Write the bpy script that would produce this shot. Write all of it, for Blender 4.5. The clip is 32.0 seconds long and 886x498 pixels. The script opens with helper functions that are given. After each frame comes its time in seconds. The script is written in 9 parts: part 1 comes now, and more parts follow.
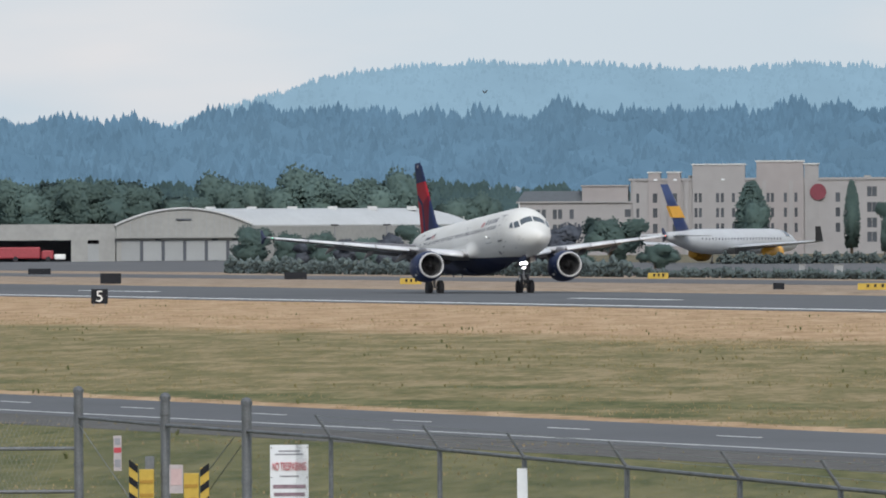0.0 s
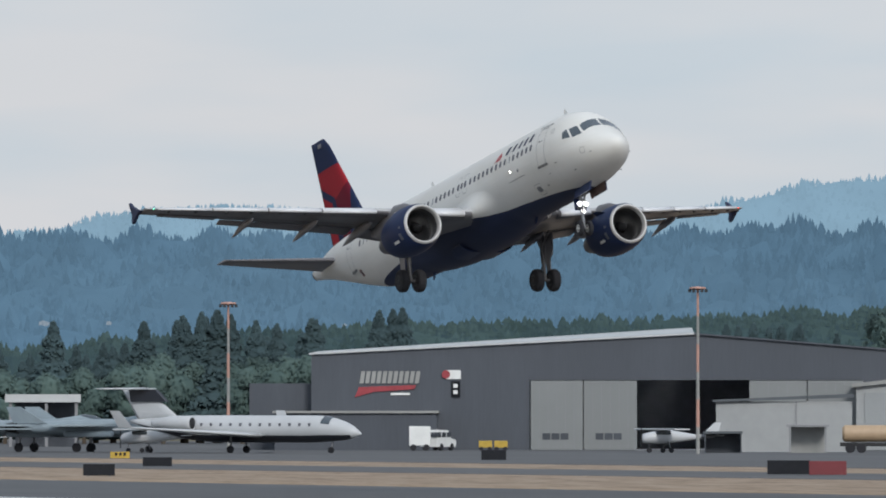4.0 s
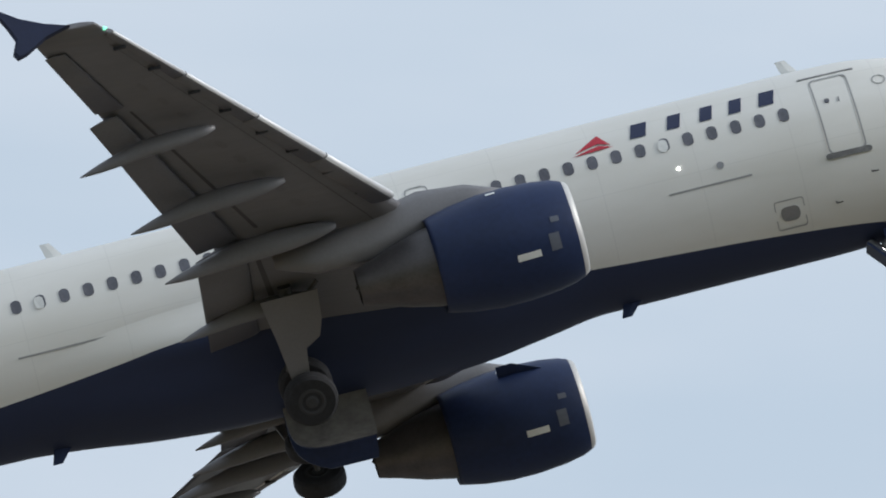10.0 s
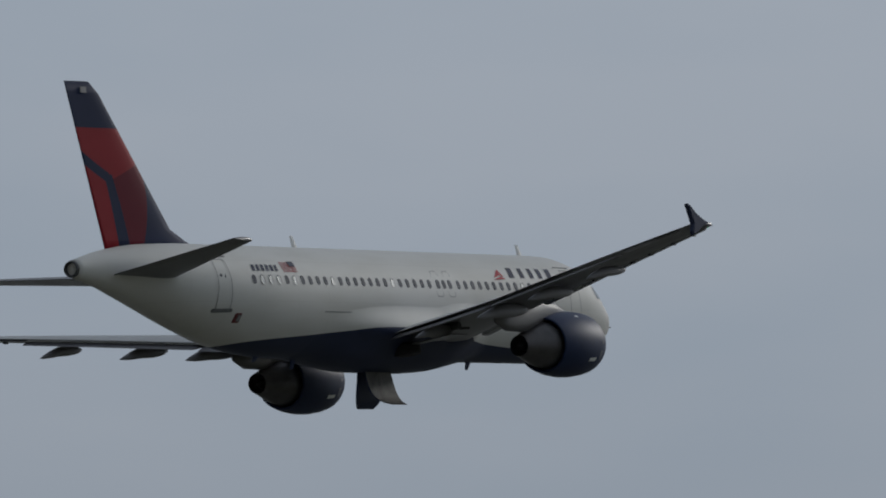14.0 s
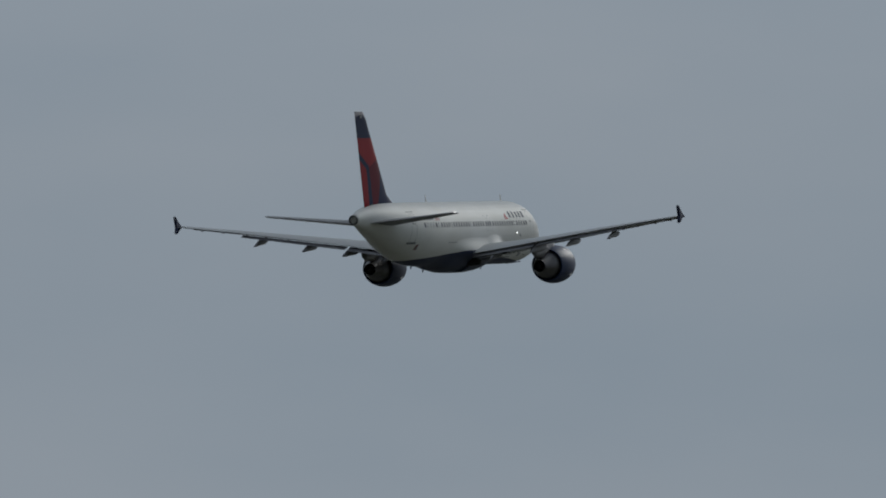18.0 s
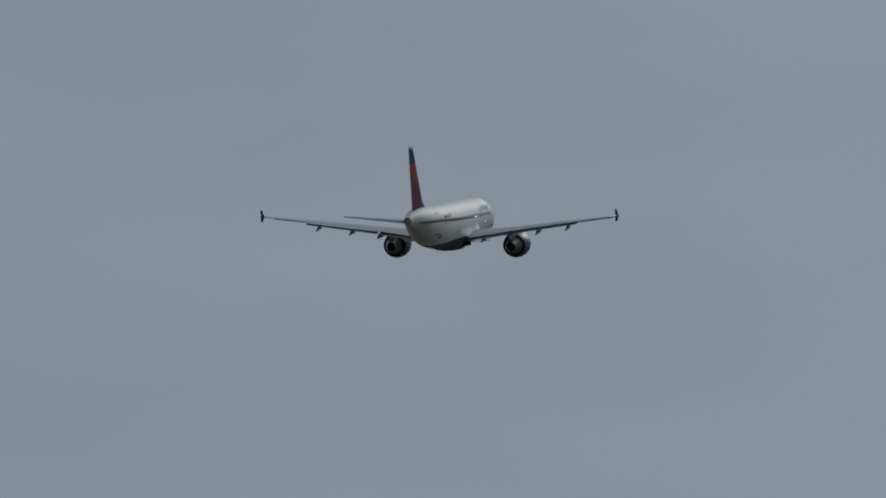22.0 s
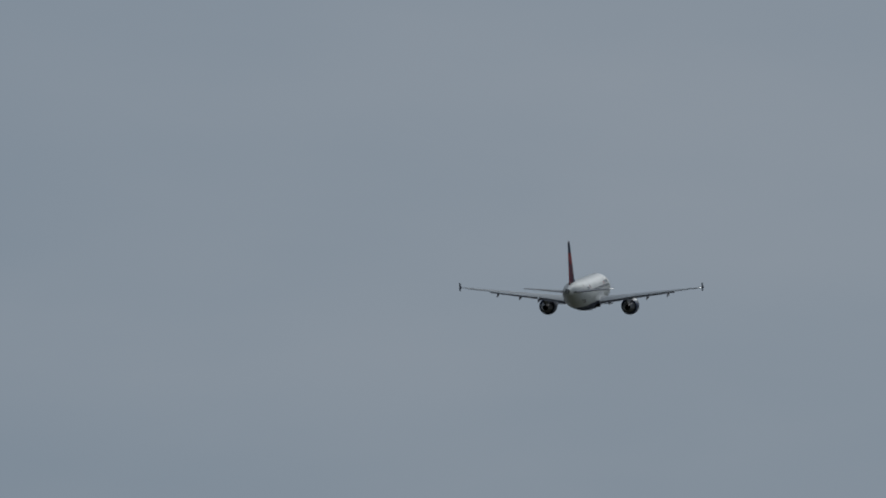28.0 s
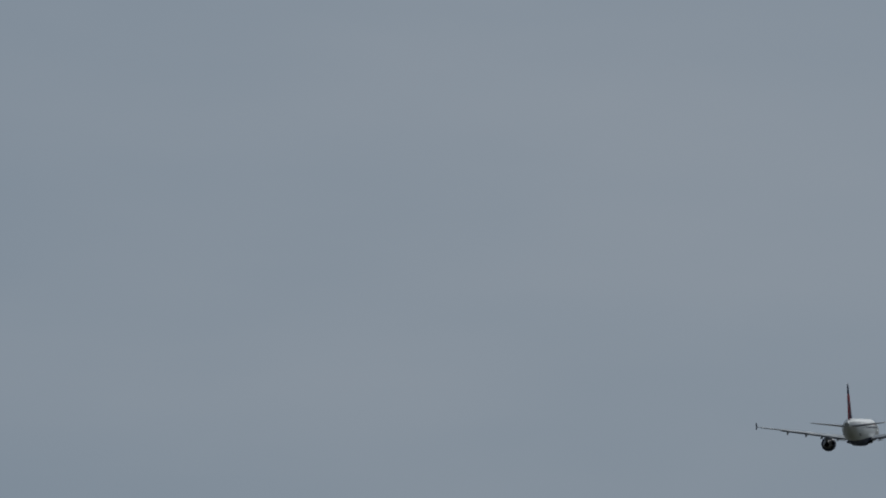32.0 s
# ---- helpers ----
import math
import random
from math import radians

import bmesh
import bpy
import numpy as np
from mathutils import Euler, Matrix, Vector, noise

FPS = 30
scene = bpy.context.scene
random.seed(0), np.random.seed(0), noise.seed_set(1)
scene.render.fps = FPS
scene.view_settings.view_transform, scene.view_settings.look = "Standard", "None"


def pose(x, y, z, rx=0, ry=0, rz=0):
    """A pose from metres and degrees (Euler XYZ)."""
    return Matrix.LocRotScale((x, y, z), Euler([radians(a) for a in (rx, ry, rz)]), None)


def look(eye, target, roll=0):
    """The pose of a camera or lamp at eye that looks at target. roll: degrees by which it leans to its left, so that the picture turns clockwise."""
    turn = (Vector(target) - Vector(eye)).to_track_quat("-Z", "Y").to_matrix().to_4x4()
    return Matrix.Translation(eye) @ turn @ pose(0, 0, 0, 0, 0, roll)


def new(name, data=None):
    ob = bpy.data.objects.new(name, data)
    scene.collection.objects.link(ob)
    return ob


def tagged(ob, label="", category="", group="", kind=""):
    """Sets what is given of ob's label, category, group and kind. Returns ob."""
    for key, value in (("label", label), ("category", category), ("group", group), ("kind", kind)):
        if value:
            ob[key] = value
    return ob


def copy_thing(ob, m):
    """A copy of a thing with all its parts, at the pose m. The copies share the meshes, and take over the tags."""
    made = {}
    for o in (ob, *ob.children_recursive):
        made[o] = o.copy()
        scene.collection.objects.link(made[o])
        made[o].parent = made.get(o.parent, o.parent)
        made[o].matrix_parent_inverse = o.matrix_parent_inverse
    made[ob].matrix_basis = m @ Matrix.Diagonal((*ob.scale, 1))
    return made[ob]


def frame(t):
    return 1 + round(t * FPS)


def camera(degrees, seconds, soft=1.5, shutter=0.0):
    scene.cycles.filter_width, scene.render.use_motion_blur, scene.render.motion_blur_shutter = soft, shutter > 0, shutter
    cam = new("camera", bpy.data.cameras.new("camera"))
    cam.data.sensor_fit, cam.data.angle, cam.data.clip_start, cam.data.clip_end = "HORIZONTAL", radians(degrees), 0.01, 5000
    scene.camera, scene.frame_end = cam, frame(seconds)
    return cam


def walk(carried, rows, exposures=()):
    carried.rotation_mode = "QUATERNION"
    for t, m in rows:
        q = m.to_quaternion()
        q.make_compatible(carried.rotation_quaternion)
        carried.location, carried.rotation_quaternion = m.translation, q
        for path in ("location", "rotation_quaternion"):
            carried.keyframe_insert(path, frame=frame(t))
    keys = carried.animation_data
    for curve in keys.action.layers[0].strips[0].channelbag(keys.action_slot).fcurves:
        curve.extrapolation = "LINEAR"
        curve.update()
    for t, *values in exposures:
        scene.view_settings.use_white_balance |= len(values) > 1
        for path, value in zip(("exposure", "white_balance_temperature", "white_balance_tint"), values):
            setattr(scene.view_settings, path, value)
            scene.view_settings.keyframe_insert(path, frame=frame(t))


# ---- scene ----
# ---- the camera: stands on a bank and turns after the airliner ----
cam = camera(4.5913, 32.0, soft=1.9)
EYE = (0.0, 0.0, 4.944)
# seconds, heading from the runway's line, tilt, roll
TURNS = [
    (0.0, 165.7199, -0.0866, -0.336),
    (0.5, 165.0123, -0.0989, -0.061),
    (1.0, 164.2047, -0.1040, -0.122),
    (1.5, 163.2648, -0.0947, -0.033),
    (2.0, 162.2175, -0.0545, -0.115),
    (2.5, 161.1046, 0.1146, 0.026),
    (3.0, 159.9434, 0.3099, -0.070),
    (3.5, 158.5456, 0.5120, 0.018),
    (4.0, 156.9399, 0.7712, -0.016),
    (4.5, 155.0476, 1.1868, 0.035),
    (5.0, 152.8788, 1.8467, -0.047),
    (5.5, 150.3665, 2.7622, -0.238),
    (6.0, 147.4533, 3.8770, -0.364),
    (6.5, 144.0577, 5.1369, -0.250),
    (7.0, 140.0659, 6.5678, 0.235),
    (7.5, 134.9651, 8.3177, 0.040),
    (8.0, 128.5659, 10.4445, -0.101),
    (8.5, 121.3967, 12.8007, -0.098),
    (9.0, 112.8728, 15.0011, 0.140),
    (9.5, 103.2278, 16.8075, 0.022),
    (10.0, 93.4724, 18.3416, -0.241),
    (10.5, 84.0265, 19.3031, -0.416),
    (11.0, 74.5324, 19.3515, -0.401),
    (11.5, 65.2414, 19.1531, -0.112),
    (12.0, 57.3339, 18.7821, 0.487),
    (12.5, 50.9707, 18.4730, 0.469),
    (13.0, 45.5045, 17.8726, -0.065),
    (13.5, 40.8146, 16.8892, 0.058),
    (14.0, 37.3275, 15.9210, 0.453),
    (14.5, 34.5618, 15.0167, 0.059),
    (15.0, 32.0874, 14.2996, -0.032),
    (15.5, 29.9026, 13.7139, 0.088),
    (16.0, 27.9814, 13.2201, 0.294),
    (16.5, 26.3152, 12.7777, 0.464),
    (17.0, 24.8947, 12.3710, 0.649),
    (17.5, 23.5412, 11.9525, 0.712),
    (18.0, 22.3302, 11.5771, 0.694),
    (18.5, 21.2880, 11.2881, 0.582),
    (19.0, 20.3590, 11.0084, 0.506),
    (19.5, 19.5342, 10.7640, 0.921),
    (20.0, 18.7511, 10.5769, 0.888),
    (20.5, 18.0280, 10.4234, 0.527),
    (21.0, 17.3454, 10.2914, 0.532),
    (21.5, 16.6925, 10.1552, 0.566),
    (22.0, 16.0703, 10.0404, 0.516),
    (22.5, 15.4957, 9.9504, 0.531),
    (23.0, 14.9787, 9.8665, 0.467),
    (23.5, 14.5237, 9.7688, 0.486),
    (24.0, 14.1033, 9.6714, 0.524),
    (24.5, 13.6966, 9.5943, 0.468),
    (25.0, 13.3257, 9.5277, 0.317),
    (25.5, 12.9998, 9.4744, 0.243),
    (26.0, 12.7469, 9.4367, 0.242),
    (26.5, 12.5963, 9.4291, 0.296),
    (27.0, 12.4920, 9.4311, 0.357),
    (27.5, 12.3781, 9.4224, 0.375),
    (28.0, 12.3323, 9.4333, 0.344),
    (28.5, 12.2739, 9.4391, 0.407),
    (29.0, 12.2391, 9.4483, 0.486),
    (29.5, 12.2149, 9.4603, 0.373),
    (30.0, 12.2001, 9.4770, 0.265),
    (30.5, 12.1980, 9.4951, 0.205),
    (31.0, 12.1982, 9.5104, 0.187),
    (31.5, 12.2060, 9.5292, 0.259),
    (32.0, 12.2111, 9.5510, 0.226),
]


def aimed(heading, tilt, roll):
    a, b = radians(heading), radians(tilt)
    eye = Vector(EYE)
    return look(eye, eye + 100 * Vector((math.cos(a) * math.cos(b), math.sin(a) * math.cos(b), math.sin(b))), roll)


EXPOSURES = [
    (0.0, 0.16, 6350, 10),
    (3.0, 0.06, 6200, 9),
    (4.5, -0.12, 6250, 9),
    (5.4, -0.50, 6200, 10),
    (6.5, -0.90, 5750, 6),
    (7.0, -0.82, 5650, 4),
    (7.5, -0.45, 5650, 4),
    (8.0, -0.19, 5650, 5),
    (9.0, -0.10, 5950, 6),
    (10.0, 0.10, 6250, 8),
    (11.0, -0.04, 6250, 9),
    (12.0, -0.50, 6300, 10),
    (13.0, -0.91, 6300, 10),
    (14.0, -1.22, 6250, 9),
    (16.5, -1.24, 6150, 6),
    (21.0, -1.26, 6080, 6),
    (24.0, -1.32, 5950, 6),
    (32.0, -1.32, 5920, 6),
]
walk(cam, [(t, aimed(a, b, r)) for t, a, b, r in TURNS], EXPOSURES)

# seconds, the nose's place, heading, pitch and bank of the airliner
FLIGHT = [
    (0.0, -847.50, 223.53, 5.13, 1.25, 3.72, 0.00),
    (0.5, -803.85, 223.57, 5.56, 1.55, 5.05, -0.00),
    (1.0, -760.39, 223.63, 6.01, 1.72, 6.55, -0.01),
    (1.5, -717.18, 223.65, 6.87, 1.76, 7.55, 0.05),
    (2.0, -674.20, 223.62, 8.19, 1.72, 8.40, 0.35),
    (2.5, -631.45, 223.45, 9.91, 1.60, 9.08, 0.67),
    (3.0, -588.85, 223.30, 11.98, 1.52, 9.90, 0.78),
    (3.5, -546.15, 223.38, 14.71, 1.45, 10.85, 0.75),
    (4.0, -503.40, 223.60, 18.14, 1.40, 11.93, 0.53),
    (4.5, -460.68, 223.86, 22.27, 1.30, 13.18, 0.41),
    (5.0, -418.09, 224.09, 26.95, 1.28, 14.08, 0.36),
    (5.5, -375.67, 224.28, 32.12, 1.31, 14.69, 0.37),
    (6.0, -333.44, 224.42, 37.65, 1.36, 14.97, 0.40),
    (6.5, -291.41, 224.52, 43.41, 1.39, 14.92, 0.37),
    (7.0, -249.56, 224.61, 49.30, 1.34, 14.48, 0.20),
    (7.5, -207.86, 224.73, 55.23, 1.39, 14.37, 0.05),
    (8.0, -166.27, 224.92, 61.13, 1.53, 14.84, -0.35),
    (8.5, -124.78, 225.25, 66.93, 1.72, 15.31, -0.86),
    (9.0, -83.34, 225.76, 72.60, 2.01, 15.24, -1.08),
    (9.5, -41.95, 226.51, 78.13, 2.20, 14.82, -1.25),
    (10.0, -0.58, 227.52, 83.49, 2.52, 14.27, -1.35),
    (10.5, 40.78, 228.83, 88.70, 3.12, 13.78, -1.76),
    (11.0, 82.13, 230.43, 93.70, 3.78, 13.26, -1.97),
    (11.5, 123.48, 232.30, 98.47, 4.13, 12.89, -1.32),
    (12.0, 164.85, 234.43, 103.02, 4.45, 12.79, -0.27),
    (12.5, 206.23, 236.76, 107.40, 5.13, 12.72, 0.19),
    (13.0, 247.64, 239.28, 111.63, 5.63, 12.64, 0.23),
    (13.5, 289.06, 241.94, 115.74, 5.81, 12.63, 0.34),
    (14.0, 330.50, 244.71, 119.77, 5.79, 12.82, 0.51),
    (14.5, 371.97, 247.54, 123.75, 5.66, 12.77, 0.43),
    (15.0, 413.50, 250.42, 127.71, 5.33, 12.66, 0.44),
    (15.5, 455.10, 253.30, 131.70, 4.94, 12.54, 0.56),
    (16.0, 496.78, 256.16, 135.74, 4.62, 12.44, 0.79),
    (16.5, 538.56, 258.99, 139.86, 4.47, 12.38, 1.11),
    (17.0, 580.43, 261.76, 144.08, 4.60, 12.38, 1.41),
    (17.5, 622.39, 264.47, 148.42, 4.72, 12.08, 1.57),
    (18.0, 664.42, 267.09, 152.88, 4.72, 11.80, 1.63),
    (18.5, 706.52, 269.62, 157.45, 4.59, 11.49, 1.61),
    (19.0, 748.68, 272.07, 162.15, 4.40, 11.41, 1.64),
    (19.5, 790.87, 274.41, 166.96, 4.28, 11.60, 1.76),
    (20.0, 833.09, 276.67, 171.89, 4.33, 11.81, 1.73),
    (20.5, 875.33, 278.83, 176.92, 4.53, 12.04, 1.56),
    (21.0, 917.58, 280.91, 182.06, 4.78, 12.19, 1.44),
    (21.5, 959.82, 282.92, 187.27, 4.96, 12.24, 1.34),
    (22.0, 1002.04, 284.86, 192.56, 5.07, 12.30, 1.27),
    (22.5, 1044.22, 286.74, 197.90, 5.10, 12.28, 1.21),
    (23.0, 1086.36, 288.58, 203.27, 5.11, 12.17, 1.14),
    (23.5, 1128.43, 290.37, 208.66, 5.14, 12.54, 1.11),
    (24.0, 1170.45, 292.13, 214.04, 5.10, 12.88, 1.07),
    (24.5, 1212.38, 293.87, 219.40, 5.00, 12.96, 0.94),
    (25.0, 1254.24, 295.59, 224.71, 4.83, 12.97, 0.76),
    (25.5, 1296.00, 297.30, 229.96, 4.67, 12.91, 0.61),
    (26.0, 1337.67, 299.01, 235.13, 4.52, 12.79, 0.51),
    (26.5, 1379.25, 300.74, 240.20, 4.43, 12.62, 0.51),
    (27.0, 1420.72, 302.48, 245.15, 4.40, 12.40, 0.59),
    (27.5, 1462.10, 304.24, 249.97, 4.42, 12.14, 0.73),
    (28.0, 1503.38, 306.03, 254.65, 4.43, 11.87, 0.84),
    (28.5, 1544.55, 307.85, 259.18, 4.43, 11.53, 0.91),
    (29.0, 1585.64, 309.71, 263.55, 4.38, 11.12, 0.93),
    (29.5, 1626.62, 311.61, 267.76, 4.32, 10.75, 0.84),
    (30.0, 1667.52, 313.54, 271.80, 4.25, 10.36, 0.71),
    (30.5, 1708.33, 315.52, 275.67, 4.17, 9.95, 0.59),
    (31.0, 1749.05, 317.54, 279.37, 4.08, 9.53, 0.51),
    (31.5, 1789.69, 319.59, 282.91, 4.00, 9.06, 0.47),
    (32.0, 1830.24, 321.68, 286.28, 3.92, 8.43, 0.42),
]

# ---- helpers of this scene ----
def part(name, bm, material, parent=None, label="", smooth=False):
    """Links a bmesh as one mesh object under a thing or a part."""
    me = bpy.data.meshes.new(name)
    if isinstance(bm, bmesh.types.BMesh):
        bm.to_mesh(me)
        bm.free()
    else:
        me.from_pydata(*bm)
        me.update()
    for m in material if isinstance(material, (list, tuple)) else [material]:
        me.materials.append(m)
    if smooth:
        me.polygons.foreach_set("use_smooth", [True] * len(me.polygons))
    ob = new(name, me)
    ob.parent = parent
    if label:
        tagged(ob, label)
    return ob


def again(name, ob, parent, m=None):
    """One more object on the mesh of ob."""
    o = new(name, ob.data)
    o.parent = parent
    if m is not None:
        o.matrix_local = m
    return o


def thing(name, label, category, m=None, group="", kind=""):
    """An empty at the base of a thing."""
    ob = new(name)
    ob.empty_display_size = 0.3
    if m is not None:
        ob.matrix_world = m
    return tagged(ob, label, category, group, kind)


def nodes_of(name):
    m = bpy.data.materials.new(name)
    m.use_nodes = True
    return m, m.node_tree.nodes, m.node_tree.links


def paint(name, rgb, rough=0.5, metal=0.0, vary=0.12, scale=1.0, fine=14.0, bump=0.0, rgb2=None, per_piece=0.0, coat=0.0, stretch=(1, 1, 1), coords="Object", gloss=0.5):
    """A surface with broad stains, fine grain, slight relief and, where wanted, a shade of its own for each piece."""
    m, n, l = nodes_of(name)
    b = n["Principled BSDF"]
    b.inputs["Roughness"].default_value, b.inputs["Metallic"].default_value = rough, metal
    b.inputs["Coat Weight"].default_value = coat
    b.inputs["Specular IOR Level"].default_value = gloss
    co = n.new("ShaderNodeTexCoord")
    mp = n.new("ShaderNodeMapping")
    mp.inputs["Scale"].default_value = stretch
    l.new(co.outputs[coords], mp.inputs["Vector"])
    broad, grain = n.new("ShaderNodeTexNoise"), n.new("ShaderNodeTexNoise")
    for t, s, d in ((broad, scale, 4), (grain, fine, 3)):
        t.inputs["Scale"].default_value, t.inputs["Detail"].default_value = s, d
        l.new(mp.outputs["Vector"], t.inputs["Vector"])
    two = n.new("ShaderNodeMix")
    two.data_type = "FLOAT"
    two.inputs["Factor"].default_value = 0.4
    l.new(broad.outputs["Fac"], two.inputs["A"])
    l.new(grain.outputs["Fac"], two.inputs["B"])
    ramp = n.new("ShaderNodeValToRGB")
    lo = tuple(c * (1 - vary) for c in rgb)
    hi = tuple(min(1.0, c * (1 + vary)) for c in (rgb2 or rgb))
    ramp.color_ramp.elements[0].color, ramp.color_ramp.elements[1].color = (*lo, 1), (*hi, 1)
    ramp.color_ramp.elements[0].position, ramp.color_ramp.elements[1].position = 0.35, 0.65
    l.new(two.outputs["Result"], ramp.inputs["Fac"])
    out = ramp.outputs["Color"]
    if per_piece:
        info, hsv = n.new("ShaderNodeObjectInfo"), n.new("ShaderNodeHueSaturation")
        rng = n.new("ShaderNodeMapRange")
        rng.inputs["To Min"].default_value, rng.inputs["To Max"].default_value = 1 - per_piece, 1 + per_piece
        l.new(info.outputs["Random"], rng.inputs["Value"])
        l.new(rng.outputs["Result"], hsv.inputs["Value"])
        l.new(out, hsv.inputs["Color"])
        out = hsv.outputs["Color"]
    l.new(out, b.inputs["Base Color"])
    if bump:
        bu = n.new("ShaderNodeBump")
        bu.inputs["Strength"].default_value, bu.inputs["Distance"].default_value = bump, 0.02
        l.new(grain.outputs["Fac"], bu.inputs["Height"])
        l.new(bu.outputs["Normal"], b.inputs["Normal"])
    return m


def glow(name, rgb, strength):
    m, n, l = nodes_of(name)
    b = n["Principled BSDF"]
    b.inputs["Base Color"].default_value = (*rgb, 1)
    b.inputs["Emission Color"].default_value = (*rgb, 1)
    b.inputs["Emission Strength"].default_value = strength
    return m


def distance(name, rgb, rgb2, haze_glow, glow_share, scale=0.02, uneven=0.2, per_tree=0.0, thin=None):
    """Far land: its own surface, with a share of blue haze added as emission."""
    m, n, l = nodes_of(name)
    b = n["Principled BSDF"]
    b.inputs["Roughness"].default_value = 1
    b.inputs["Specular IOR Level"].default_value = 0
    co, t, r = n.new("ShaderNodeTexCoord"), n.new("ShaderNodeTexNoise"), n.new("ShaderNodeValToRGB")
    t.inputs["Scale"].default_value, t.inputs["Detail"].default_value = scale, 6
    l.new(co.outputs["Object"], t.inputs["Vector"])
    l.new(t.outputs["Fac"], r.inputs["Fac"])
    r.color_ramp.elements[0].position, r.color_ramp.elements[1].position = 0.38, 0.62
    k = 1 - glow_share
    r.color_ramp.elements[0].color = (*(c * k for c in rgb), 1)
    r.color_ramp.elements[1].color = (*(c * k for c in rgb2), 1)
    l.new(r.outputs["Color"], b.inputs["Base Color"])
    # the haze glow lies in uneven veils
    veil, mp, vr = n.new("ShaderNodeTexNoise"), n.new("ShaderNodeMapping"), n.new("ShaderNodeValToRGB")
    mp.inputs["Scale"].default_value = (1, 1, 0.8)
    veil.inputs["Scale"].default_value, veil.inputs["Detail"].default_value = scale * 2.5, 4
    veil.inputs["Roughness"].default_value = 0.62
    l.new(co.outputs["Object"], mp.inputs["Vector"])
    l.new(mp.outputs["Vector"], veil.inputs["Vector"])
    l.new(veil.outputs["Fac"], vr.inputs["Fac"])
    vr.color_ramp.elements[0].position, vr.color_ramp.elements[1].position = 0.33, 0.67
    vr.color_ramp.elements[0].color = (*(c * (1 - uneven) for c in haze_glow), 1)
    vr.color_ramp.elements[1].color = (*(c * (1 + uneven) for c in haze_glow), 1)
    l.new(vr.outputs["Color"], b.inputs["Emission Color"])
    # a glow of its own for each tree, and less haze glow where the land comes nearer
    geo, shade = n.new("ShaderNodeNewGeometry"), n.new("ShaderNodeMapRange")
    shade.inputs["To Min"].default_value, shade.inputs["To Max"].default_value = glow_share * (1 - per_tree), glow_share * (1 + per_tree)
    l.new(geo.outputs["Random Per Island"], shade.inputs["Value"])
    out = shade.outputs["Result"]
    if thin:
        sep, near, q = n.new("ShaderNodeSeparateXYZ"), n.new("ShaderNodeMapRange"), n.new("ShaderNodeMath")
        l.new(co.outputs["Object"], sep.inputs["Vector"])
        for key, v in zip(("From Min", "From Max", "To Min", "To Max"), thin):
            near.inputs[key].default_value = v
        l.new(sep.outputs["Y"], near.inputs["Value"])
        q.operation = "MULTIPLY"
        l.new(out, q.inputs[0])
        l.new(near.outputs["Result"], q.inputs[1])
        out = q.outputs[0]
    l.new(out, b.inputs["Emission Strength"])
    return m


def box(bm, x0, x1, y0, y1, z0, z1, m=None, mat=0):
    pts = [Vector(p) for p in ((x0, y0, z0), (x1, y0, z0), (x1, y1, z0), (x0, y1, z0), (x0, y0, z1), (x1, y0, z1), (x1, y1, z1), (x0, y1, z1))]
    v = [bm.verts.new(m @ p if m is not None else p) for p in pts]
    for f in ((3, 2, 1, 0), (4, 5, 6, 7), (0, 1, 5, 4), (1, 2, 6, 5), (2, 3, 7, 6), (3, 0, 4, 7)):
        bm.faces.new([v[i] for i in f]).material_index = mat
    return bm


def boxed(x0, x1, y0, y1, z0, z1, m=None, bevel=0.0):
    bm = box(bmesh.new(), x0, x1, y0, y1, z0, z1, m)
    if bevel:
        bmesh.ops.bevel(bm, geom=bm.edges[:], offset=bevel, segments=2, affect="EDGES", profile=0.5)
    return bm


def loft(bm, rings, closed=True, caps=True, mat=0):
    """Joins rings of points, alike in number, into one skin."""
    rows = [[bm.verts.new(p) for p in ring] for ring in rings]
    n = len(rows[0])
    for a, b in zip(rows, rows[1:]):
        for i in range(n if closed else n - 1):
            j = (i + 1) % n
            bm.faces.new((a[i], a[j], b[j], b[i])).material_index = mat
    if caps:
        bm.faces.new(rows[0][::-1]).material_index = mat
        bm.faces.new(rows[-1]).material_index = mat
    return bm


def tube(bm, a, b, r, r2=None, n=10, mat=0):
    """A round bar from a to b."""
    a, b = Vector(a), Vector(b)
    q = (b - a).to_track_quat("Z", "Y")
    r2 = r if r2 is None else r2
    rings = [[p + q @ Vector((rad * math.cos(t), rad * math.sin(t), 0)) for t in (2 * math.pi * i / n for i in range(n))] for p, rad in ((a, r), (b, r2))]
    return loft(bm, rings, mat=mat)


def turned(bm, profile, m, n=40, caps=True, mat=0):
    """A profile of (along x, radius) turned about the x axis of m."""
    rings = [[m @ Vector((x, r * math.cos(t), r * math.sin(t))) for t in (2 * math.pi * i / n for i in range(n))] for x, r in profile]
    return loft(bm, rings, caps=caps, mat=mat)


def mixed(a, b, t):
    return a + (b - a) * t


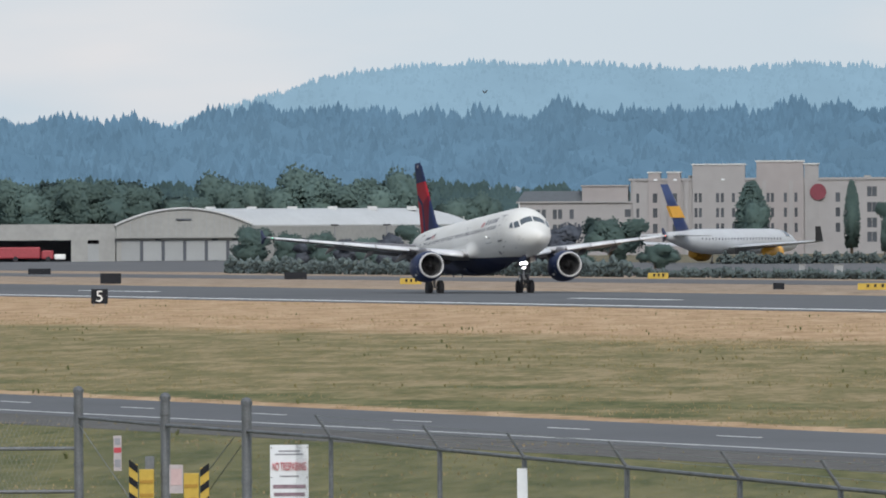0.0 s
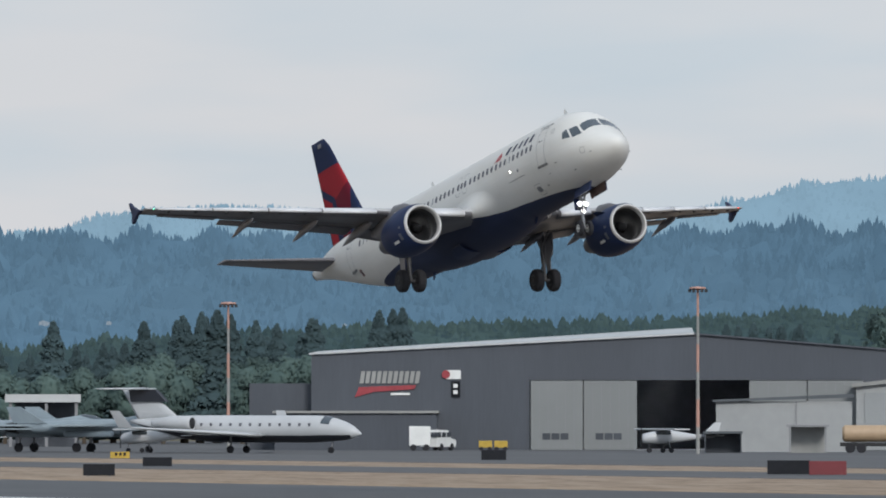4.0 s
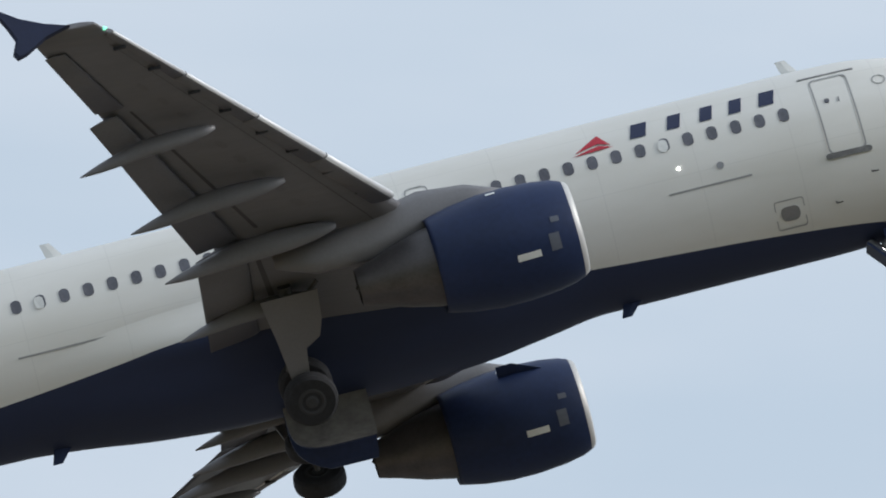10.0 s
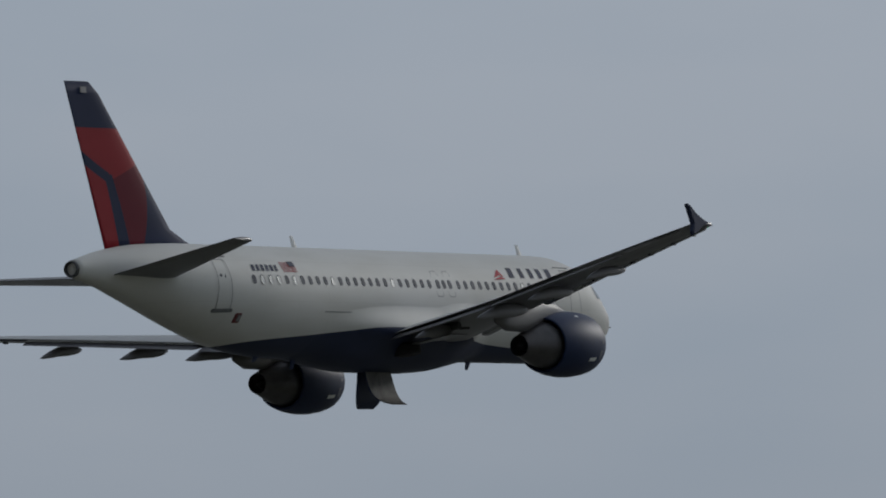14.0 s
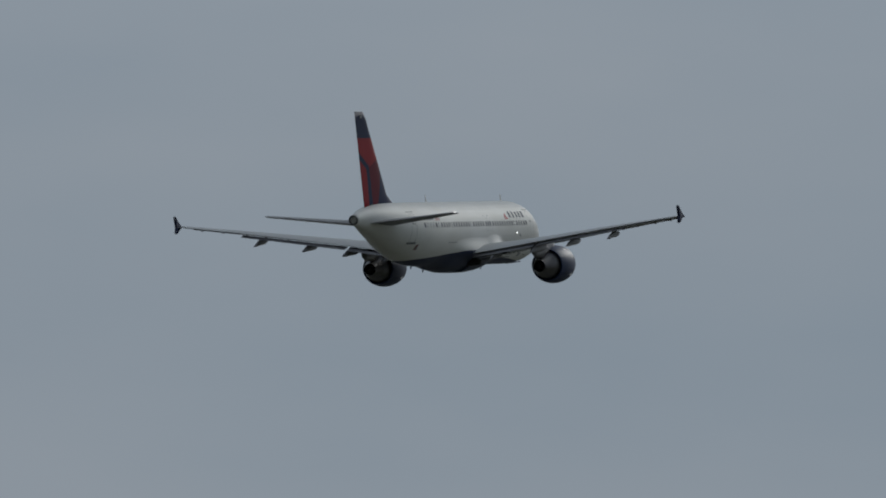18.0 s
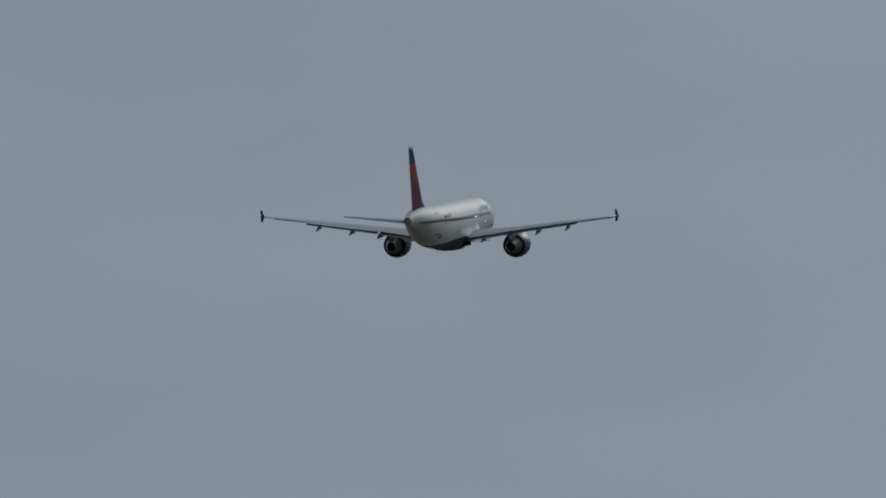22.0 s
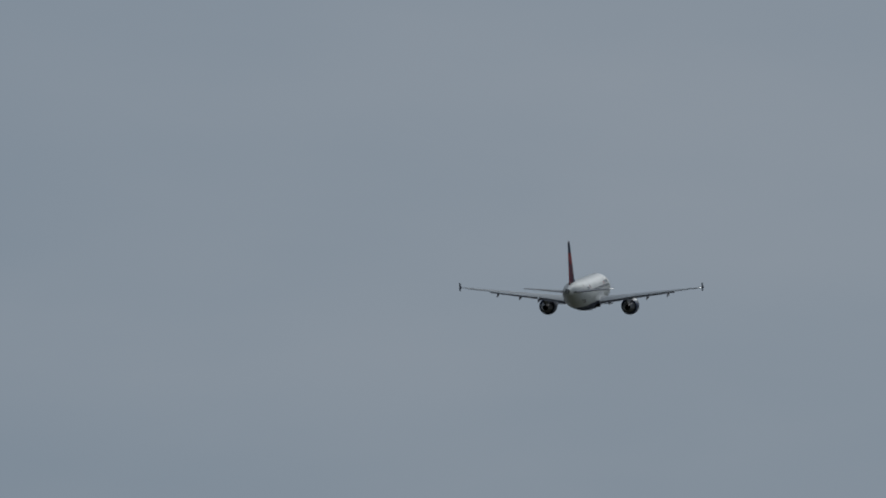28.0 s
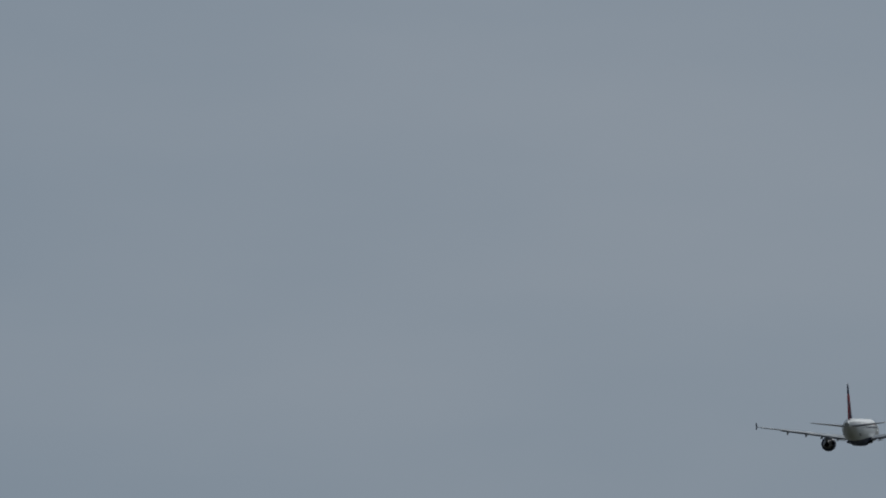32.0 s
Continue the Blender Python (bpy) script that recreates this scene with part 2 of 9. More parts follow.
def curve_of(knots):
    """A smooth curve through (x, y) knots with no overshoot."""
    xs, ys = [k[0] for k in knots], [k[1] for k in knots]
    d = [(ys[i + 1] - ys[i]) / (xs[i + 1] - xs[i]) for i in range(len(xs) - 1)]
    s = [d[0]] + [0 if d[i - 1] * d[i] <= 0 else 2 * d[i - 1] * d[i] / (d[i - 1] + d[i]) for i in range(1, len(d))] + [d[-1]]

    def at(x):
        x = min(max(x, xs[0]), xs[-1])
        i = max(j for j in range(len(d)) if xs[j] <= x)
        h = xs[i + 1] - xs[i]
        t = (x - xs[i]) / h
        return (2 * t**3 - 3 * t * t + 1) * ys[i] + (t**3 - 2 * t * t + t) * h * s[i] + (3 * t * t - 2 * t**3) * ys[i + 1] + (t**3 - t * t) * h * s[i + 1]

    return at


def airfoil(le, chord, thick, twist=0.0, n=9, flat=0.35, cut=1.0):
    """A closed ring of a wing section in the x-z plane through le, forward end first."""
    up, low = [], []
    for i in range(n + 1):
        t = (1 - math.cos(math.pi * i / n)) / 2 * cut
        h = thick * 5 * (0.2969 * math.sqrt(t) - 0.126 * t - 0.3516 * t * t + 0.2843 * t**3 - 0.1036 * t**4)
        camber = 0.02 * math.sin(math.pi * t)
        up.append((t, h + camber))
        low.append((t, -h * (1 - flat * t) + camber))
    ring = up + low[-2:0:-1] if cut >= 1 else up + low[::-1][:-1]
    c, s = math.cos(twist), math.sin(twist)
    return [Vector((le[0] - (t * c + h * s) * chord, le[1], le[2] + (h * c - t * s) * chord)) for t, h in ring]


# ---- daylight: an overcast summer sky with a soft sun behind cloud ----
world = bpy.data.worlds.new("sky")
scene.world = world
world.use_nodes = True
wn, wl = world.node_tree.nodes, world.node_tree.links
sky = wn.new("ShaderNodeTexSky")
sky.sky_type, sky.sun_disc = "NISHITA", False
sky.sun_elevation, sky.sun_rotation = radians(31), radians(97.4)
sky.air_density, sky.dust_density = 1.0, 3.0
wco = wn.new("ShaderNodeTexCoord")
wmap = wn.new("ShaderNodeMapping")
wmap.inputs["Scale"].default_value = (1.0, 1.0, 3.2)
wl.new(wco.outputs["Generated"], wmap.inputs["Vector"])
cloud, cloud2 = wn.new("ShaderNodeTexNoise"), wn.new("ShaderNodeTexNoise")
for c, s, d in ((cloud, 4.0, 5), (cloud2, 17.0, 4)):
    c.inputs["Scale"].default_value, c.inputs["Detail"].default_value = s, d
    c.inputs["Roughness"].default_value = 0.45
    wl.new(wmap.outputs["Vector"], c.inputs["Vector"])
cmix = wn.new("ShaderNodeMix")
cmix.data_type = "FLOAT"
cmix.inputs["Factor"].default_value = 0.45
wl.new(cloud.outputs["Fac"], cmix.inputs["A"])
wl.new(cloud2.outputs["Fac"], cmix.inputs["B"])
cramp = wn.new("ShaderNodeValToRGB")
cramp.color_ramp.elements[0].position, cramp.color_ramp.elements[1].position = 0.39, 0.61
cramp.color_ramp.elements[0].color, cramp.color_ramp.elements[1].color = (0.60, 0.64, 0.68, 1), (0.71, 0.715, 0.73, 1)
wl.new(cmix.outputs["Result"], cramp.inputs["Fac"])
# paler towards the horizon, bluer above
wsep = wn.new("ShaderNodeSeparateXYZ")
wl.new(wco.outputs["Generated"], wsep.inputs["Vector"])
rise = wn.new("ShaderNodeMapRange")
rise.interpolation_type = "SMOOTHSTEP"
rise.inputs["From Min"].default_value, rise.inputs["From Max"].default_value = 0.05, 0.1
wl.new(wsep.outputs["Z"], rise.inputs["Value"])
tint = wn.new("ShaderNodeMix")
tint.data_type = "RGBA"
tint.inputs["A"].default_value, tint.inputs["B"].default_value = (1.0, 1.0, 1.0, 1), (0.88, 0.95, 1.035, 1)
wl.new(rise.outputs["Result"], tint.inputs["Factor"])
tinted = wn.new("ShaderNodeMix")
tinted.data_type, tinted.blend_type = "RGBA", "MULTIPLY"
tinted.inputs["Factor"].default_value = 1.0
wl.new(cramp.outputs["Color"], tinted.inputs["A"])
wl.new(tint.outputs["Result"], tinted.inputs["B"])
# faint cream and blue bands of cloud low over the horizon
bmap, bands, bramp = wn.new("ShaderNodeMapping"), wn.new("ShaderNodeTexNoise"), wn.new("ShaderNodeValToRGB")
bmap.inputs["Scale"].default_value = (1.0, 1.0, 5.0)
bands.inputs["Scale"].default_value, bands.inputs["Detail"].default_value = 21.0, 4
bands.inputs["Roughness"].default_value = 0.4
wl.new(wco.outputs["Generated"], bmap.inputs["Vector"])
wl.new(bmap.outputs["Vector"], bands.inputs["Vector"])
bramp.color_ramp.elements[0].position, bramp.color_ramp.elements[1].position = 0.38, 0.62
bramp.color_ramp.elements[0].color, bramp.color_ramp.elements[1].color = (0.565, 0.64, 0.69, 1), (0.74, 0.715, 0.705, 1)
wl.new(bands.outputs["Fac"], bramp.inputs["Fac"])
low = wn.new("ShaderNodeMapRange")
low.interpolation_type = "SMOOTHSTEP"
low.inputs["From Min"].default_value, low.inputs["From Max"].default_value = 0.02, 0.06
low.inputs["To Min"].default_value, low.inputs["To Max"].default_value = 0.75, 0.0
wl.new(wsep.outputs["Z"], low.inputs["Value"])
banded = wn.new("ShaderNodeMix")
banded.data_type = "RGBA"
wl.new(low.outputs["Result"], banded.inputs["Factor"])
wl.new(tinted.outputs["Result"], banded.inputs["A"])
wl.new(bramp.outputs["Color"], banded.inputs["B"])
# a brighter cream bank of cloud with a ragged top edge, over the hills up the runway
ragged = wn.new("ShaderNodeMath")
ragged.operation = "MULTIPLY_ADD"
ragged.inputs[1].default_value = 0.016
wl.new(bands.outputs["Fac"], ragged.inputs[0])
wl.new(wsep.outputs["Z"], ragged.inputs[2])
edge_up, edge_down, side_on = (wn.new("ShaderNodeMapRange") for _ in range(3))
for r, source, v in ((edge_up, ragged.outputs[0], (0.052, 0.078, 0.0, 1.0)), (edge_down, ragged.outputs[0], (0.094, 0.106, 1.0, 0.0)), (side_on, wsep.outputs["X"], (-0.72, -0.62, 1.0, 0.0))):
    r.interpolation_type = "SMOOTHSTEP"
    for key, q in zip(("From Min", "From Max", "To Min", "To Max"), v):
        r.inputs[key].default_value = q
    wl.new(source, r.inputs["Value"])
bank = wn.new("ShaderNodeMath")
bank.operation = "MULTIPLY"
bank2 = wn.new("ShaderNodeMath")
bank2.operation = "MULTIPLY"
wl.new(edge_up.outputs["Result"], bank.inputs[0])
wl.new(edge_down.outputs["Result"], bank.inputs[1])
wl.new(bank.outputs[0], bank2.inputs[0])
wl.new(side_on.outputs["Result"], bank2.inputs[1])
creamy = wn.new("ShaderNodeMix")
creamy.data_type = "RGBA"
creamy.inputs["B"].default_value = (1.06, 0.98, 0.86, 1)
wl.new(bank2.outputs[0], creamy.inputs["Factor"])
wl.new(banded.outputs["Result"], creamy.inputs["A"])
banded = creamy
wmix = wn.new("ShaderNodeMix")
wmix.data_type = "RGBA"
wmix.inputs["Factor"].default_value = 0.94
dim = wn.new("ShaderNodeMix")
dim.data_type, dim.blend_type = "RGBA", "MULTIPLY"
dim.inputs["Factor"].default_value = 1.0
dim.inputs["B"].default_value = (0.09, 0.09, 0.09, 1)
wl.new(sky.outputs["Color"], dim.inputs["A"])
wl.new(dim.outputs["Result"], wmix.inputs["A"])
wl.new(banded.outputs["Result"], wmix.inputs["B"])
# the overcast is brighter high up towards the sun and duller on the side away from it


def eased(source, lo, hi, a, b):
    r = wn.new("ShaderNodeMapRange")
    r.interpolation_type = "SMOOTHSTEP"
    for key, v in (("From Min", lo), ("From Max", hi), ("To Min", a), ("To Max", b)):
        r.inputs[key].default_value = v
    wl.new(source, r.inputs["Value"])
    return r.outputs["Result"]


def times(a, b, add=None):
    q = wn.new("ShaderNodeMath")
    q.operation = "MULTIPLY" if add is None else "MULTIPLY_ADD"
    for i, v in enumerate((a, b) if add is None else (a, b, add)):
        if isinstance(v, float):
            q.inputs[i].default_value = v
        else:
            wl.new(v, q.inputs[i])
    return q.outputs[0]


sunward = times(eased(wsep.outputs["X"], 0.0, 0.55, 0.0, 0.3), eased(wsep.outputs["Z"], 0.2, 0.31, 0.0, 1.0), 1.0)
dull = times(eased(wsep.outputs["X"], -0.85, -0.2, -0.17, 0.0), rise.outputs["Result"], 1.0)
wlit = wn.new("ShaderNodeVectorMath")
wlit.operation = "SCALE"
wl.new(wmix.outputs["Result"], wlit.inputs[0])
heavy = times(eased(wsep.outputs["X"], -0.84, -0.72, -0.14, 0.0), eased(ragged.outputs[0], 0.1, 0.112, 0.0, 1.0), 1.0)
wl.new(times(times(sunward, dull), heavy), wlit.inputs["Scale"])
wl.new(wlit.outputs["Vector"], wn["Background"].inputs["Color"])
wn["Background"].inputs["Strength"].default_value = 1.0
sun_data = bpy.data.lights.new("sun", "SUN")
sun_data.energy, sun_data.angle, sun_data.color = 1.95, radians(14), (1.0, 0.95, 0.88)
sun = new("sun", sun_data)
sun.matrix_world = look((0, 0, 500), (-825, 107, 0))

# ---- materials ----
AIR_PLAIN = paint("white_aircraft_paint", (0.72, 0.72, 0.7), 0.32, vary=0.03, scale=0.6, fine=6, coat=0.2)
AIR_NAVY = paint("dark_blue_aircraft_paint", (0.016, 0.028, 0.079), 0.5, vary=0.15, scale=0.6, fine=8, gloss=0.26)
MATT_NAVY = paint("dark_blue_lettering", (0.02, 0.028, 0.07), 0.75)
AIR_LINE = paint("grey_seam", (0.3, 0.3, 0.3), 0.5)
GREY_METAL = paint("grey_metal", (0.25, 0.25, 0.26), 0.45, 0.4)
DARK_METAL = paint("dark_metal", (0.03, 0.03, 0.032), 0.5, 0.5)
SILL_GREY = paint("scuffed_sill", (0.16, 0.16, 0.16), 0.6, vary=0.3, scale=5)
SLOT_DARK = paint("dark_slot", (0.07, 0.068, 0.074), 0.8)
GEAR_DARK = paint("dark_grey_leg", (0.09, 0.09, 0.095), 0.55, 0.2)
# wing grey as a shaded underside copy and a lit top copy
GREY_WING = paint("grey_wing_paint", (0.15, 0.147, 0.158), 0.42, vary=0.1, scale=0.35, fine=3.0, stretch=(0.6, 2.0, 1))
WING_LIT_TOP = paint("lit_wing_top", (0.42, 0.42, 0.42), 0.45, vary=0.08, scale=0.35, fine=3.0)
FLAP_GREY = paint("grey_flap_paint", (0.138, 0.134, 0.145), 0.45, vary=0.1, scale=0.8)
FAIRING_GREY = paint("pale_grey_fairing", (0.16, 0.157, 0.168), 0.45, vary=0.08)
SLAT_METAL = paint("bare_leading_edge", (0.68, 0.68, 0.69), 0.4, 0.1, vary=0.06)
LIP_METAL = paint("dull_metal_lip", (0.54, 0.53, 0.52), 0.5, 0.3, vary=0.05)
DUCT_GREY = paint("grey_duct", (0.07, 0.07, 0.072), 0.5)
CORE_METAL = paint("heat_stained_metal", (0.092, 0.086, 0.09), 0.45, 0.5, vary=0.18, scale=2.5)
PYLON_GREY = paint("grey_pylon", (0.17, 0.166, 0.175), 0.45, vary=0.08)
NACELLE_GREY = paint("dull_panel", (0.1, 0.11, 0.14), 0.5)
RUBBER = paint("tyre_rubber", (0.018, 0.018, 0.022), 0.85, vary=0.25, scale=6)
RIM_GREY = paint("pale_rim", (0.5, 0.5, 0.48), 0.45, 0.3)
RIM_DARK = paint("dull_rim", (0.032, 0.032, 0.036), 0.7)
WINDOW_DARK = paint("cabin_window_glass", (0.125, 0.128, 0.15), 0.62, vary=0.2, gloss=0.12)
WINDOW_BLIND = paint("white_window_blind", (0.62, 0.62, 0.6), 0.4)
COCKPIT_GLASS = paint("cockpit_glass", (0.05, 0.065, 0.08), 0.05, vary=0.2, coat=0.8)
DOOR_INSIDE = paint("grimy_door_inside", (0.12, 0.115, 0.107), 0.6, vary=0.35, scale=2.2, fine=7)
DOOR_BROWN = paint("brown_inner_face", (0.085, 0.045, 0.038), 0.6, vary=0.25, scale=3)
MARK_RED = paint("red_mark_paint", (0.42, 0.025, 0.045), 0.7)
MARK_DULL = paint("dull_red_panel", (0.13, 0.025, 0.03), 0.5)
LAMP_WHITE = glow("white_lamp", (1, 0.97, 0.92), 9)
LAMP_HOT = glow("landing_lamp", (1, 0.97, 0.92), 16)
LAMP_GREEN = glow("green_lamp", (0.25, 1, 0.6), 1.3)
LAMP_RED = glow("red_lamp", (1, 0.12, 0.06), 1.5)


def livery(name, build, gloss=0.32):
    """White paint with dark blue laid over it where build says, by the thing's own shape."""
    m, n, l = nodes_of(name)
    b = n["Principled BSDF"]
    b.inputs["Roughness"].default_value, b.inputs["Coat Weight"].default_value = 0.6, 0.0
    b.inputs["Specular IOR Level"].default_value = gloss
    co, sep = n.new("ShaderNodeTexCoord"), n.new("ShaderNodeSeparateXYZ")
    l.new(co.outputs["Object"], sep.inputs["Vector"])

    def calc(op, a, b2=None, c=None):
        q = n.new("ShaderNodeMath")
        q.operation = op
        for i, v in enumerate((a, b2, c)):
            if v is None:
                continue
            if isinstance(v, (int, float)):
                q.inputs[i].default_value = v
            else:
                l.new(v, q.inputs[i])
        return q.outputs[0]

    def ramp(x, lo, hi, knots):
        r = n.new("ShaderNodeFloatCurve")
        t = calc("DIVIDE", calc("SUBTRACT", x, lo), hi - lo)
        l.new(t, r.inputs["Value"])
        cv = r.mapping.curves[0]
        while len(cv.points) < len(knots):
            cv.points.new(0.5, 0.5)
        for p, (kx, ky) in zip(cv.points, knots):
            p.location = ((kx - lo) / (hi - lo), ky)
        r.mapping.update()
        return r.outputs["Value"]

    noise_t = n.new("ShaderNodeTexNoise")
    noise_t.inputs["Scale"].default_value, noise_t.inputs["Detail"].default_value = 0.7, 5
    mp = n.new("ShaderNodeMapping")
    mp.inputs["Scale"].default_value = (0.4, 1, 1.6)
    l.new(co.outputs["Object"], mp.inputs["Vector"])
    l.new(mp.outputs["Vector"], noise_t.inputs["Vector"])
    colour = build(n, l, sep.outputs["X"], sep.outputs["Y"], sep.outputs["Z"], calc, ramp)
    dirt = n.new("ShaderNodeMix")
    dirt.data_type, dirt.blend_type = "RGBA", "MULTIPLY"
    grime = n.new("ShaderNodeValToRGB")
    grime.color_ramp.elements[0].color, grime.color_ramp.elements[1].color = (0.86, 0.85, 0.82, 1), (1, 1, 1, 1)
    grime.color_ramp.elements[0].position, grime.color_ramp.elements[1].position = 0.3, 0.6
    l.new(noise_t.outputs["Fac"], grime.inputs["Fac"])
    dirt.inputs["Factor"].default_value = 0.6
    l.new(colour, dirt.inputs["A"])
    l.new(grime.outputs["Color"], dirt.inputs["B"])
    l.new(dirt.outputs["Result"], b.inputs["Base Color"])
    return m


def two_tone(n, l, mask, a, b):
    x = n.new("ShaderNodeMix")
    x.data_type = "RGBA"
    l.new(mask, x.inputs["Factor"])
    for k, v in (("A", a), ("B", b)):
        if isinstance(v, tuple):
            x.inputs[k].default_value = (*v, 1)
        else:
            l.new(v, x.inputs[k])
    return x.outputs["Result"]


NAVY, WHITE, RED1, RED2 = (0.021, 0.031, 0.076), (0.70, 0.69, 0.66), (0.3, 0.022, 0.032), (0.14, 0.013, 0.028)


def belly_split(n, l, x, y, z, calc, ramp):
    s = calc("MULTIPLY", x, -1.0)
    # height of the blue edge: 0 stands for -2.3 m, 1 for -0.3 m
    edge = ramp(s, 0.0, 38.0, BELLY_EDGE)
    h = calc("DIVIDE", calc("ADD", z, 2.3), 2.0)
    mask = calc("MULTIPLY", calc("LESS_THAN", h, edge), calc("LESS_THAN", s, 30.0))
    # faint seams between the skin panels
    hoop = calc("LESS_THAN", calc("FRACT", calc("DIVIDE", calc("ADD", s, 0.6), 2.13)), 0.012)
    lap = calc("MAXIMUM", calc("LESS_THAN", calc("ABSOLUTE", calc("SUBTRACT", z, 1.32)), 0.012), calc("LESS_THAN", calc("ABSOLUTE", calc("ADD", z, 0.22)), 0.012))
    seam = calc("MULTIPLY", calc("MULTIPLY", calc("MAXIMUM", hoop, lap), calc("SUBTRACT", 1.0, mask)), 0.07)
    dulled = two_tone(n, l, seam, two_tone(n, l, mask, WHITE, NAVY), (0.12, 0.12, 0.13))
    return dulled


BELLY_EDGE = [(0.0, 0.0), (1.9, 0.02), (2.4, 0.12), (6.0, 0.25), (11.0, 0.375), (15.0, 0.5), (18.5, 0.6), (21.5, 0.53), (24.0, 0.45), (27.0, 0.36), (30.0, 0.24), (38.0, 0.2)]


def ribbon(n, l, x, y, z, calc, ramp):
    """A red folded ribbon on the fin, in two shades with a blue channel."""
    h = calc("DIVIDE", calc("SUBTRACT", z, 2.0), 5.8)
    # share of the chord from the leading edge at that height
    le = calc("MULTIPLY_ADD", h, -5.0, -29.85)
    te = calc("MULTIPLY_ADD", h, -1.65, -34.85)
    c = calc("DIVIDE", calc("SUBTRACT", le, x), calc("SUBTRACT", le, te))
    top = calc("LESS_THAN", h, 0.72)
    # the leading blue band widens towards the root
    lead = calc("GREATER_THAN", c, calc("MULTIPLY_ADD", h, -1.2, 0.5))
    red = calc("MULTIPLY", top, lead)
    # blue channel from the trailing edge forward and down, then towards the root
    d1 = calc("ABSOLUTE", calc("SUBTRACT", h, calc("MULTIPLY_ADD", c, 0.342, 0.188)))
    bar1 = calc("MULTIPLY", calc("LESS_THAN", d1, 0.045), calc("GREATER_THAN", c, 0.6))
    d2 = calc("ABSOLUTE", calc("SUBTRACT", c, calc("MULTIPLY_ADD", h, -0.28, 0.75)))
    bar2 = calc("MULTIPLY", calc("LESS_THAN", d2, 0.07), calc("LESS_THAN", h, 0.43))
    blue = calc("MAXIMUM", bar1, bar2)
    red = calc("MULTIPLY", red, calc("SUBTRACT", 1.0, blue))
    light = calc("MAXIMUM", calc("GREATER_THAN", h, calc("MULTIPLY_ADD", c, -0.17, 0.5)), calc("GREATER_THAN", c, 0.72))
    shade = two_tone(n, l, light, RED2, RED1)
    return two_tone(n, l, red, NAVY, shade)


AIR_WHITE = livery("white_paint_blue_belly", belly_split)
FIN_PAINT = livery("fin_paint", ribbon, 0.06)
BELLY_DOOR = AIR_NAVY
# ---- land: one sheet to the horizon, runway, taxiway, road ----
def bearing(heading, far, z=0.0):
    """A place by its heading from the camera's stand (degrees from the runway's line) and its distance."""
    return Vector((far * math.cos(radians(heading)), far * math.sin(radians(heading)), z))


def facing(heading, far, z=0.0, turn=0.0):
    """A pose there: x to the viewer's right, y away from the viewer."""
    p = bearing(heading, far, z)
    return pose(*p, 0, 0, heading - 90 + turn)


# the line along which the mower went
MOWN = radians(-17)


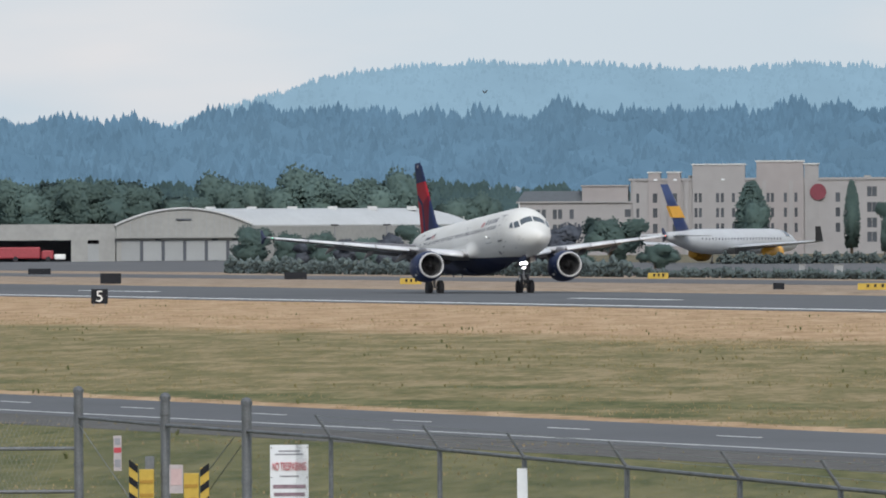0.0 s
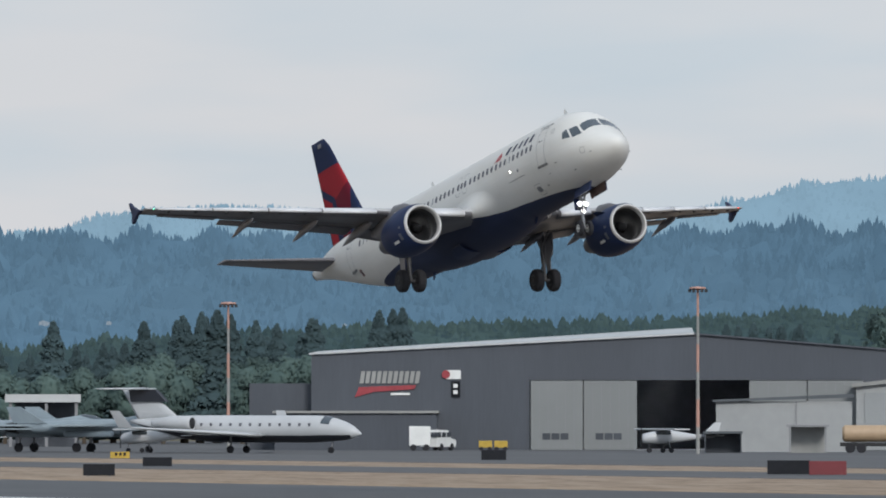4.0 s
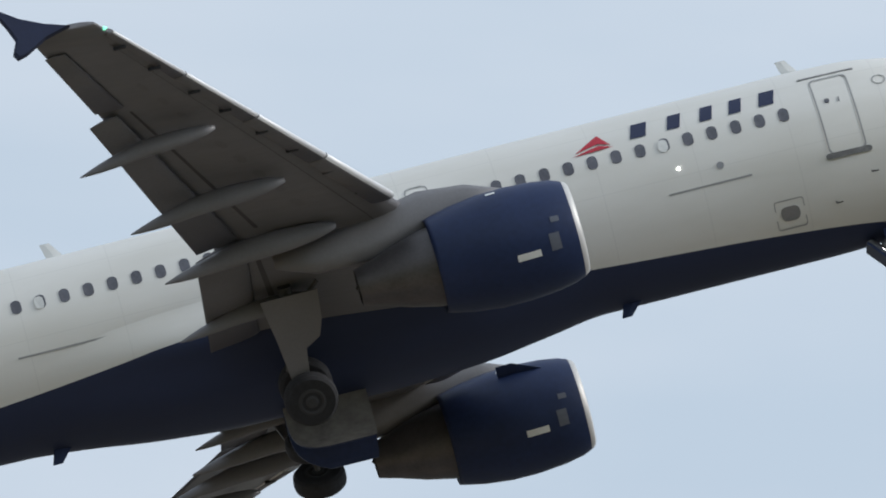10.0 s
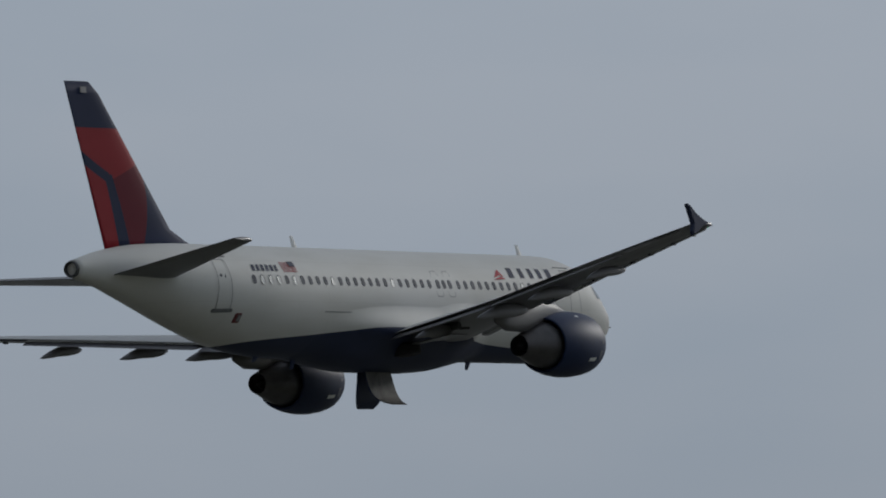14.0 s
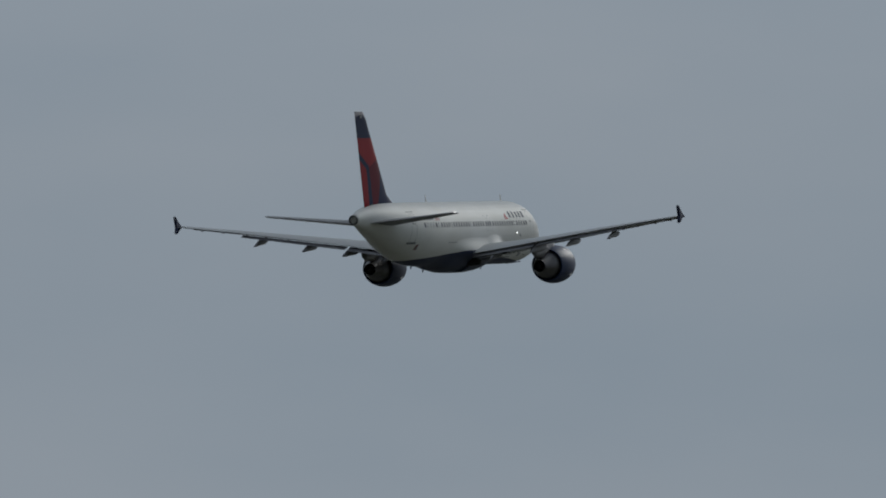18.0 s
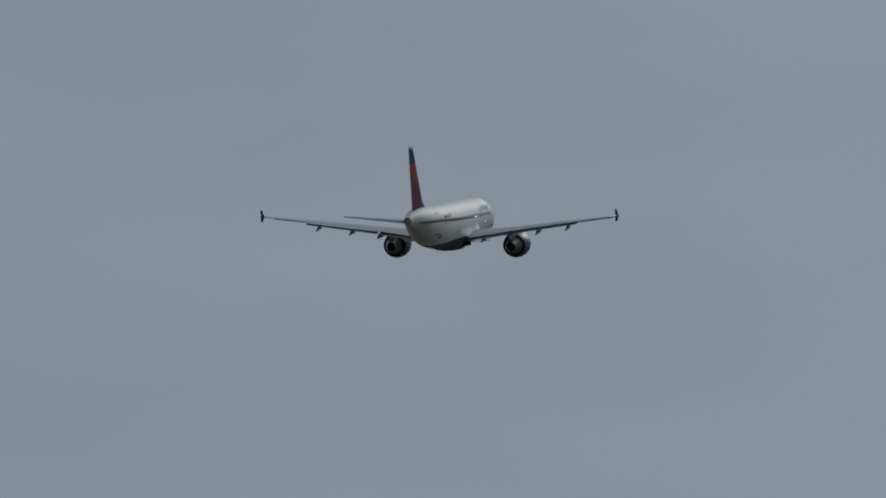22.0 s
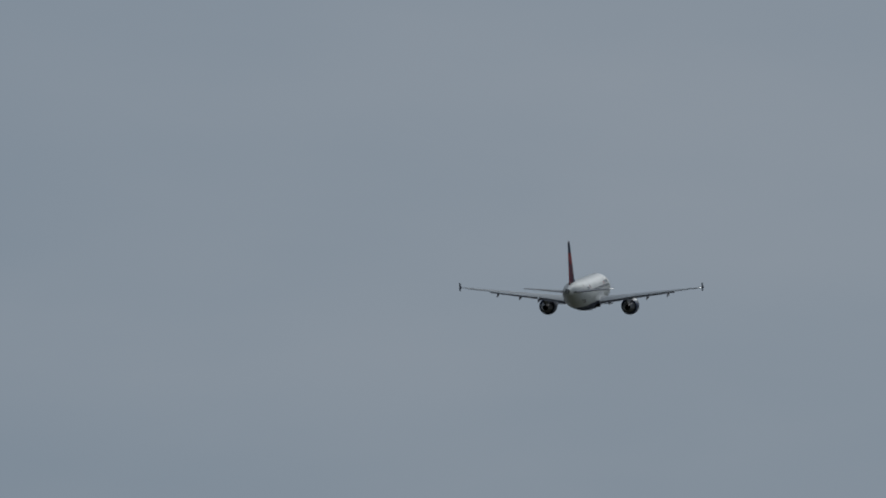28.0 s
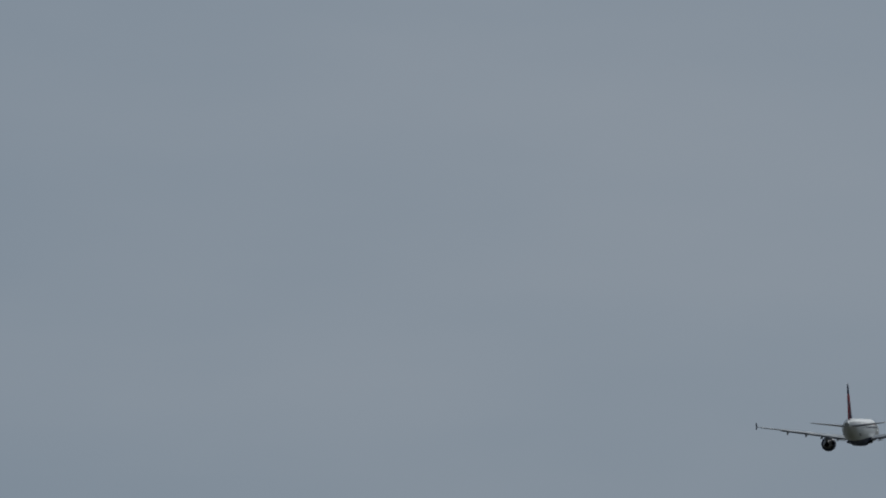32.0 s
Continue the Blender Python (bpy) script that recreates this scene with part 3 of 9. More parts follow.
def grass_material():
    m, n, l = nodes_of("dry_grass")
    b = n["Principled BSDF"]
    b.inputs["Roughness"].default_value = 0.95
    b.inputs["Specular IOR Level"].default_value = 0.1
    co, sep = n.new("ShaderNodeTexCoord"), n.new("ShaderNodeSeparateXYZ")
    l.new(co.outputs["Object"], sep.inputs["Vector"])

    def noise_at(scale, stretch, detail=5):
        mp, t = n.new("ShaderNodeMapping"), n.new("ShaderNodeTexNoise")
        mp.vector_type = "TEXTURE"
        mp.inputs["Rotation"].default_value = (0, 0, MOWN)
        mp.inputs["Scale"].default_value = (1 / stretch[0], 1 / stretch[1], 1)
        t.inputs["Scale"].default_value, t.inputs["Detail"].default_value = scale, detail
        l.new(co.outputs["Object"], mp.inputs["Vector"])
        l.new(mp.outputs["Vector"], t.inputs["Vector"])
        return t.outputs["Fac"]

    def calc(op, a, b2):
        q = n.new("ShaderNodeMath")
        q.operation = op
        for i, v in enumerate((a, b2)):
            if isinstance(v, (int, float)):
                q.inputs[i].default_value = v
            else:
                l.new(v, q.inputs[i])
        return q.outputs[0]

    # patches: mown green grass near the road, dry straw beside the runway
    wob = calc("MULTIPLY", calc("SUBTRACT", noise_at(0.07, (1, 1, 1)), 0.5), 26.0)
    skew = calc("MULTIPLY", calc("ADD", sep.outputs["X"], 470.0), -0.05)
    line = calc("ADD", calc("ADD", sep.outputs["Y"], wob), skew)
    dry = n.new("ShaderNodeMapRange")
    dry.inputs["From Min"].default_value, dry.inputs["From Max"].default_value = 128, 141
    l.new(line, dry.inputs["Value"])
    far_side = n.new("ShaderNodeMapRange")
    far_side.inputs["From Min"].default_value, far_side.inputs["From Max"].default_value = 360, 330
    l.new(sep.outputs["Y"], far_side.inputs["Value"])
    dry_band = calc("MULTIPLY", dry.outputs["Result"], far_side.outputs["Result"])
    patch, tuft = noise_at(0.42, (0.2, 1.0, 1), 5), noise_at(1.9, (0.16, 1.2, 1), 6)
    mixv = calc("ADD", calc("MULTIPLY", patch, 0.6), calc("MULTIPLY", tuft, 0.4))
    green, straw = n.new("ShaderNodeValToRGB"), n.new("ShaderNodeValToRGB")
    for r, cols in ((green, ((0.37, (0.138, 0.128, 0.055)), (0.48, (0.201, 0.17, 0.083)), (0.6, (0.308, 0.24, 0.134)))), (straw, ((0.36, (0.31, 0.203, 0.112)), (0.5, (0.435, 0.292, 0.172)), (0.62, (0.51, 0.365, 0.23))))):
        r.color_ramp.elements.new(0.5)
        for e, (p, c) in zip(r.color_ramp.elements, cols):
            e.position, e.color = p, (*c, 1)
        l.new(mixv, r.inputs["Fac"])
    x = n.new("ShaderNodeMix")
    x.data_type = "RGBA"
    l.new(dry_band, x.inputs["Factor"])
    l.new(green.outputs["Color"], x.inputs["A"])
    l.new(straw.outputs["Color"], x.inputs["B"])
    # straw verge along the far side of the road, and greener grass by the fence and in strips beside the verge
    roadline = calc("ADD", sep.outputs["Y"], calc("MULTIPLY", calc("ADD", sep.outputs["X"], 255.0), -0.06))
    frayed = calc("ADD", roadline, calc("MULTIPLY", calc("SUBTRACT", noise_at(0.6, (1, 1, 1), 6), 0.5), 4.5))
    verge = n.new("ShaderNodeMapRange")
    verge.inputs["From Min"].default_value, verge.inputs["From Max"].default_value = 78.9, 78.3
    l.new(frayed, verge.inputs["Value"])
    beyond = calc("GREATER_THAN", roadline, 75.0)
    xv = n.new("ShaderNodeMix")
    xv.data_type = "RGBA"
    l.new(calc("MULTIPLY", verge.outputs["Result"], beyond), xv.inputs["Factor"])
    l.new(x.outputs["Result"], xv.inputs["A"])
    l.new(straw.outputs["Color"], xv.inputs["B"])
    near_green = n.new("ShaderNodeMapRange")
    near_green.inputs["From Min"].default_value, near_green.inputs["From Max"].default_value = 66.0, 63.0
    l.new(roadline, near_green.inputs["Value"])
    strip_w = n.new("ShaderNodeMapRange")
    strip_w.inputs["From Min"].default_value, strip_w.inputs["From Max"].default_value = 91.0, 86.0
    l.new(calc("ADD", roadline, calc("MULTIPLY", calc("SUBTRACT", noise_at(0.045, (1, 1, 1), 3), 0.42), 60.0)), strip_w.inputs["Value"])
    strip_g = calc("MULTIPLY", calc("MULTIPLY", strip_w.outputs["Result"], beyond), calc("SUBTRACT", 1.0, verge.outputs["Result"]))
    greener = calc("MULTIPLY", calc("MAXIMUM", near_green.outputs["Result"], strip_g), 0.82)
    fresh = n.new("ShaderNodeValToRGB")
    fresh.color_ramp.elements[0].color, fresh.color_ramp.elements[1].color = (0.07, 0.086, 0.033, 1), (0.162, 0.156, 0.07, 1)
    fresh.color_ramp.elements[0].position, fresh.color_ramp.elements[1].position = 0.38, 0.6
    l.new(mixv, fresh.inputs["Fac"])
    xg = n.new("ShaderNodeMix")
    xg.data_type = "RGBA"
    l.new(greener, xg.inputs["Factor"])
    l.new(xv.outputs["Result"], xg.inputs["A"])
    l.new(fresh.outputs["Color"], xg.inputs["B"])
    x = xg
    # unseen duller, greener grass further along, added to cut bounce light on the airliner
    bounce_cut = n.new("ShaderNodeMapRange")
    bounce_cut.inputs["From Min"].default_value, bounce_cut.inputs["From Max"].default_value = -60, 120
    l.new(calc("ADD", sep.outputs["X"], wob), bounce_cut.inputs["Value"])
    green2 = n.new("ShaderNodeValToRGB")
    green2.color_ramp.elements[0].color, green2.color_ramp.elements[1].color = (0.085, 0.09, 0.06, 1), (0.15, 0.145, 0.1, 1)
    l.new(patch, green2.inputs["Fac"])
    y2 = n.new("ShaderNodeMix")
    y2.data_type = "RGBA"
    l.new(bounce_cut.outputs["Result"], y2.inputs["Factor"])
    l.new(x.outputs["Result"], y2.inputs["A"])
    l.new(green2.outputs["Color"], y2.inputs["B"])
    # straw beyond the runway, lower in saturation and value
    faded, muted = n.new("ShaderNodeMapRange"), n.new("ShaderNodeHueSaturation")
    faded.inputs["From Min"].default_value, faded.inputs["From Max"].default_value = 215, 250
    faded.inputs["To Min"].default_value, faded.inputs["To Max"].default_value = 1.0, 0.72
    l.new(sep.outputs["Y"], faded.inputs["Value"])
    l.new(faded.outputs["Result"], muted.inputs["Saturation"])
    l.new(faded.outputs["Result"], muted.inputs["Value"])
    l.new(y2.outputs["Result"], muted.inputs["Color"])
    l.new(muted.outputs["Color"], b.inputs["Base Color"])
    bu = n.new("ShaderNodeBump")
    bu.inputs["Strength"].default_value, bu.inputs["Distance"].default_value = 0.7, 0.25
    l.new(tuft, bu.inputs["Height"])
    l.new(bu.outputs["Normal"], b.inputs["Normal"])
    return m


GRASS = grass_material()
ASPHALT = paint("runway_asphalt", (0.085, 0.088, 0.092), 0.85, vary=0.16, scale=0.05, fine=1.3, bump=0.15, stretch=(0.25, 1, 1))
ROAD = paint("road_asphalt", (0.09, 0.093, 0.098), 0.85, vary=0.14, scale=0.15, fine=3.0, bump=0.15, stretch=(0.4, 1, 1))
TAXI = paint("taxiway_asphalt", (0.092, 0.092, 0.094), 0.85, vary=0.14, scale=0.05, fine=1.0, stretch=(0.3, 1, 1))
LINE_WORN = paint("faded_road_marking", (0.5, 0.5, 0.49), 0.75, vary=0.25, scale=1.5)
LINE_WHITE = paint("worn_white_marking", (0.78, 0.78, 0.76), 0.7, vary=0.2, scale=1.2)

bm = bmesh.new()
bmesh.ops.create_grid(bm, x_segments=60, y_segments=60, size=4900)
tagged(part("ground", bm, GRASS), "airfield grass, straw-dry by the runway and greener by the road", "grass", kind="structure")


def strip(name, label, x0, x1, y0, y1, z, material, slope=0.0, at=-600.0, kind="structure", category="pavement", parent=None):
    """A thin slab along the runway's line, between the distances y0 and y1; slope turns it slightly about x = at."""
    bm = bmesh.new()
    n = max(2, int((x1 - x0) / 60))
    rows = []
    for i in range(n + 1):
        x = mixed(x0, x1, i / n)
        d = (x - at) * slope
        rows.append([bm.verts.new(p) for p in ((x, y0 + d, z), (x, y1 + d, z), (x, y1 + d + 0.05, -0.05), (x, y0 + d - 0.05, -0.05))])
    for a, b in zip(rows, rows[1:]):
        for i in range(4):
            bm.faces.new((a[i], b[i], b[(i + 1) % 4], a[(i + 1) % 4]))
    bm.faces.new(rows[0]), bm.faces.new(rows[-1][::-1])
    bmesh.ops.recalc_face_normals(bm, faces=bm.faces[:])
    ob = part(name, bm, material, parent)
    return ob if parent else tagged(ob, label, category, kind=kind)


RUN_SLOPE, ROAD_SLOPE = 0.012, 0.06
runway = strip("runway", "dark asphalt runway with white edge lines and centre dashes", -2400, 2300, 188, 237, 0.03, ASPHALT, RUN_SLOPE)
strip("edge_line", "", -2400, 2300, 191.7, 193.0, 0.045, LINE_WHITE, RUN_SLOPE, parent=runway)
for k in range(-6, 10):
    x = -613 + 159.0 * k - 13.5
    strip("centre_dash", "", x, x + 27.0, 211.6, 212.6, 0.045, LINE_WHITE, RUN_SLOPE, parent=runway)
strip("taxiway", "grey asphalt taxiway beside the runway", -2400, 2300, 283, 306, 0.03, TAXI, RUN_SLOPE)
strip("apron", "worn grey apron in front of the hangars", -2400, 400, 330, 470, 0.03, TAXI, RUN_SLOPE)
road = strip("road", "narrow grey perimeter road with white dashes and edge line", -700, 300, 66.3, 76.0, 0.02, ROAD, ROAD_SLOPE, at=-255)
strip("edge_line", "", -700, 300, 67.6, 67.74, 0.032, LINE_WORN, ROAD_SLOPE, at=-255, parent=road)
strip("road_shoulder", "dark gravel shoulder along the perimeter road", -700, 300, 61.9, 66.24, 0.012, paint("dark_gravel", (0.085, 0.08, 0.072), 0.95, vary=0.4, scale=0.9, fine=7.0, bump=0.4), ROAD_SLOPE, at=-255)
for k in range(-14, 14):
    x = -255.4 + 12.9 * k
    strip("lane_dash", "", x, x + 3.0, 71.77, 71.88, 0.032, LINE_WORN, ROAD_SLOPE, at=-255, parent=road)


# ---- far hills and woods: a backdrop with blue haze put in as glow ----
def ridge(name, label, far, knots, tree, material, count, low=-20.0, seed=1, depth=160.0, cols=700, rows=40, rough=1.0, wide=(0.3, 0.5)):
    """A wooded ridge round the view: a rough canopy on the slope and uneven tree tops along the crest."""
    rng = random.Random(seed)
    crest = curve_of(sorted(knots))
    a0, a1 = min(k[0] for k in knots), max(k[0] for k in knots)
    verts, faces = [], []
    for i in range(cols + 1):
        a = mixed(a0, a1, i / cols)
        top = crest(a) - tree * 0.5
        for j in range(rows + 1):
            t = j / rows
            lump = noise.noise((a * 9, t * 14, seed)) * tree * 0.8 * rough
            p = bearing(a + rng.uniform(-0.3, 0.3) * (a1 - a0) / cols, far - depth * (1 - t) ** 1.1 + rng.uniform(-1, 1) * depth / rows * 0.4, mixed(low, top, t ** 0.8) + (rng.uniform(-0.55, 0.55) * tree * rough + lump) * (1 if j < rows else 0.45))
            verts.append(tuple(p))
    for i in range(cols):
        for j in range(rows):
            k = i * (rows + 1) + j
            faces.append((k, k + rows + 1, k + rows + 2, k + 1))
    for q in range(count):
        a = rng.uniform(a0, a1) if q % 6 == 0 else rng.uniform(151.5, 169.5)
        t = 1 - rng.random() ** (4 if q % 2 else 1.3) * 0.97
        grove = 0.65 + 0.7 * max(0, noise.noise((a * 5, 3.1, seed)) + 0.35)
        base = bearing(a, far - depth * (1 - t) ** 1.1 - 1, mixed(low, crest(a) - tree * 0.6, t ** 0.8) - tree * 0.2)
        h = tree * rng.uniform(0.7, 1.3) * grove * (1.15 if rng.random() < 0.2 else 1)
        w = h * rng.uniform(*wide)
        n = 6
        for s in range(3):
            z0, z1 = base.z + h * (0.05 + 0.26 * s), base.z + h * min(1.0, 0.55 + 0.25 * s)
            r = w * (1 - 0.25 * s)
            k = len(verts)
            off = rng.random() * 6
            for m in range(n):
                an = off + 2 * math.pi * m / n
                rr = r * rng.uniform(0.65, 1.2)
                verts.append((base.x + rr * math.cos(an), base.y + rr * math.sin(an), z0 + rng.uniform(-0.1, 0.1) * h))
            verts.append((base.x + rng.uniform(-0.2, 0.2) * r, base.y, z1))
            faces += [(k + m, k + (m + 1) % n, k + n) for m in range(n)]
    return tagged(part(name, (verts, [], faces), material, smooth=False), label, "hills", kind="stuff")


FAR_CREST = [(120, 60), (140, 88), (150, 84), (153.1, 81), (153.4, 86), (154.1, 97), (154.8, 98), (155.4, 90), (156.0, 79), (157.3, 77), (157.7, 86.5), (158.3, 86), (158.7, 83), (159.1, 76), (159.8, 76), (160.4, 81), (160.9, 84), (161.3, 81), (161.8, 87.5), (162.2, 86.5), (162.8, 80), (163.1, 73), (163.8, 76.9), (164.2, 74), (164.8, 76.5), (165.5, 77.3), (166.1, 74.5), (166.6, 64.6), (167.2, 52), (168.2, 42), (175, 40)]
NEAR_CREST = [(120, 55), (140, 72), (150, 70), (152.7, 69), (153, 72), (153.5, 71), (154, 73), (154.6, 67), (155.2, 69), (156.3, 65), (157.7, 66), (159, 66), (160, 66), (160.9, 65), (161.6, 62.5), (162.2, 58.5), (163, 53), (163.4, 51), (164.2, 51), (164.6, 49.5), (164.9, 50.8), (165.5, 48.7), (165.9, 50), (166.6, 50.8), (167.2, 45.4), (168, 47.6), (175, 45)]
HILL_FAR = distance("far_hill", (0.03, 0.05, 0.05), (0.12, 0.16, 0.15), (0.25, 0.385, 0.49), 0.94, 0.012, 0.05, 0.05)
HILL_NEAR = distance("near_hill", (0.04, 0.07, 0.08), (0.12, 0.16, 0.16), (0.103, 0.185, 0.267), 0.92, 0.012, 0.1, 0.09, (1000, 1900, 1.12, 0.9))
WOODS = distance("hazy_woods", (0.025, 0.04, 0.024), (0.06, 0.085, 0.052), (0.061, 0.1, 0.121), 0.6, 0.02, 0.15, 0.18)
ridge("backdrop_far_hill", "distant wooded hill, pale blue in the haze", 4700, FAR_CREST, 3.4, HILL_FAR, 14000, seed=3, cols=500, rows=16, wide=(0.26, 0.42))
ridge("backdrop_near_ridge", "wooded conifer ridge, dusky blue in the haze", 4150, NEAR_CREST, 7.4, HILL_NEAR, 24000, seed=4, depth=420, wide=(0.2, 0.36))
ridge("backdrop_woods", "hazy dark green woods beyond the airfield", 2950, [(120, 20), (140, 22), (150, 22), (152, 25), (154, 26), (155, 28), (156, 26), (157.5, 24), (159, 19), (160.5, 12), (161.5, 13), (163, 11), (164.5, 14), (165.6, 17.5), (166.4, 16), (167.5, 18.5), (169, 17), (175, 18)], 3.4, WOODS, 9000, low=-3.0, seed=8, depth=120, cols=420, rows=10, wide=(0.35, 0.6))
# pale houses scattered on the slopes
rng = random.Random(21)
# the house walls carry the same haze as emission
house_wall = distance("hillside_house", (0.3, 0.3, 0.29), (0.42, 0.41, 0.4), (0.2, 0.27, 0.34), 0.7, 0.3)
for k in range(96):
    a = rng.uniform(152.5, 168.5) if k % 3 else rng.gauss(164.9, 0.7)
    t = rng.uniform(0.38, 0.53)
    base = bearing(a, 4150 - 420 * (1 - t) ** 1.1 - 14, mixed(-20, curve_of(NEAR_CREST)(a) - 2, t ** 0.8) + 1.4)
    bm = bmesh.new()
    w, h = rng.uniform(0.5, 1.6), rng.uniform(0.1, 0.45)
    loft(bm, [[Vector((x, y, z)) for x, z in ((-w, -0.9), (w, -0.9), (w, h), (0, h + 0.5), (-w, h))] for y in (-1.5, 1.5)])
    ob = tagged(part("house", bm, house_wall), "small pale house on the wooded hillside", "house", "houses on the hillside")
    ob.matrix_world = pose(*base, 0, 0, a - 90)
# ---- materials of the place ----
BEIGE = paint("beige_render", (0.28, 0.272, 0.272), 0.9, vary=0.08, scale=0.06, fine=0.5)
BEIGE_PALE = paint("pale_beige_render", (0.292, 0.282, 0.283), 0.9, vary=0.07, scale=0.06, fine=0.5)
PINKISH = paint("pinkish_stone", (0.287, 0.266, 0.265), 0.9, vary=0.07, scale=0.06, fine=0.5)
PINK_DARK = paint("rosy_stone", (0.3, 0.259, 0.252), 0.9, vary=0.07, scale=0.06, fine=0.5)
OFFICE_WALL = paint("office_white_wall", (0.27, 0.287, 0.308), 0.8, vary=0.07, scale=0.1, fine=0.6)
OFFICE_TOP = paint("plant_house_white", (0.35, 0.375, 0.388), 0.7, vary=0.07, scale=0.1, fine=0.6)
WINDOW_FAR = paint("far_window_glass", (0.062, 0.069, 0.08), 0.25, vary=0.25, scale=0.1, per_piece=0.25)
WINDOW_TEAL = paint("teal_window_glass", (0.07, 0.115, 0.125), 0.25, vary=0.25, scale=0.1, per_piece=0.25)
ROOF_WHITE = paint("white_sheet_roof", (0.475, 0.484, 0.484), 0.6, vary=0.07, scale=0.1, fine=1.0)
ROOF_DARK = paint("dark_roof", (0.09, 0.1, 0.11), 0.8, vary=0.12)
HANGAR_PALE = paint("pale_hangar_wall", (0.273, 0.273, 0.261), 0.7, vary=0.12, scale=0.12, fine=1.2)
SHED_WHITE = paint("white_shed_wall", (0.32, 0.328, 0.328), 0.65, vary=0.08, scale=0.15, fine=1.0)
SHED_DOOR = paint("pale_grey_shed_door", (0.27, 0.281, 0.284), 0.6, vary=0.08, scale=0.3, per_piece=0.08)
TAN_WALL = paint("tan_panel_wall", (0.297, 0.266, 0.211), 0.85, vary=0.1, scale=0.2, per_piece=0.07)
SLATE_WALL = paint("slate_grey_sheet_wall", (0.061, 0.069, 0.085), 0.6, vary=0.1, scale=0.1, fine=1.5, stretch=(3, 3, 0.3))
SLATE_DARK = paint("hangar_inside", (0.4, 0.42, 0.46), 0.9)
DOOR_GREY = paint("grey_sliding_door", (0.202, 0.211, 0.211), 0.6, vary=0.06, scale=0.2, per_piece=0.05)
RED_PAINT = paint("red_paint", (0.28, 0.035, 0.045), 0.55, vary=0.15, scale=2)
WHITE_PAINT = paint("white_paint", (0.72, 0.72, 0.7), 0.5, vary=0.08, scale=1.0)
YELLOW_PAINT = paint("yellow_paint", (0.46, 0.31, 0.04), 0.55, vary=0.15, scale=2)
BLACK_PAINT = paint("black_board", (0.009, 0.01, 0.014), 0.7, vary=0.2, scale=2, gloss=0.25)
BLACK_METAL = paint("dark_sign_back", (0.012, 0.013, 0.017), 0.7, vary=0.2, scale=2, gloss=0.25)
ORANGE_POLE = paint("pale_red_pole", (0.44, 0.25, 0.2), 0.6, vary=0.15, scale=1)
GALVANISED = paint("galvanised_steel", (0.14, 0.147, 0.155), 0.6, 0.3, vary=0.3, scale=3, fine=30)
JET_WHITE = paint("white_jet_paint", (0.5, 0.51, 0.52), 0.4, vary=0.06, scale=0.5)
JET_NAVY = paint("black_blue_jet_paint", (0.02, 0.022, 0.03), 0.35, vary=0.1)
JET_GREY = paint("pale_grey_fighter_paint", (0.25, 0.3, 0.33), 0.6, vary=0.14, scale=0.5)
TAIL_BLUE = paint("deep_blue_tail", (0.015, 0.035, 0.13), 0.4)
TAIL_YELLOW = paint("amber_yellow_paint", (0.72, 0.36, 0.04), 0.45, vary=0.08)
BARK = paint("bark", (0.09, 0.07, 0.05), 0.95, vary=0.3, scale=3)
TAN_TANK = paint("beige_tank_paint", (0.42, 0.3, 0.19), 0.5, vary=0.1)
SIGN_WHITE = paint("white_sign_sheet", (0.66, 0.68, 0.71), 0.5, vary=0.05, scale=3)
PLATE_WORN = paint("weathered_plate", (0.4, 0.355, 0.365), 0.6, vary=0.12, scale=5)
INK_RED = paint("red_sign_ink", (0.45, 0.05, 0.07), 0.6)
INK_FADED = paint("faded_purple_ink", (0.22, 0.15, 0.18), 0.7, vary=0.3, scale=9)
INK_GREY = paint("grey_sign_ink", (0.25, 0.25, 0.28), 0.6)
MESH_WIRE = paint("wire", (0.2, 0.21, 0.2), 0.6, 0.3)


def leafy(name, dark, light):
    m, n, l = nodes_of(name)
    b = n["Principled BSDF"]
    b.inputs["Roughness"].default_value = 0.85
    b.inputs["Specular IOR Level"].default_value = 0.15
    geo, r = n.new("ShaderNodeNewGeometry"), n.new("ShaderNodeValToRGB")
    r.color_ramp.elements[0].color, r.color_ramp.elements[1].color = (*dark, 1), (*light, 1)
    l.new(geo.outputs["Random Per Island"], r.inputs["Fac"])
    info, hsv, rng = n.new("ShaderNodeObjectInfo"), n.new("ShaderNodeHueSaturation"), n.new("ShaderNodeMapRange")
    rng.inputs["To Min"].default_value, rng.inputs["To Max"].default_value = 0.85, 1.15
    l.new(info.outputs["Random"], rng.inputs["Value"])
    l.new(rng.outputs["Result"], hsv.inputs["Value"])
    l.new(r.outputs["Color"], hsv.inputs["Color"])
    l.new(hsv.outputs["Color"], b.inputs["Base Color"])
    return m


# leaf colours lightened and blued, with distance haze put into them
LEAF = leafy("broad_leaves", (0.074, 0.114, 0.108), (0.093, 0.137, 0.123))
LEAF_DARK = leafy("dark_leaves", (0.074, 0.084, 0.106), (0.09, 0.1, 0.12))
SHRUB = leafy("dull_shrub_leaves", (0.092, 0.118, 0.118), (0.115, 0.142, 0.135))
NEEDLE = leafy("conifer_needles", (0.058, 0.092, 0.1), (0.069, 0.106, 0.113))


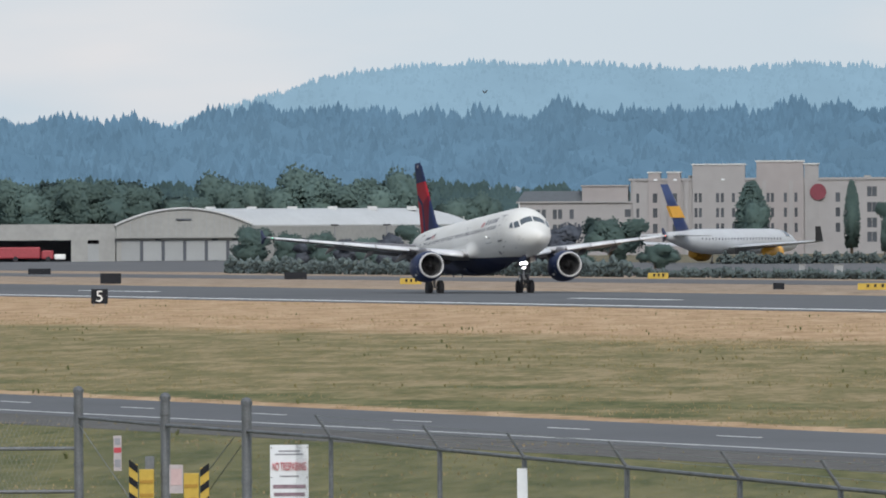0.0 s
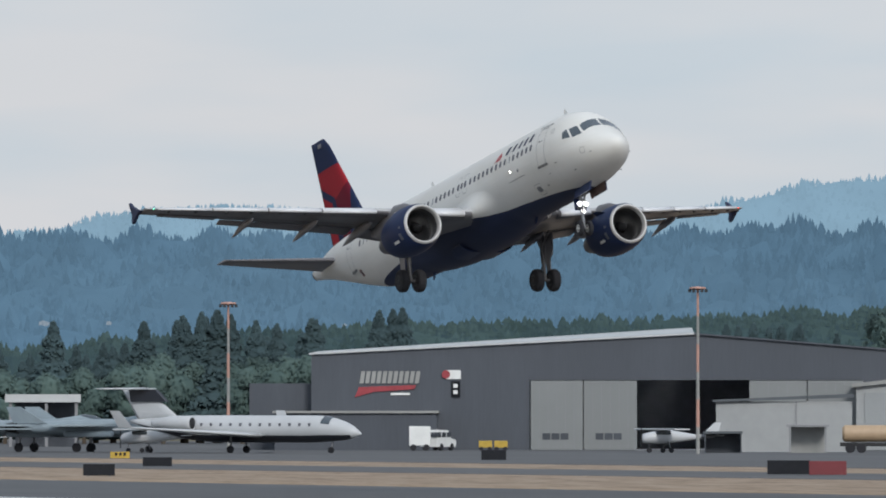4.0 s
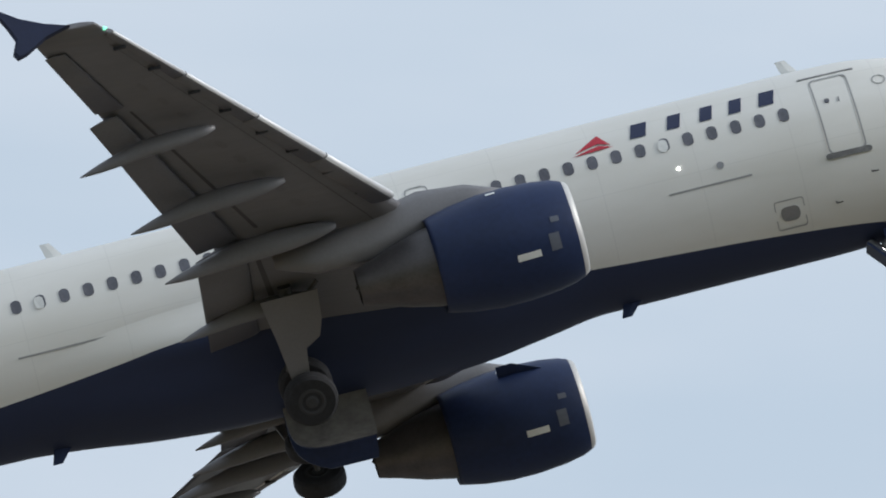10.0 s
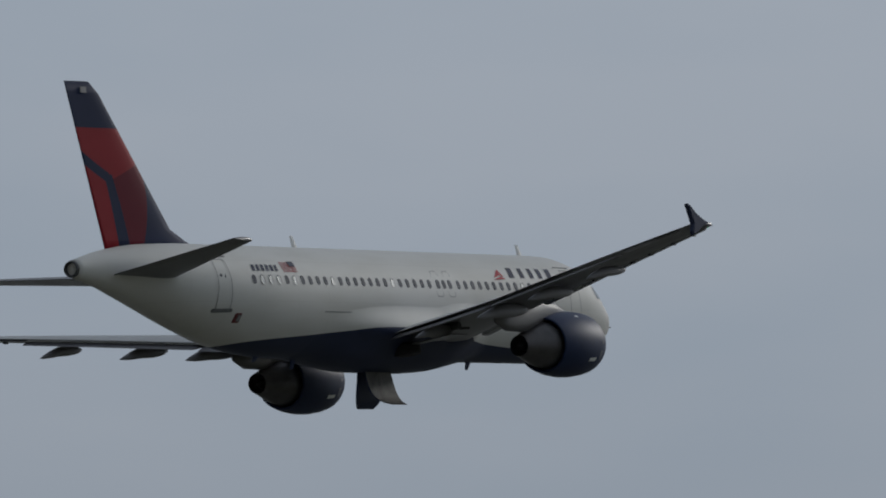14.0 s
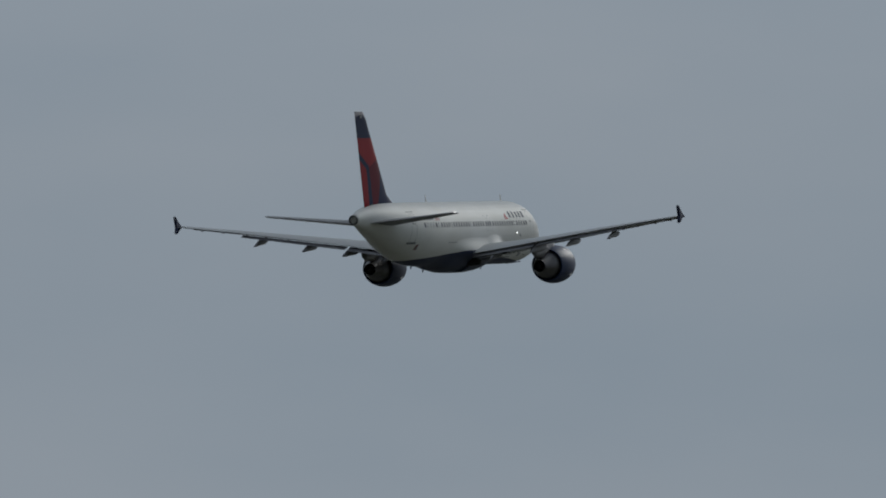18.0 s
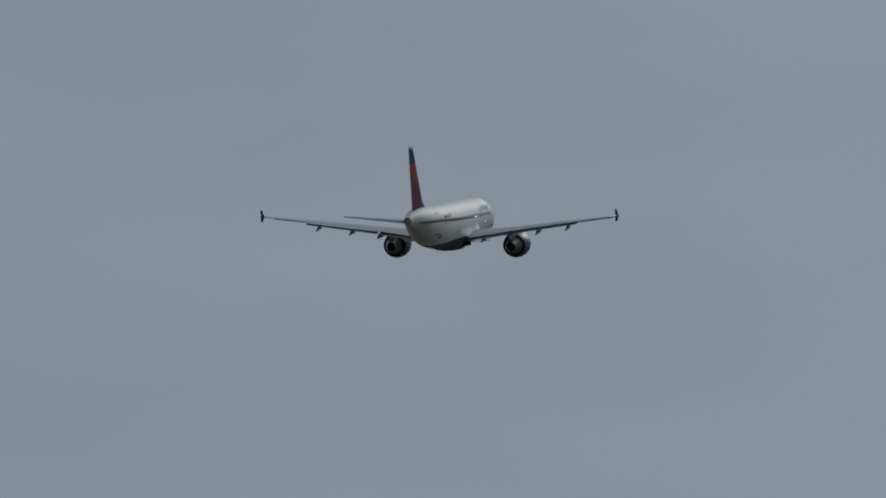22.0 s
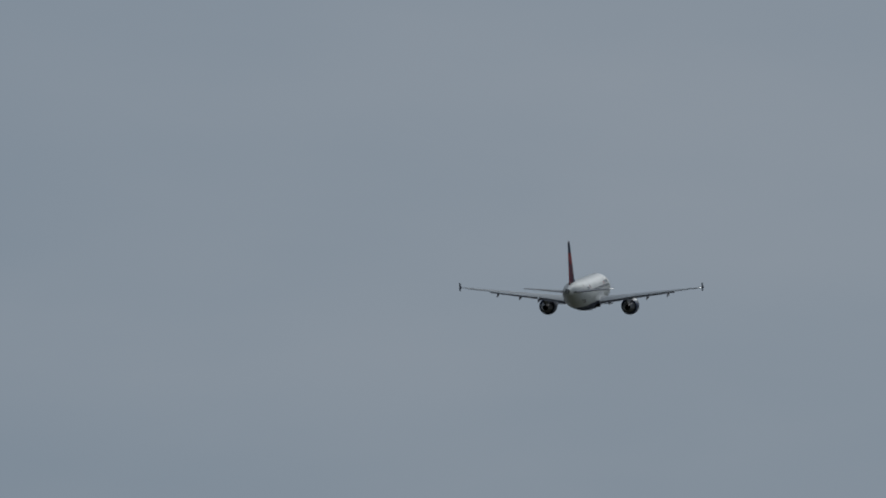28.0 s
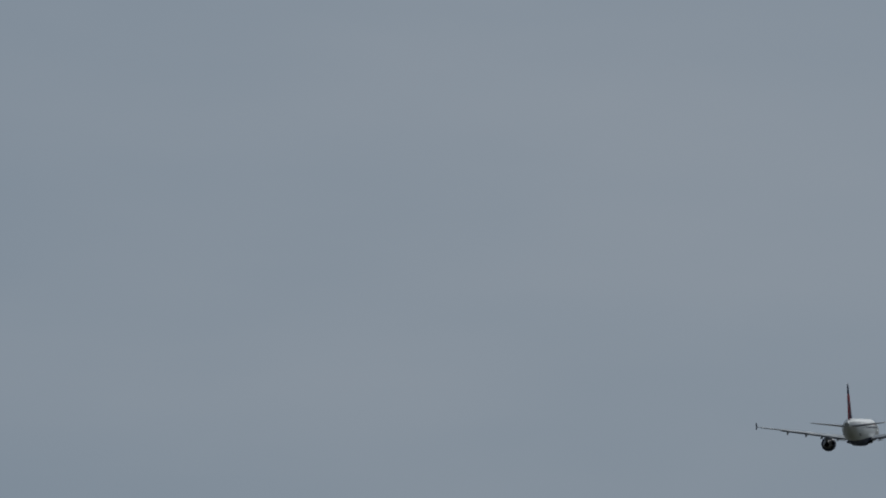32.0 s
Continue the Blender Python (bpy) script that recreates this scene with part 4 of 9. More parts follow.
# ---- trees ----
def clump(verts, faces, p, r, rng, n=3):
    """A small uneven tuft of leaves."""
    k = len(verts)
    ax = Vector((rng.uniform(-1, 1), rng.uniform(-1, 1), rng.uniform(-0.3, 1))).normalized()
    q = ax.to_track_quat("Z", "Y")
    for i in range(n):
        a = 2 * math.pi * i / n + rng.uniform(-0.3, 0.3)
        rr = r * rng.uniform(0.6, 1.2)
        verts.append(p + q @ Vector((rr * math.cos(a), rr * math.sin(a), rng.uniform(-0.3, 0.1) * r)))
    verts.append(p + q @ Vector((0, 0, r * 0.7)))
    verts.append(p - q @ Vector((0, 0, r * 0.6)))
    faces += [(k + i, k + (i + 1) % n, k + n) for i in range(n)] + [(k + (i + 1) % n, k + i, k + n + 1) for i in range(n)]


def tree(kind, seed):
    """A tree of height 1: tapered trunk with limbs, and a crown of many small tufts with gaps."""
    rng = random.Random(seed)
    label = {"broad": "leafy green deciduous tree", "dark": "dark purplish-leaved deciduous tree", "conifer": "tall dark green conifer", "poplar": "slender columnar green tree"}[kind]
    t = thing("tree" if kind != "conifer" else "conifer", label, "tree", pose(0, 0, -400 - seed))
    bm = bmesh.new()
    tube(bm, (0, 0, -0.03), (0.01, 0, 0.45), 0.028, 0.018, 7)
    tube(bm, (0.01, 0, 0.45), (0, 0.01, 0.85), 0.018, 0.006, 6)
    for i in range(7):
        a, z = rng.uniform(0, 6.3), rng.uniform(0.3, 0.6)
        r = 0.05 if kind in ("conifer", "poplar") else 0.15
        tube(bm, (0, 0, z), (r * math.cos(a), r * math.sin(a), z + 0.1), 0.01, 0.003, 5)
    part("trunk", bm, BARK, t)
    verts, faces = [], []

    def core(c, rx, rz, n=9, rings=6):
        """A rough inner mass of foliage that closes the deep gaps."""
        k = len(verts)
        for i in range(rings + 1):
            p = math.pi * i / rings
            for j in range(n):
                a = 2 * math.pi * j / n
                q = rng.uniform(0.85, 1.12)
                verts.append(c + Vector((q * rx * math.sin(p) * math.cos(a), q * rx * math.sin(p) * math.sin(a), q * rz * math.cos(p))))
        for i in range(rings):
            for j in range(n):
                faces.append((k + i * n + j, k + (i + 1) * n + j, k + (i + 1) * n + (j + 1) % n, k + i * n + (j + 1) % n))

    if kind == "conifer":
        for i in range(7):
            z = 0.14 + 0.11 * i
            core(Vector((0, 0, z)), 0.19 * (1 - z) ** 0.8, 0.1)
        for i in range(3300):
            z = 0.08 + 0.92 * rng.random() ** 1.25
            r = 0.24 * (1 - z) ** 0.8 * (0.9 + 0.16 * math.sin(z * 61 + seed) + 0.12 * math.sin(z * 23 + 2 * seed)) + 0.006
            a, f = rng.uniform(0, 6.3), rng.random() ** 0.4
            clump(verts, faces, Vector((r * f * math.cos(a), r * f * math.sin(a), z)), rng.uniform(0.016, 0.03) * (1.15 - 0.5 * z), rng)
    elif kind == "poplar":
        core(Vector((0, 0, 0.54)), 0.1, 0.41)
        for i in range(1700):
            z = rng.uniform(0.1, 1.0)
            r = 0.13 * math.sin(math.pi * min(1, 0.12 + z * 0.86)) ** 0.6
            a, f = rng.uniform(0, 6.3), rng.random() ** 0.45
            clump(verts, faces, Vector((r * f * math.cos(a), r * f * math.sin(a), z)), rng.uniform(0.016, 0.032), rng)
    else:
        lobes = [(Vector((rng.gauss(0, 0.15), rng.gauss(0, 0.15), rng.uniform(0.3, 0.86))), rng.uniform(0.09, 0.21)) for _ in range(15)]
        for c, r in lobes:
            core(c, r * 0.78, r * 0.78, 12, 8)
        for i in range(4600):
            c, r = rng.choice(lobes)
            d = Vector((rng.gauss(0, 1), rng.gauss(0, 1), rng.gauss(0, 0.9))).normalized() * r * (0.3 + 0.8 * rng.random() ** 0.6)
            p = c + d
            if p.z < 0.1:
                continue
            clump(verts, faces, p, rng.uniform(0.016, 0.034), rng)
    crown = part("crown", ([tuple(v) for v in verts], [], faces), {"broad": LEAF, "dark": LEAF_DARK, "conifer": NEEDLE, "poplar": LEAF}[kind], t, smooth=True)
    # the leaves take the light by the crown's own round shape, softly
    mid = {"broad": 0.5, "dark": 0.5, "conifer": 0.25, "poplar": 0.5}[kind]
    soft = []
    for v, q in zip(verts, crown.data.vertices):
        out = Vector((v[0], v[1], (v[2] - mid) * 0.55 + 0.03))
        if kind in ("broad", "dark"):
            c, r = min(lobes, key=lambda w: (Vector(v) - w[0]).length / w[1])
            out = out.normalized() + 0.45 * (Vector(v) - c).normalized()
        soft.append((out.normalized() + 0.12 * q.normal).normalized())
    crown.data.normals_split_custom_set_from_vertices([tuple(v) for v in soft])
    return t


TREE_KINDS = {k: [tree(k, s) for s in seeds] for k, seeds in (("broad", (1, 2, 3)), ("dark", (4, 5)), ("conifer", (6, 7, 8)), ("poplar", (9,)))}
tree_rng = random.Random(5)
tree_used = set()


def plant(kind, heading, far, height, wide=1.0, group="trees beyond the airfield"):
    src = tree_rng.choice(TREE_KINDS[kind])
    m = pose(*bearing(heading, far), 0, 0, tree_rng.uniform(0, 360)) @ Matrix.Diagonal((height * wide, height * wide, height, 1))
    if src.name not in tree_used:
        tree_used.add(src.name)
        src.matrix_world = m
        tagged(src, group=group)
        return src
    t = copy_thing(src, Matrix())
    t.matrix_basis = m
    return tagged(t, group=group)


for heading, height, wide in ((167.84, 14.2, 1.1), (167.69, 15.9, 1.1), (167.43, 16.1, 1.1), (167.27, 14.7, 1.1), (167.08, 12.9, 1.1), (166.55, 14.5, 1.1), (166.43, 17.9, 1.1), (166.29, 16.7, 1.1), (166.17, 15.0, 1.1), (166.02, 14.4, 1.1), (165.61, 12.0, 1.1),):
    plant('broad', heading, 2250, height, wide)
for heading, height, wide in ((167.93, 16.5, 0.9), (167.57, 16.5, 0.9), (166.89, 16.7, 0.9), (166.81, 15.7, 0.9), (165.92, 17.2, 0.9), (165.50, 12.5, 0.9),):
    plant('broad', heading, 2250, height, wide)
for kind, heading, height, wide in (("broad", 166.71, 5.7, 1.3), ("broad", 166.53, 4.9, 1.1), ("dark", 166.42, 4.2, 1.2), ("broad", 166.35, 4.9, 1.2), ("dark", 166.21, 4.2, 1.4), ("broad", 166.10, 4.4, 1.3), ("dark", 165.98, 4.8, 1.2), ("broad", 165.79, 6.1, 1.3), ("dark", 165.74, 3.9, 1.5), ("broad", 165.58, 4.6, 1.3), ("broad", 165.42, 5.4, 1.5), ("broad", 165.3, 4.4, 1.4), ("dark", 165.16, 5.8, 1.5), ("broad", 164.85, 6.6, 1.2), ("broad", 164.62, 3.6, 1.5), ("broad", 165.02, 3.4, 1.5)):
    plant(kind, heading, 319 / math.sin(radians(heading)), height, wide)
plant('poplar', 164.12, 2200, 14.6, 1.75)
plant('broad', 164.1, 2196, 10.5, 0.8)
for heading, height, wide in ((163.60, 14.7, 0.85), (163.43, 6.8, 1.0),):
    plant('poplar', heading, 2200, height, wide)
for heading, height, wide in ((163.37, 10.8, 0.7), (163.01, 8.2, 1.0), (162.88, 11.5, 0.9), (162.81, 9.8, 0.9), (162.40, 11.4, 1.0), (162.25, 12.0, 1.0), (162.11, 11.8, 1.0), (161.99, 12.2, 1.0), (162.60, 13.7, 0.6),):
    plant('broad', heading, 2150, height, wide)
for heading, height, wide in ((161.68, 18.6, 1.5), (161.50, 12.7, 1.6), (161.40, 14.1, 1.5), (161.12, 17.1, 1.4), (161.18, 10.4, 1.6), (160.99, 10.6, 1.6), (161.83, 10.0, 1.6),):
    plant('conifer', heading, 2300, height, wide)
for heading, height, wide in ((161.64, 4.9, 1.0),):
    plant('broad', heading, 1500, height, wide)
for heading, height, wide in ((160.47, 4.4, 1.0), (160.38, 4.1, 1.0), (160.29, 4.2, 0.9), (160.2, 3.9, 1.0), (160.12, 4.0, 0.9), (160.03, 3.8, 0.9), (159.96, 4.1, 0.9),):
    plant('broad', heading, 1095, height, wide)
for heading, height, wide in ((158.49, 14.2, 1.2), (158.59, 11.6, 1.2), (158.29, 14.9, 1.2), (158.17, 14.7, 1.2), (158.05, 12.9, 1.2), (157.93, 12.8, 1.2), (157.85, 12.3, 1.2), (157.67, 12.9, 1.2), (158.96, 12.3, 1.2), (158.84, 11.2, 1.2), (159.08, 10.2, 1.2),):
    plant('conifer', heading, 1350, height, wide)
for heading, height, wide in ((157.60, 14.3, 1.1), (157.27, 15.4, 1.1), (157.15, 15.7, 1.1), (158.97, 12.8, 1.1), (159.08, 9.8, 1.1), (158.79, 10.1, 1.1), (158.48, 12.8, 1.1), (158.32, 14.2, 1.1), (158.19, 15.2, 1.1), (158.04, 14.9, 1.1), (157.91, 14.2, 1.1), (157.80, 13.8, 1.1), (158.70, 11.5, 1.1), (159.48, 12.0, 1.1), (160.52, 11.4, 1.1), (160.62, 10.4, 1.1), (159.85, 8.7, 1.1),):
    plant('conifer', heading, 1330, height, wide)
for heading, height, wide in ((158.96, 13.2, 1.3), (159.12, 8.9, 1.3), (159.24, 10.1, 1.3), (158.49, 13.1, 1.3), (158.28, 13.5, 1.3), (158.20, 13.3, 1.3), (158.11, 14.4, 1.3), (157.89, 12.0, 1.3), (157.82, 11.3, 1.3), (158.65, 10.4, 1.3), (158.74, 8.9, 1.3), (157.62, 13.5, 1.3),):
    plant('conifer', heading, 1200, height, wide)
for heading, height, wide in ((155.41, 16.2, 1.0), (155.33, 16.5, 1.0), (155.25, 16.0, 1.0), (155.18, 16.2, 1.0), (155.11, 16.0, 1.0), (154.90, 15.0, 1.0), (154.67, 17.8, 1.0),):
    plant('conifer', heading, 1750, height, wide)
for heading, height, wide in ((158.56, 8.8, 1.0), (158.39, 9.7, 1.0), (157.98, 8.8, 1.0), (157.74, 9.7, 1.0), (158.80, 8.2, 1.0), (159.00, 7.6, 1.0), (159.21, 7.6, 1.2),):
    plant('broad', heading, 1180, height, wide)
for heading, height, wide in ((154.56, 15.3, 0.9), (154.46, 16.5, 0.9), (154.34, 16.0, 0.9), (153.98, 13.7, 1.0), (153.80, 14.7, 1.0), (153.62, 15.0, 1.0), (153.45, 15.3, 1.0), (153.21, 14.0, 1.0), (153.07, 12.7, 1.0), (152.83, 13.4, 1.0),):
    plant('broad', heading, 1300, height, wide)
for heading, height, wide in ((154.21, 17.7, 1.1), (154.12, 18.6, 1.1), (154.05, 17.3, 1.1), (153.57, 17.6, 1.1), (153.27, 16.9, 1.1), (152.89, 16.9, 1.1), (157.20, 16.9, 1.1), (157.28, 16.1, 1.1), (155.47, 14.8, 1.1), (155.33, 15.0, 1.1), (155.19, 14.6, 1.1), (155.09, 14.8, 1.1),):
    plant('conifer', heading, 1500, height, wide)

# ---- buildings: local x to the viewer's right, y away, z up ----
def panes(parent, name, mesh_w, mesh_h, places, material, deep=0.25):
    """Windows set into a wall: each pane an object of its own with a shared mesh and a reveal."""
    bm = bmesh.new()
    box(bm, -mesh_w / 2, mesh_w / 2, -0.04, deep, -mesh_h / 2, mesh_h / 2)
    first = part(name, bm, material, parent)
    first.location = places[0]
    for p in places[1:]:
        o = again(name, first, parent)
        o.location = p
    return first


def slab(parent, name, x0, x1, y0, y1, z0, z1, material, label=""):
    return part(name, boxed(x0, x1, y0, y1, z0, z1), material, parent, label)


def hotel_long():
    h = thing("hotel", "long beige five-storey hotel block with flat roof towers", "building", facing(163.6, 2300))
    # low wing under a dark hipped roof, main block and roof towers
    slab(h, "wall", -69.4, -46, 0, 16, 0, 10.9, BEIGE_PALE, "beige wall of the low wing")
    slab(h, "cornice", -69.8, -45.6, -0.5, 16.4, 10.9, 11.25, BEIGE, "beige cornice")
    bm = bmesh.new()
    loft(bm, [[Vector((x, y, z)) for x, y in ((x0, y0), (-55.6, y0), (-55.6, y1), (x0, y1))] for x0, y0, y1, z in ((-69.6, -0.3, 16.2, 11.25), (-68.3, 4.0, 12.0, 13.4))])
    part("roof", bm, ROOF_DARK, h, "dark hipped roof")
    slab(h, "wall", -56.1, -46.5, -0.2, 12, 11.25, 14.3, PINKISH, "beige upper wall")
    slab(h, "coping", -56.4, -46.3, -0.5, 12.3, 14.3, 14.6, BEIGE_PALE)
    slab(h, "wall", -46, 37.2, 0, 18, 0, 15.4, BEIGE_PALE, "beige wall of the main block")
    slab(h, "parapet", -46.4, 37.6, -0.3, 18.3, 15.4, 15.9, BEIGE, "beige parapet")
    for x0, x1, z, mt in ((-42.3, -39.8, 17.0, PINKISH), (-38.3, -35.6, 17.0, PINKISH), (-33.1, -22.2, 18.6, BEIGE_PALE), (-19.8, -10, 19.2, PINKISH), (-9.8, -6.9, 18.6, BEIGE), (31.6, 37.2, 17.6, PINKISH)):
        slab(h, "roof_tower", x0, x1, -0.5, 12, 15.4 if x0 > 30 else 0, z, mt, "flat-topped stair tower")
        slab(h, "coping", x0 - 0.2, x1 + 0.2, -0.7, 12.2, z, z + 0.3, BEIGE_PALE if x0 > 0 else ROOF_WHITE)
    # proud wall strips between the window bays, chimneys and small roof plant
    for x, z in ((-45.2, 15.3), (-34.4, 15.3), (-29.6, 15.3), (-18.2, 15.3), (-12.6, 15.3), (9.2, 17.1), (14.3, 17.1), (0.2, 15.3), (24.3, 15.3), (33.2, 15.3)):
        slab(h, "pilaster", x - 0.4, x + 0.4, -0.7, 0.0, 0, z, BEIGE_PALE)
    for x, w, z in ((-34, 1.2, 16.5), (-16, 0.9, 16.5), (2.5, 1.5, 16.3), (18.6, 3.4, 16.2), (29, 1.6, 16.3)):
        slab(h, "roof_unit", x, x + w, 3, 5, 15.4, z, HANGAR_PALE, "grey rooftop unit")
    slab(h, "roof_unit", 24.5, 26.9, 2, 5, 15.4, 17.1, OFFICE_TOP, "white rooftop unit")
    bm = bmesh.new()
    tube(bm, (19.7, 4, 15.9), (19.7, 4, 18.0), 0.16, n=6)
    part("roof_pipe", bm, HANGAR_PALE, h)
    panes(h, "window", 2.0, 2.05, [(x, 0, z) for x in (4.2, 10.5, 12.6, 18.9, 21.1, 27.3, 29.6, 35.6) for z in (12.95, 9.7, 6.45, 3.5)], WINDOW_FAR)
    panes(h, "window_mullion", 0.1, 2.05, [(x, -0.06, z) for x in (4.2, 10.5, 12.6, 18.9, 21.1, 27.3, 29.6, 35.6) for z in (12.95, 9.7, 6.45, 3.5)], BEIGE, 0.02)
    low = (11.8, 8.7, 5.5)
    panes(h, "window", 0.95, 1.9, [(x, -0.5 if -42.3 < x < -35.6 else 0, z) for x in (-44.7, -40.9, -36.8, -2.9, 0.0) for z in low], WINDOW_FAR)
    panes(h, "window", 0.62, 1.9, [(x, -0.5, z) for x in (-32.4, -31.5, -27.9, -26.9, -24.6, -17.4, -16.5, -13.8, -11.6) for z in low], WINDOW_FAR)
    panes(h, "window", 1.25, 1.6, [(-46.6, -0.02, z) for z in low[1:]], WINDOW_FAR)
    panes(h, "window", 0.85, 2.0, [(x, 0, z) for x in (-67.6, -65.3, -64.1, -61.8, -60.7, -58.3) for z in (8.55, 5.4)], WINDOW_FAR)
    panes(h, "roof_lamp", 0.7, 0.35, [(x, -0.75, 15.6) for x in (-40.8, -36.7, -26.8)], SIGN_WHITE, 0.1)
    bm = bmesh.new()
    turned(bm, [(0, 1.7), (0.3, 1.7)], pose(-7, -0.82, 12.9, 0, 0, 90), 32)
    part("round_sign", bm, paint("dull_crimson", (0.16, 0.03, 0.045), 0.7), h, "round red hotel sign")


def hotel_tall():
    h = thing("hotel", "tall pinkish hotel with vaulted pale roof and teal windows", "building", facing(161.4, 2700))
    f = 47.12
    slab(h, "wall", -34.6, -7.5, 0, 20, 0, 27.4, PINKISH, "pinkish wall of the side wing")
    slab(h, "wall", -7.5, 5.0, -1.2, 20, 0, 33.4, PINK_DARK, "rosy windowless tower")
    slab(h, "wall", -13.5, -7.5, 1.0, 18, 27.4, 33.4, PINKISH, "pinkish upper wall")
    slab(h, "wall", 5.0, 37.7, 0, 20, 0, 28.3, PINKISH, "pinkish wall of the front wing")
    slab(h, "wall", -29.5, -20, 2, 14, 27.4, 32.4, PINK_DARK, "rosy lift house")
    slab(h, "coping", -35, -7.5, -0.4, 20.4, 27.4, 27.9, BEIGE_PALE)
    slab(h, "coping", 5.0, 38.1, -0.4, 20.4, 28.3, 28.8, BEIGE_PALE)
    # vault that sweeps down to one side
    bm = bmesh.new()
    ring = [(5.0, 28.8), (5.0, 33.0)] + [(5.0 + 17.0 * math.sin(a), 28.8 + 4.2 * math.cos(a)) for a in (math.pi / 2 * i / 10 for i in range(1, 11))]
    loft(bm, [[Vector((x, y, z)) for x, z in ring] for y in (0.5, 18)])
    part("vaulted_roof", bm, ROOF_WHITE, h, "pale vaulted roof")
    bm = bmesh.new()
    turned(bm, [(-0.6, 0.6), (-0.3, 1.3), (0.1, 1.75), (0.15, 1.65)], pose(24, 4, 30.5, 0, -25, 60), 18)
    part("dish_aerial", bm, PINK_DARK, h, "dish aerial")
    rows = [25.6 - 2.92 * i for i in range(8)]
    panes(h, "window", 2.35, 1.95, [(x, 0, z) for x in (7.2, 12.0, 14.7, 20.6, 23.3, 29.3, 32.0, 35.6) for z in rows], WINDOW_TEAL)
    panes(h, "window", 2.2, 1.7, [(x, 0, z) for x in (-32.6, -28.3, -23.8, -21.4, -17, -14.6, -10.2) for z in rows[1:]], WINDOW_FAR)
    panes(h, "window", 1.85, 1.9, [(-33.6 + 2.05 * i, 0, 25.4) for i in range(11)], WINDOW_TEAL)
    slab(h, "sign", 17.5, 27, -0.55, -0.4, 26.75, 27.15, BEIGE_PALE, "pale illegible sign lettering bar")
    slab(h, "sign", -17.5, -12, -0.55, -0.4, 28.3, 29.2, SLATE_WALL, "dark illegible sign lettering bar")


def office_white():
    h = thing("office_building", "low white office building with penthouse", "building", facing(162.4, 2420))
    slab(h, "wall", -10.6, 11.5, 0, 14, 0, 16.0, OFFICE_WALL, "white wall")
    slab(h, "parapet", -10.8, 11.7, -0.2, 14.2, 16.0, 16.45, OFFICE_TOP)
    slab(h, "penthouse", -10.4, 3.6, 1, 12, 16.0, 19.4, OFFICE_TOP, "white rooftop plant house")
    slab(h, "penthouse_roof", -10.6, 3.8, 0.8, 12.2, 19.4, 19.6, HANGAR_PALE)
    for x0, x1, z in ((3.9, 5.6, 20.0), (8.2, 9.6, 18.3), (9.9, 11.2, 17.6), (6.2, 7.4, 17.3), (-4.0, -1.2, 20.0)):
        slab(h, "roof_unit", x0, x1, 3, 8, 16.0, z, HANGAR_PALE, "grey rooftop unit")
    panes(h, "window", 2.65, 1.75, [(x, 0, z) for x in (-7.6, 0.25, 4.5, 8.9) for z in (14.1, 10.6)], WINDOW_FAR)
    panes(h, "window", 0.9, 1.9, [(-3.3, 0, z) for z in (14.1, 10.6)], WINDOW_FAR)
    panes(h, "window_mullion", 0.12, 1.75, [(x, -0.06, z) for x in (-7.6, 0.25, 4.5, 8.9) for z in (14.1, 10.6)], OFFICE_WALL, 0.02)


def low_store():
    """A flat-roofed store behind the row of low hangars."""
    h = thing("storage_building", "low pale flat-roofed building behind the white hangars", "building", facing(162.36, 1300))
    slab(h, "wall", -7.6, 7.7, 0, 14, 0, 5.4, HANGAR_PALE, "pale wall")
    bm = bmesh.new()
    loft(bm, [[Vector((x, y, z)) for x, z in ((-7.9, 5.4), (8.0, 5.4), (6.4, 6.0), (0.6, 6.2), (-7.2, 5.75))] for y in (-0.5, 14)])
    part("roof", bm, ROOF_WHITE, h, "pale shallow roof")
    slab(h, "upper_wall", -7.2, 5.6, 5, 13, 5.4, 6.75, BEIGE_PALE, "cream upper wall")
    for x0, x1, z in ((-1.6, -0.2, 6.95), (-3.6, -3.1, 7.0), (4.2, 4.6, 6.95)):
        slab(h, "roof_unit", x0, x1, 6, 7, 5.4, z, HANGAR_PALE, "grey rooftop unit")


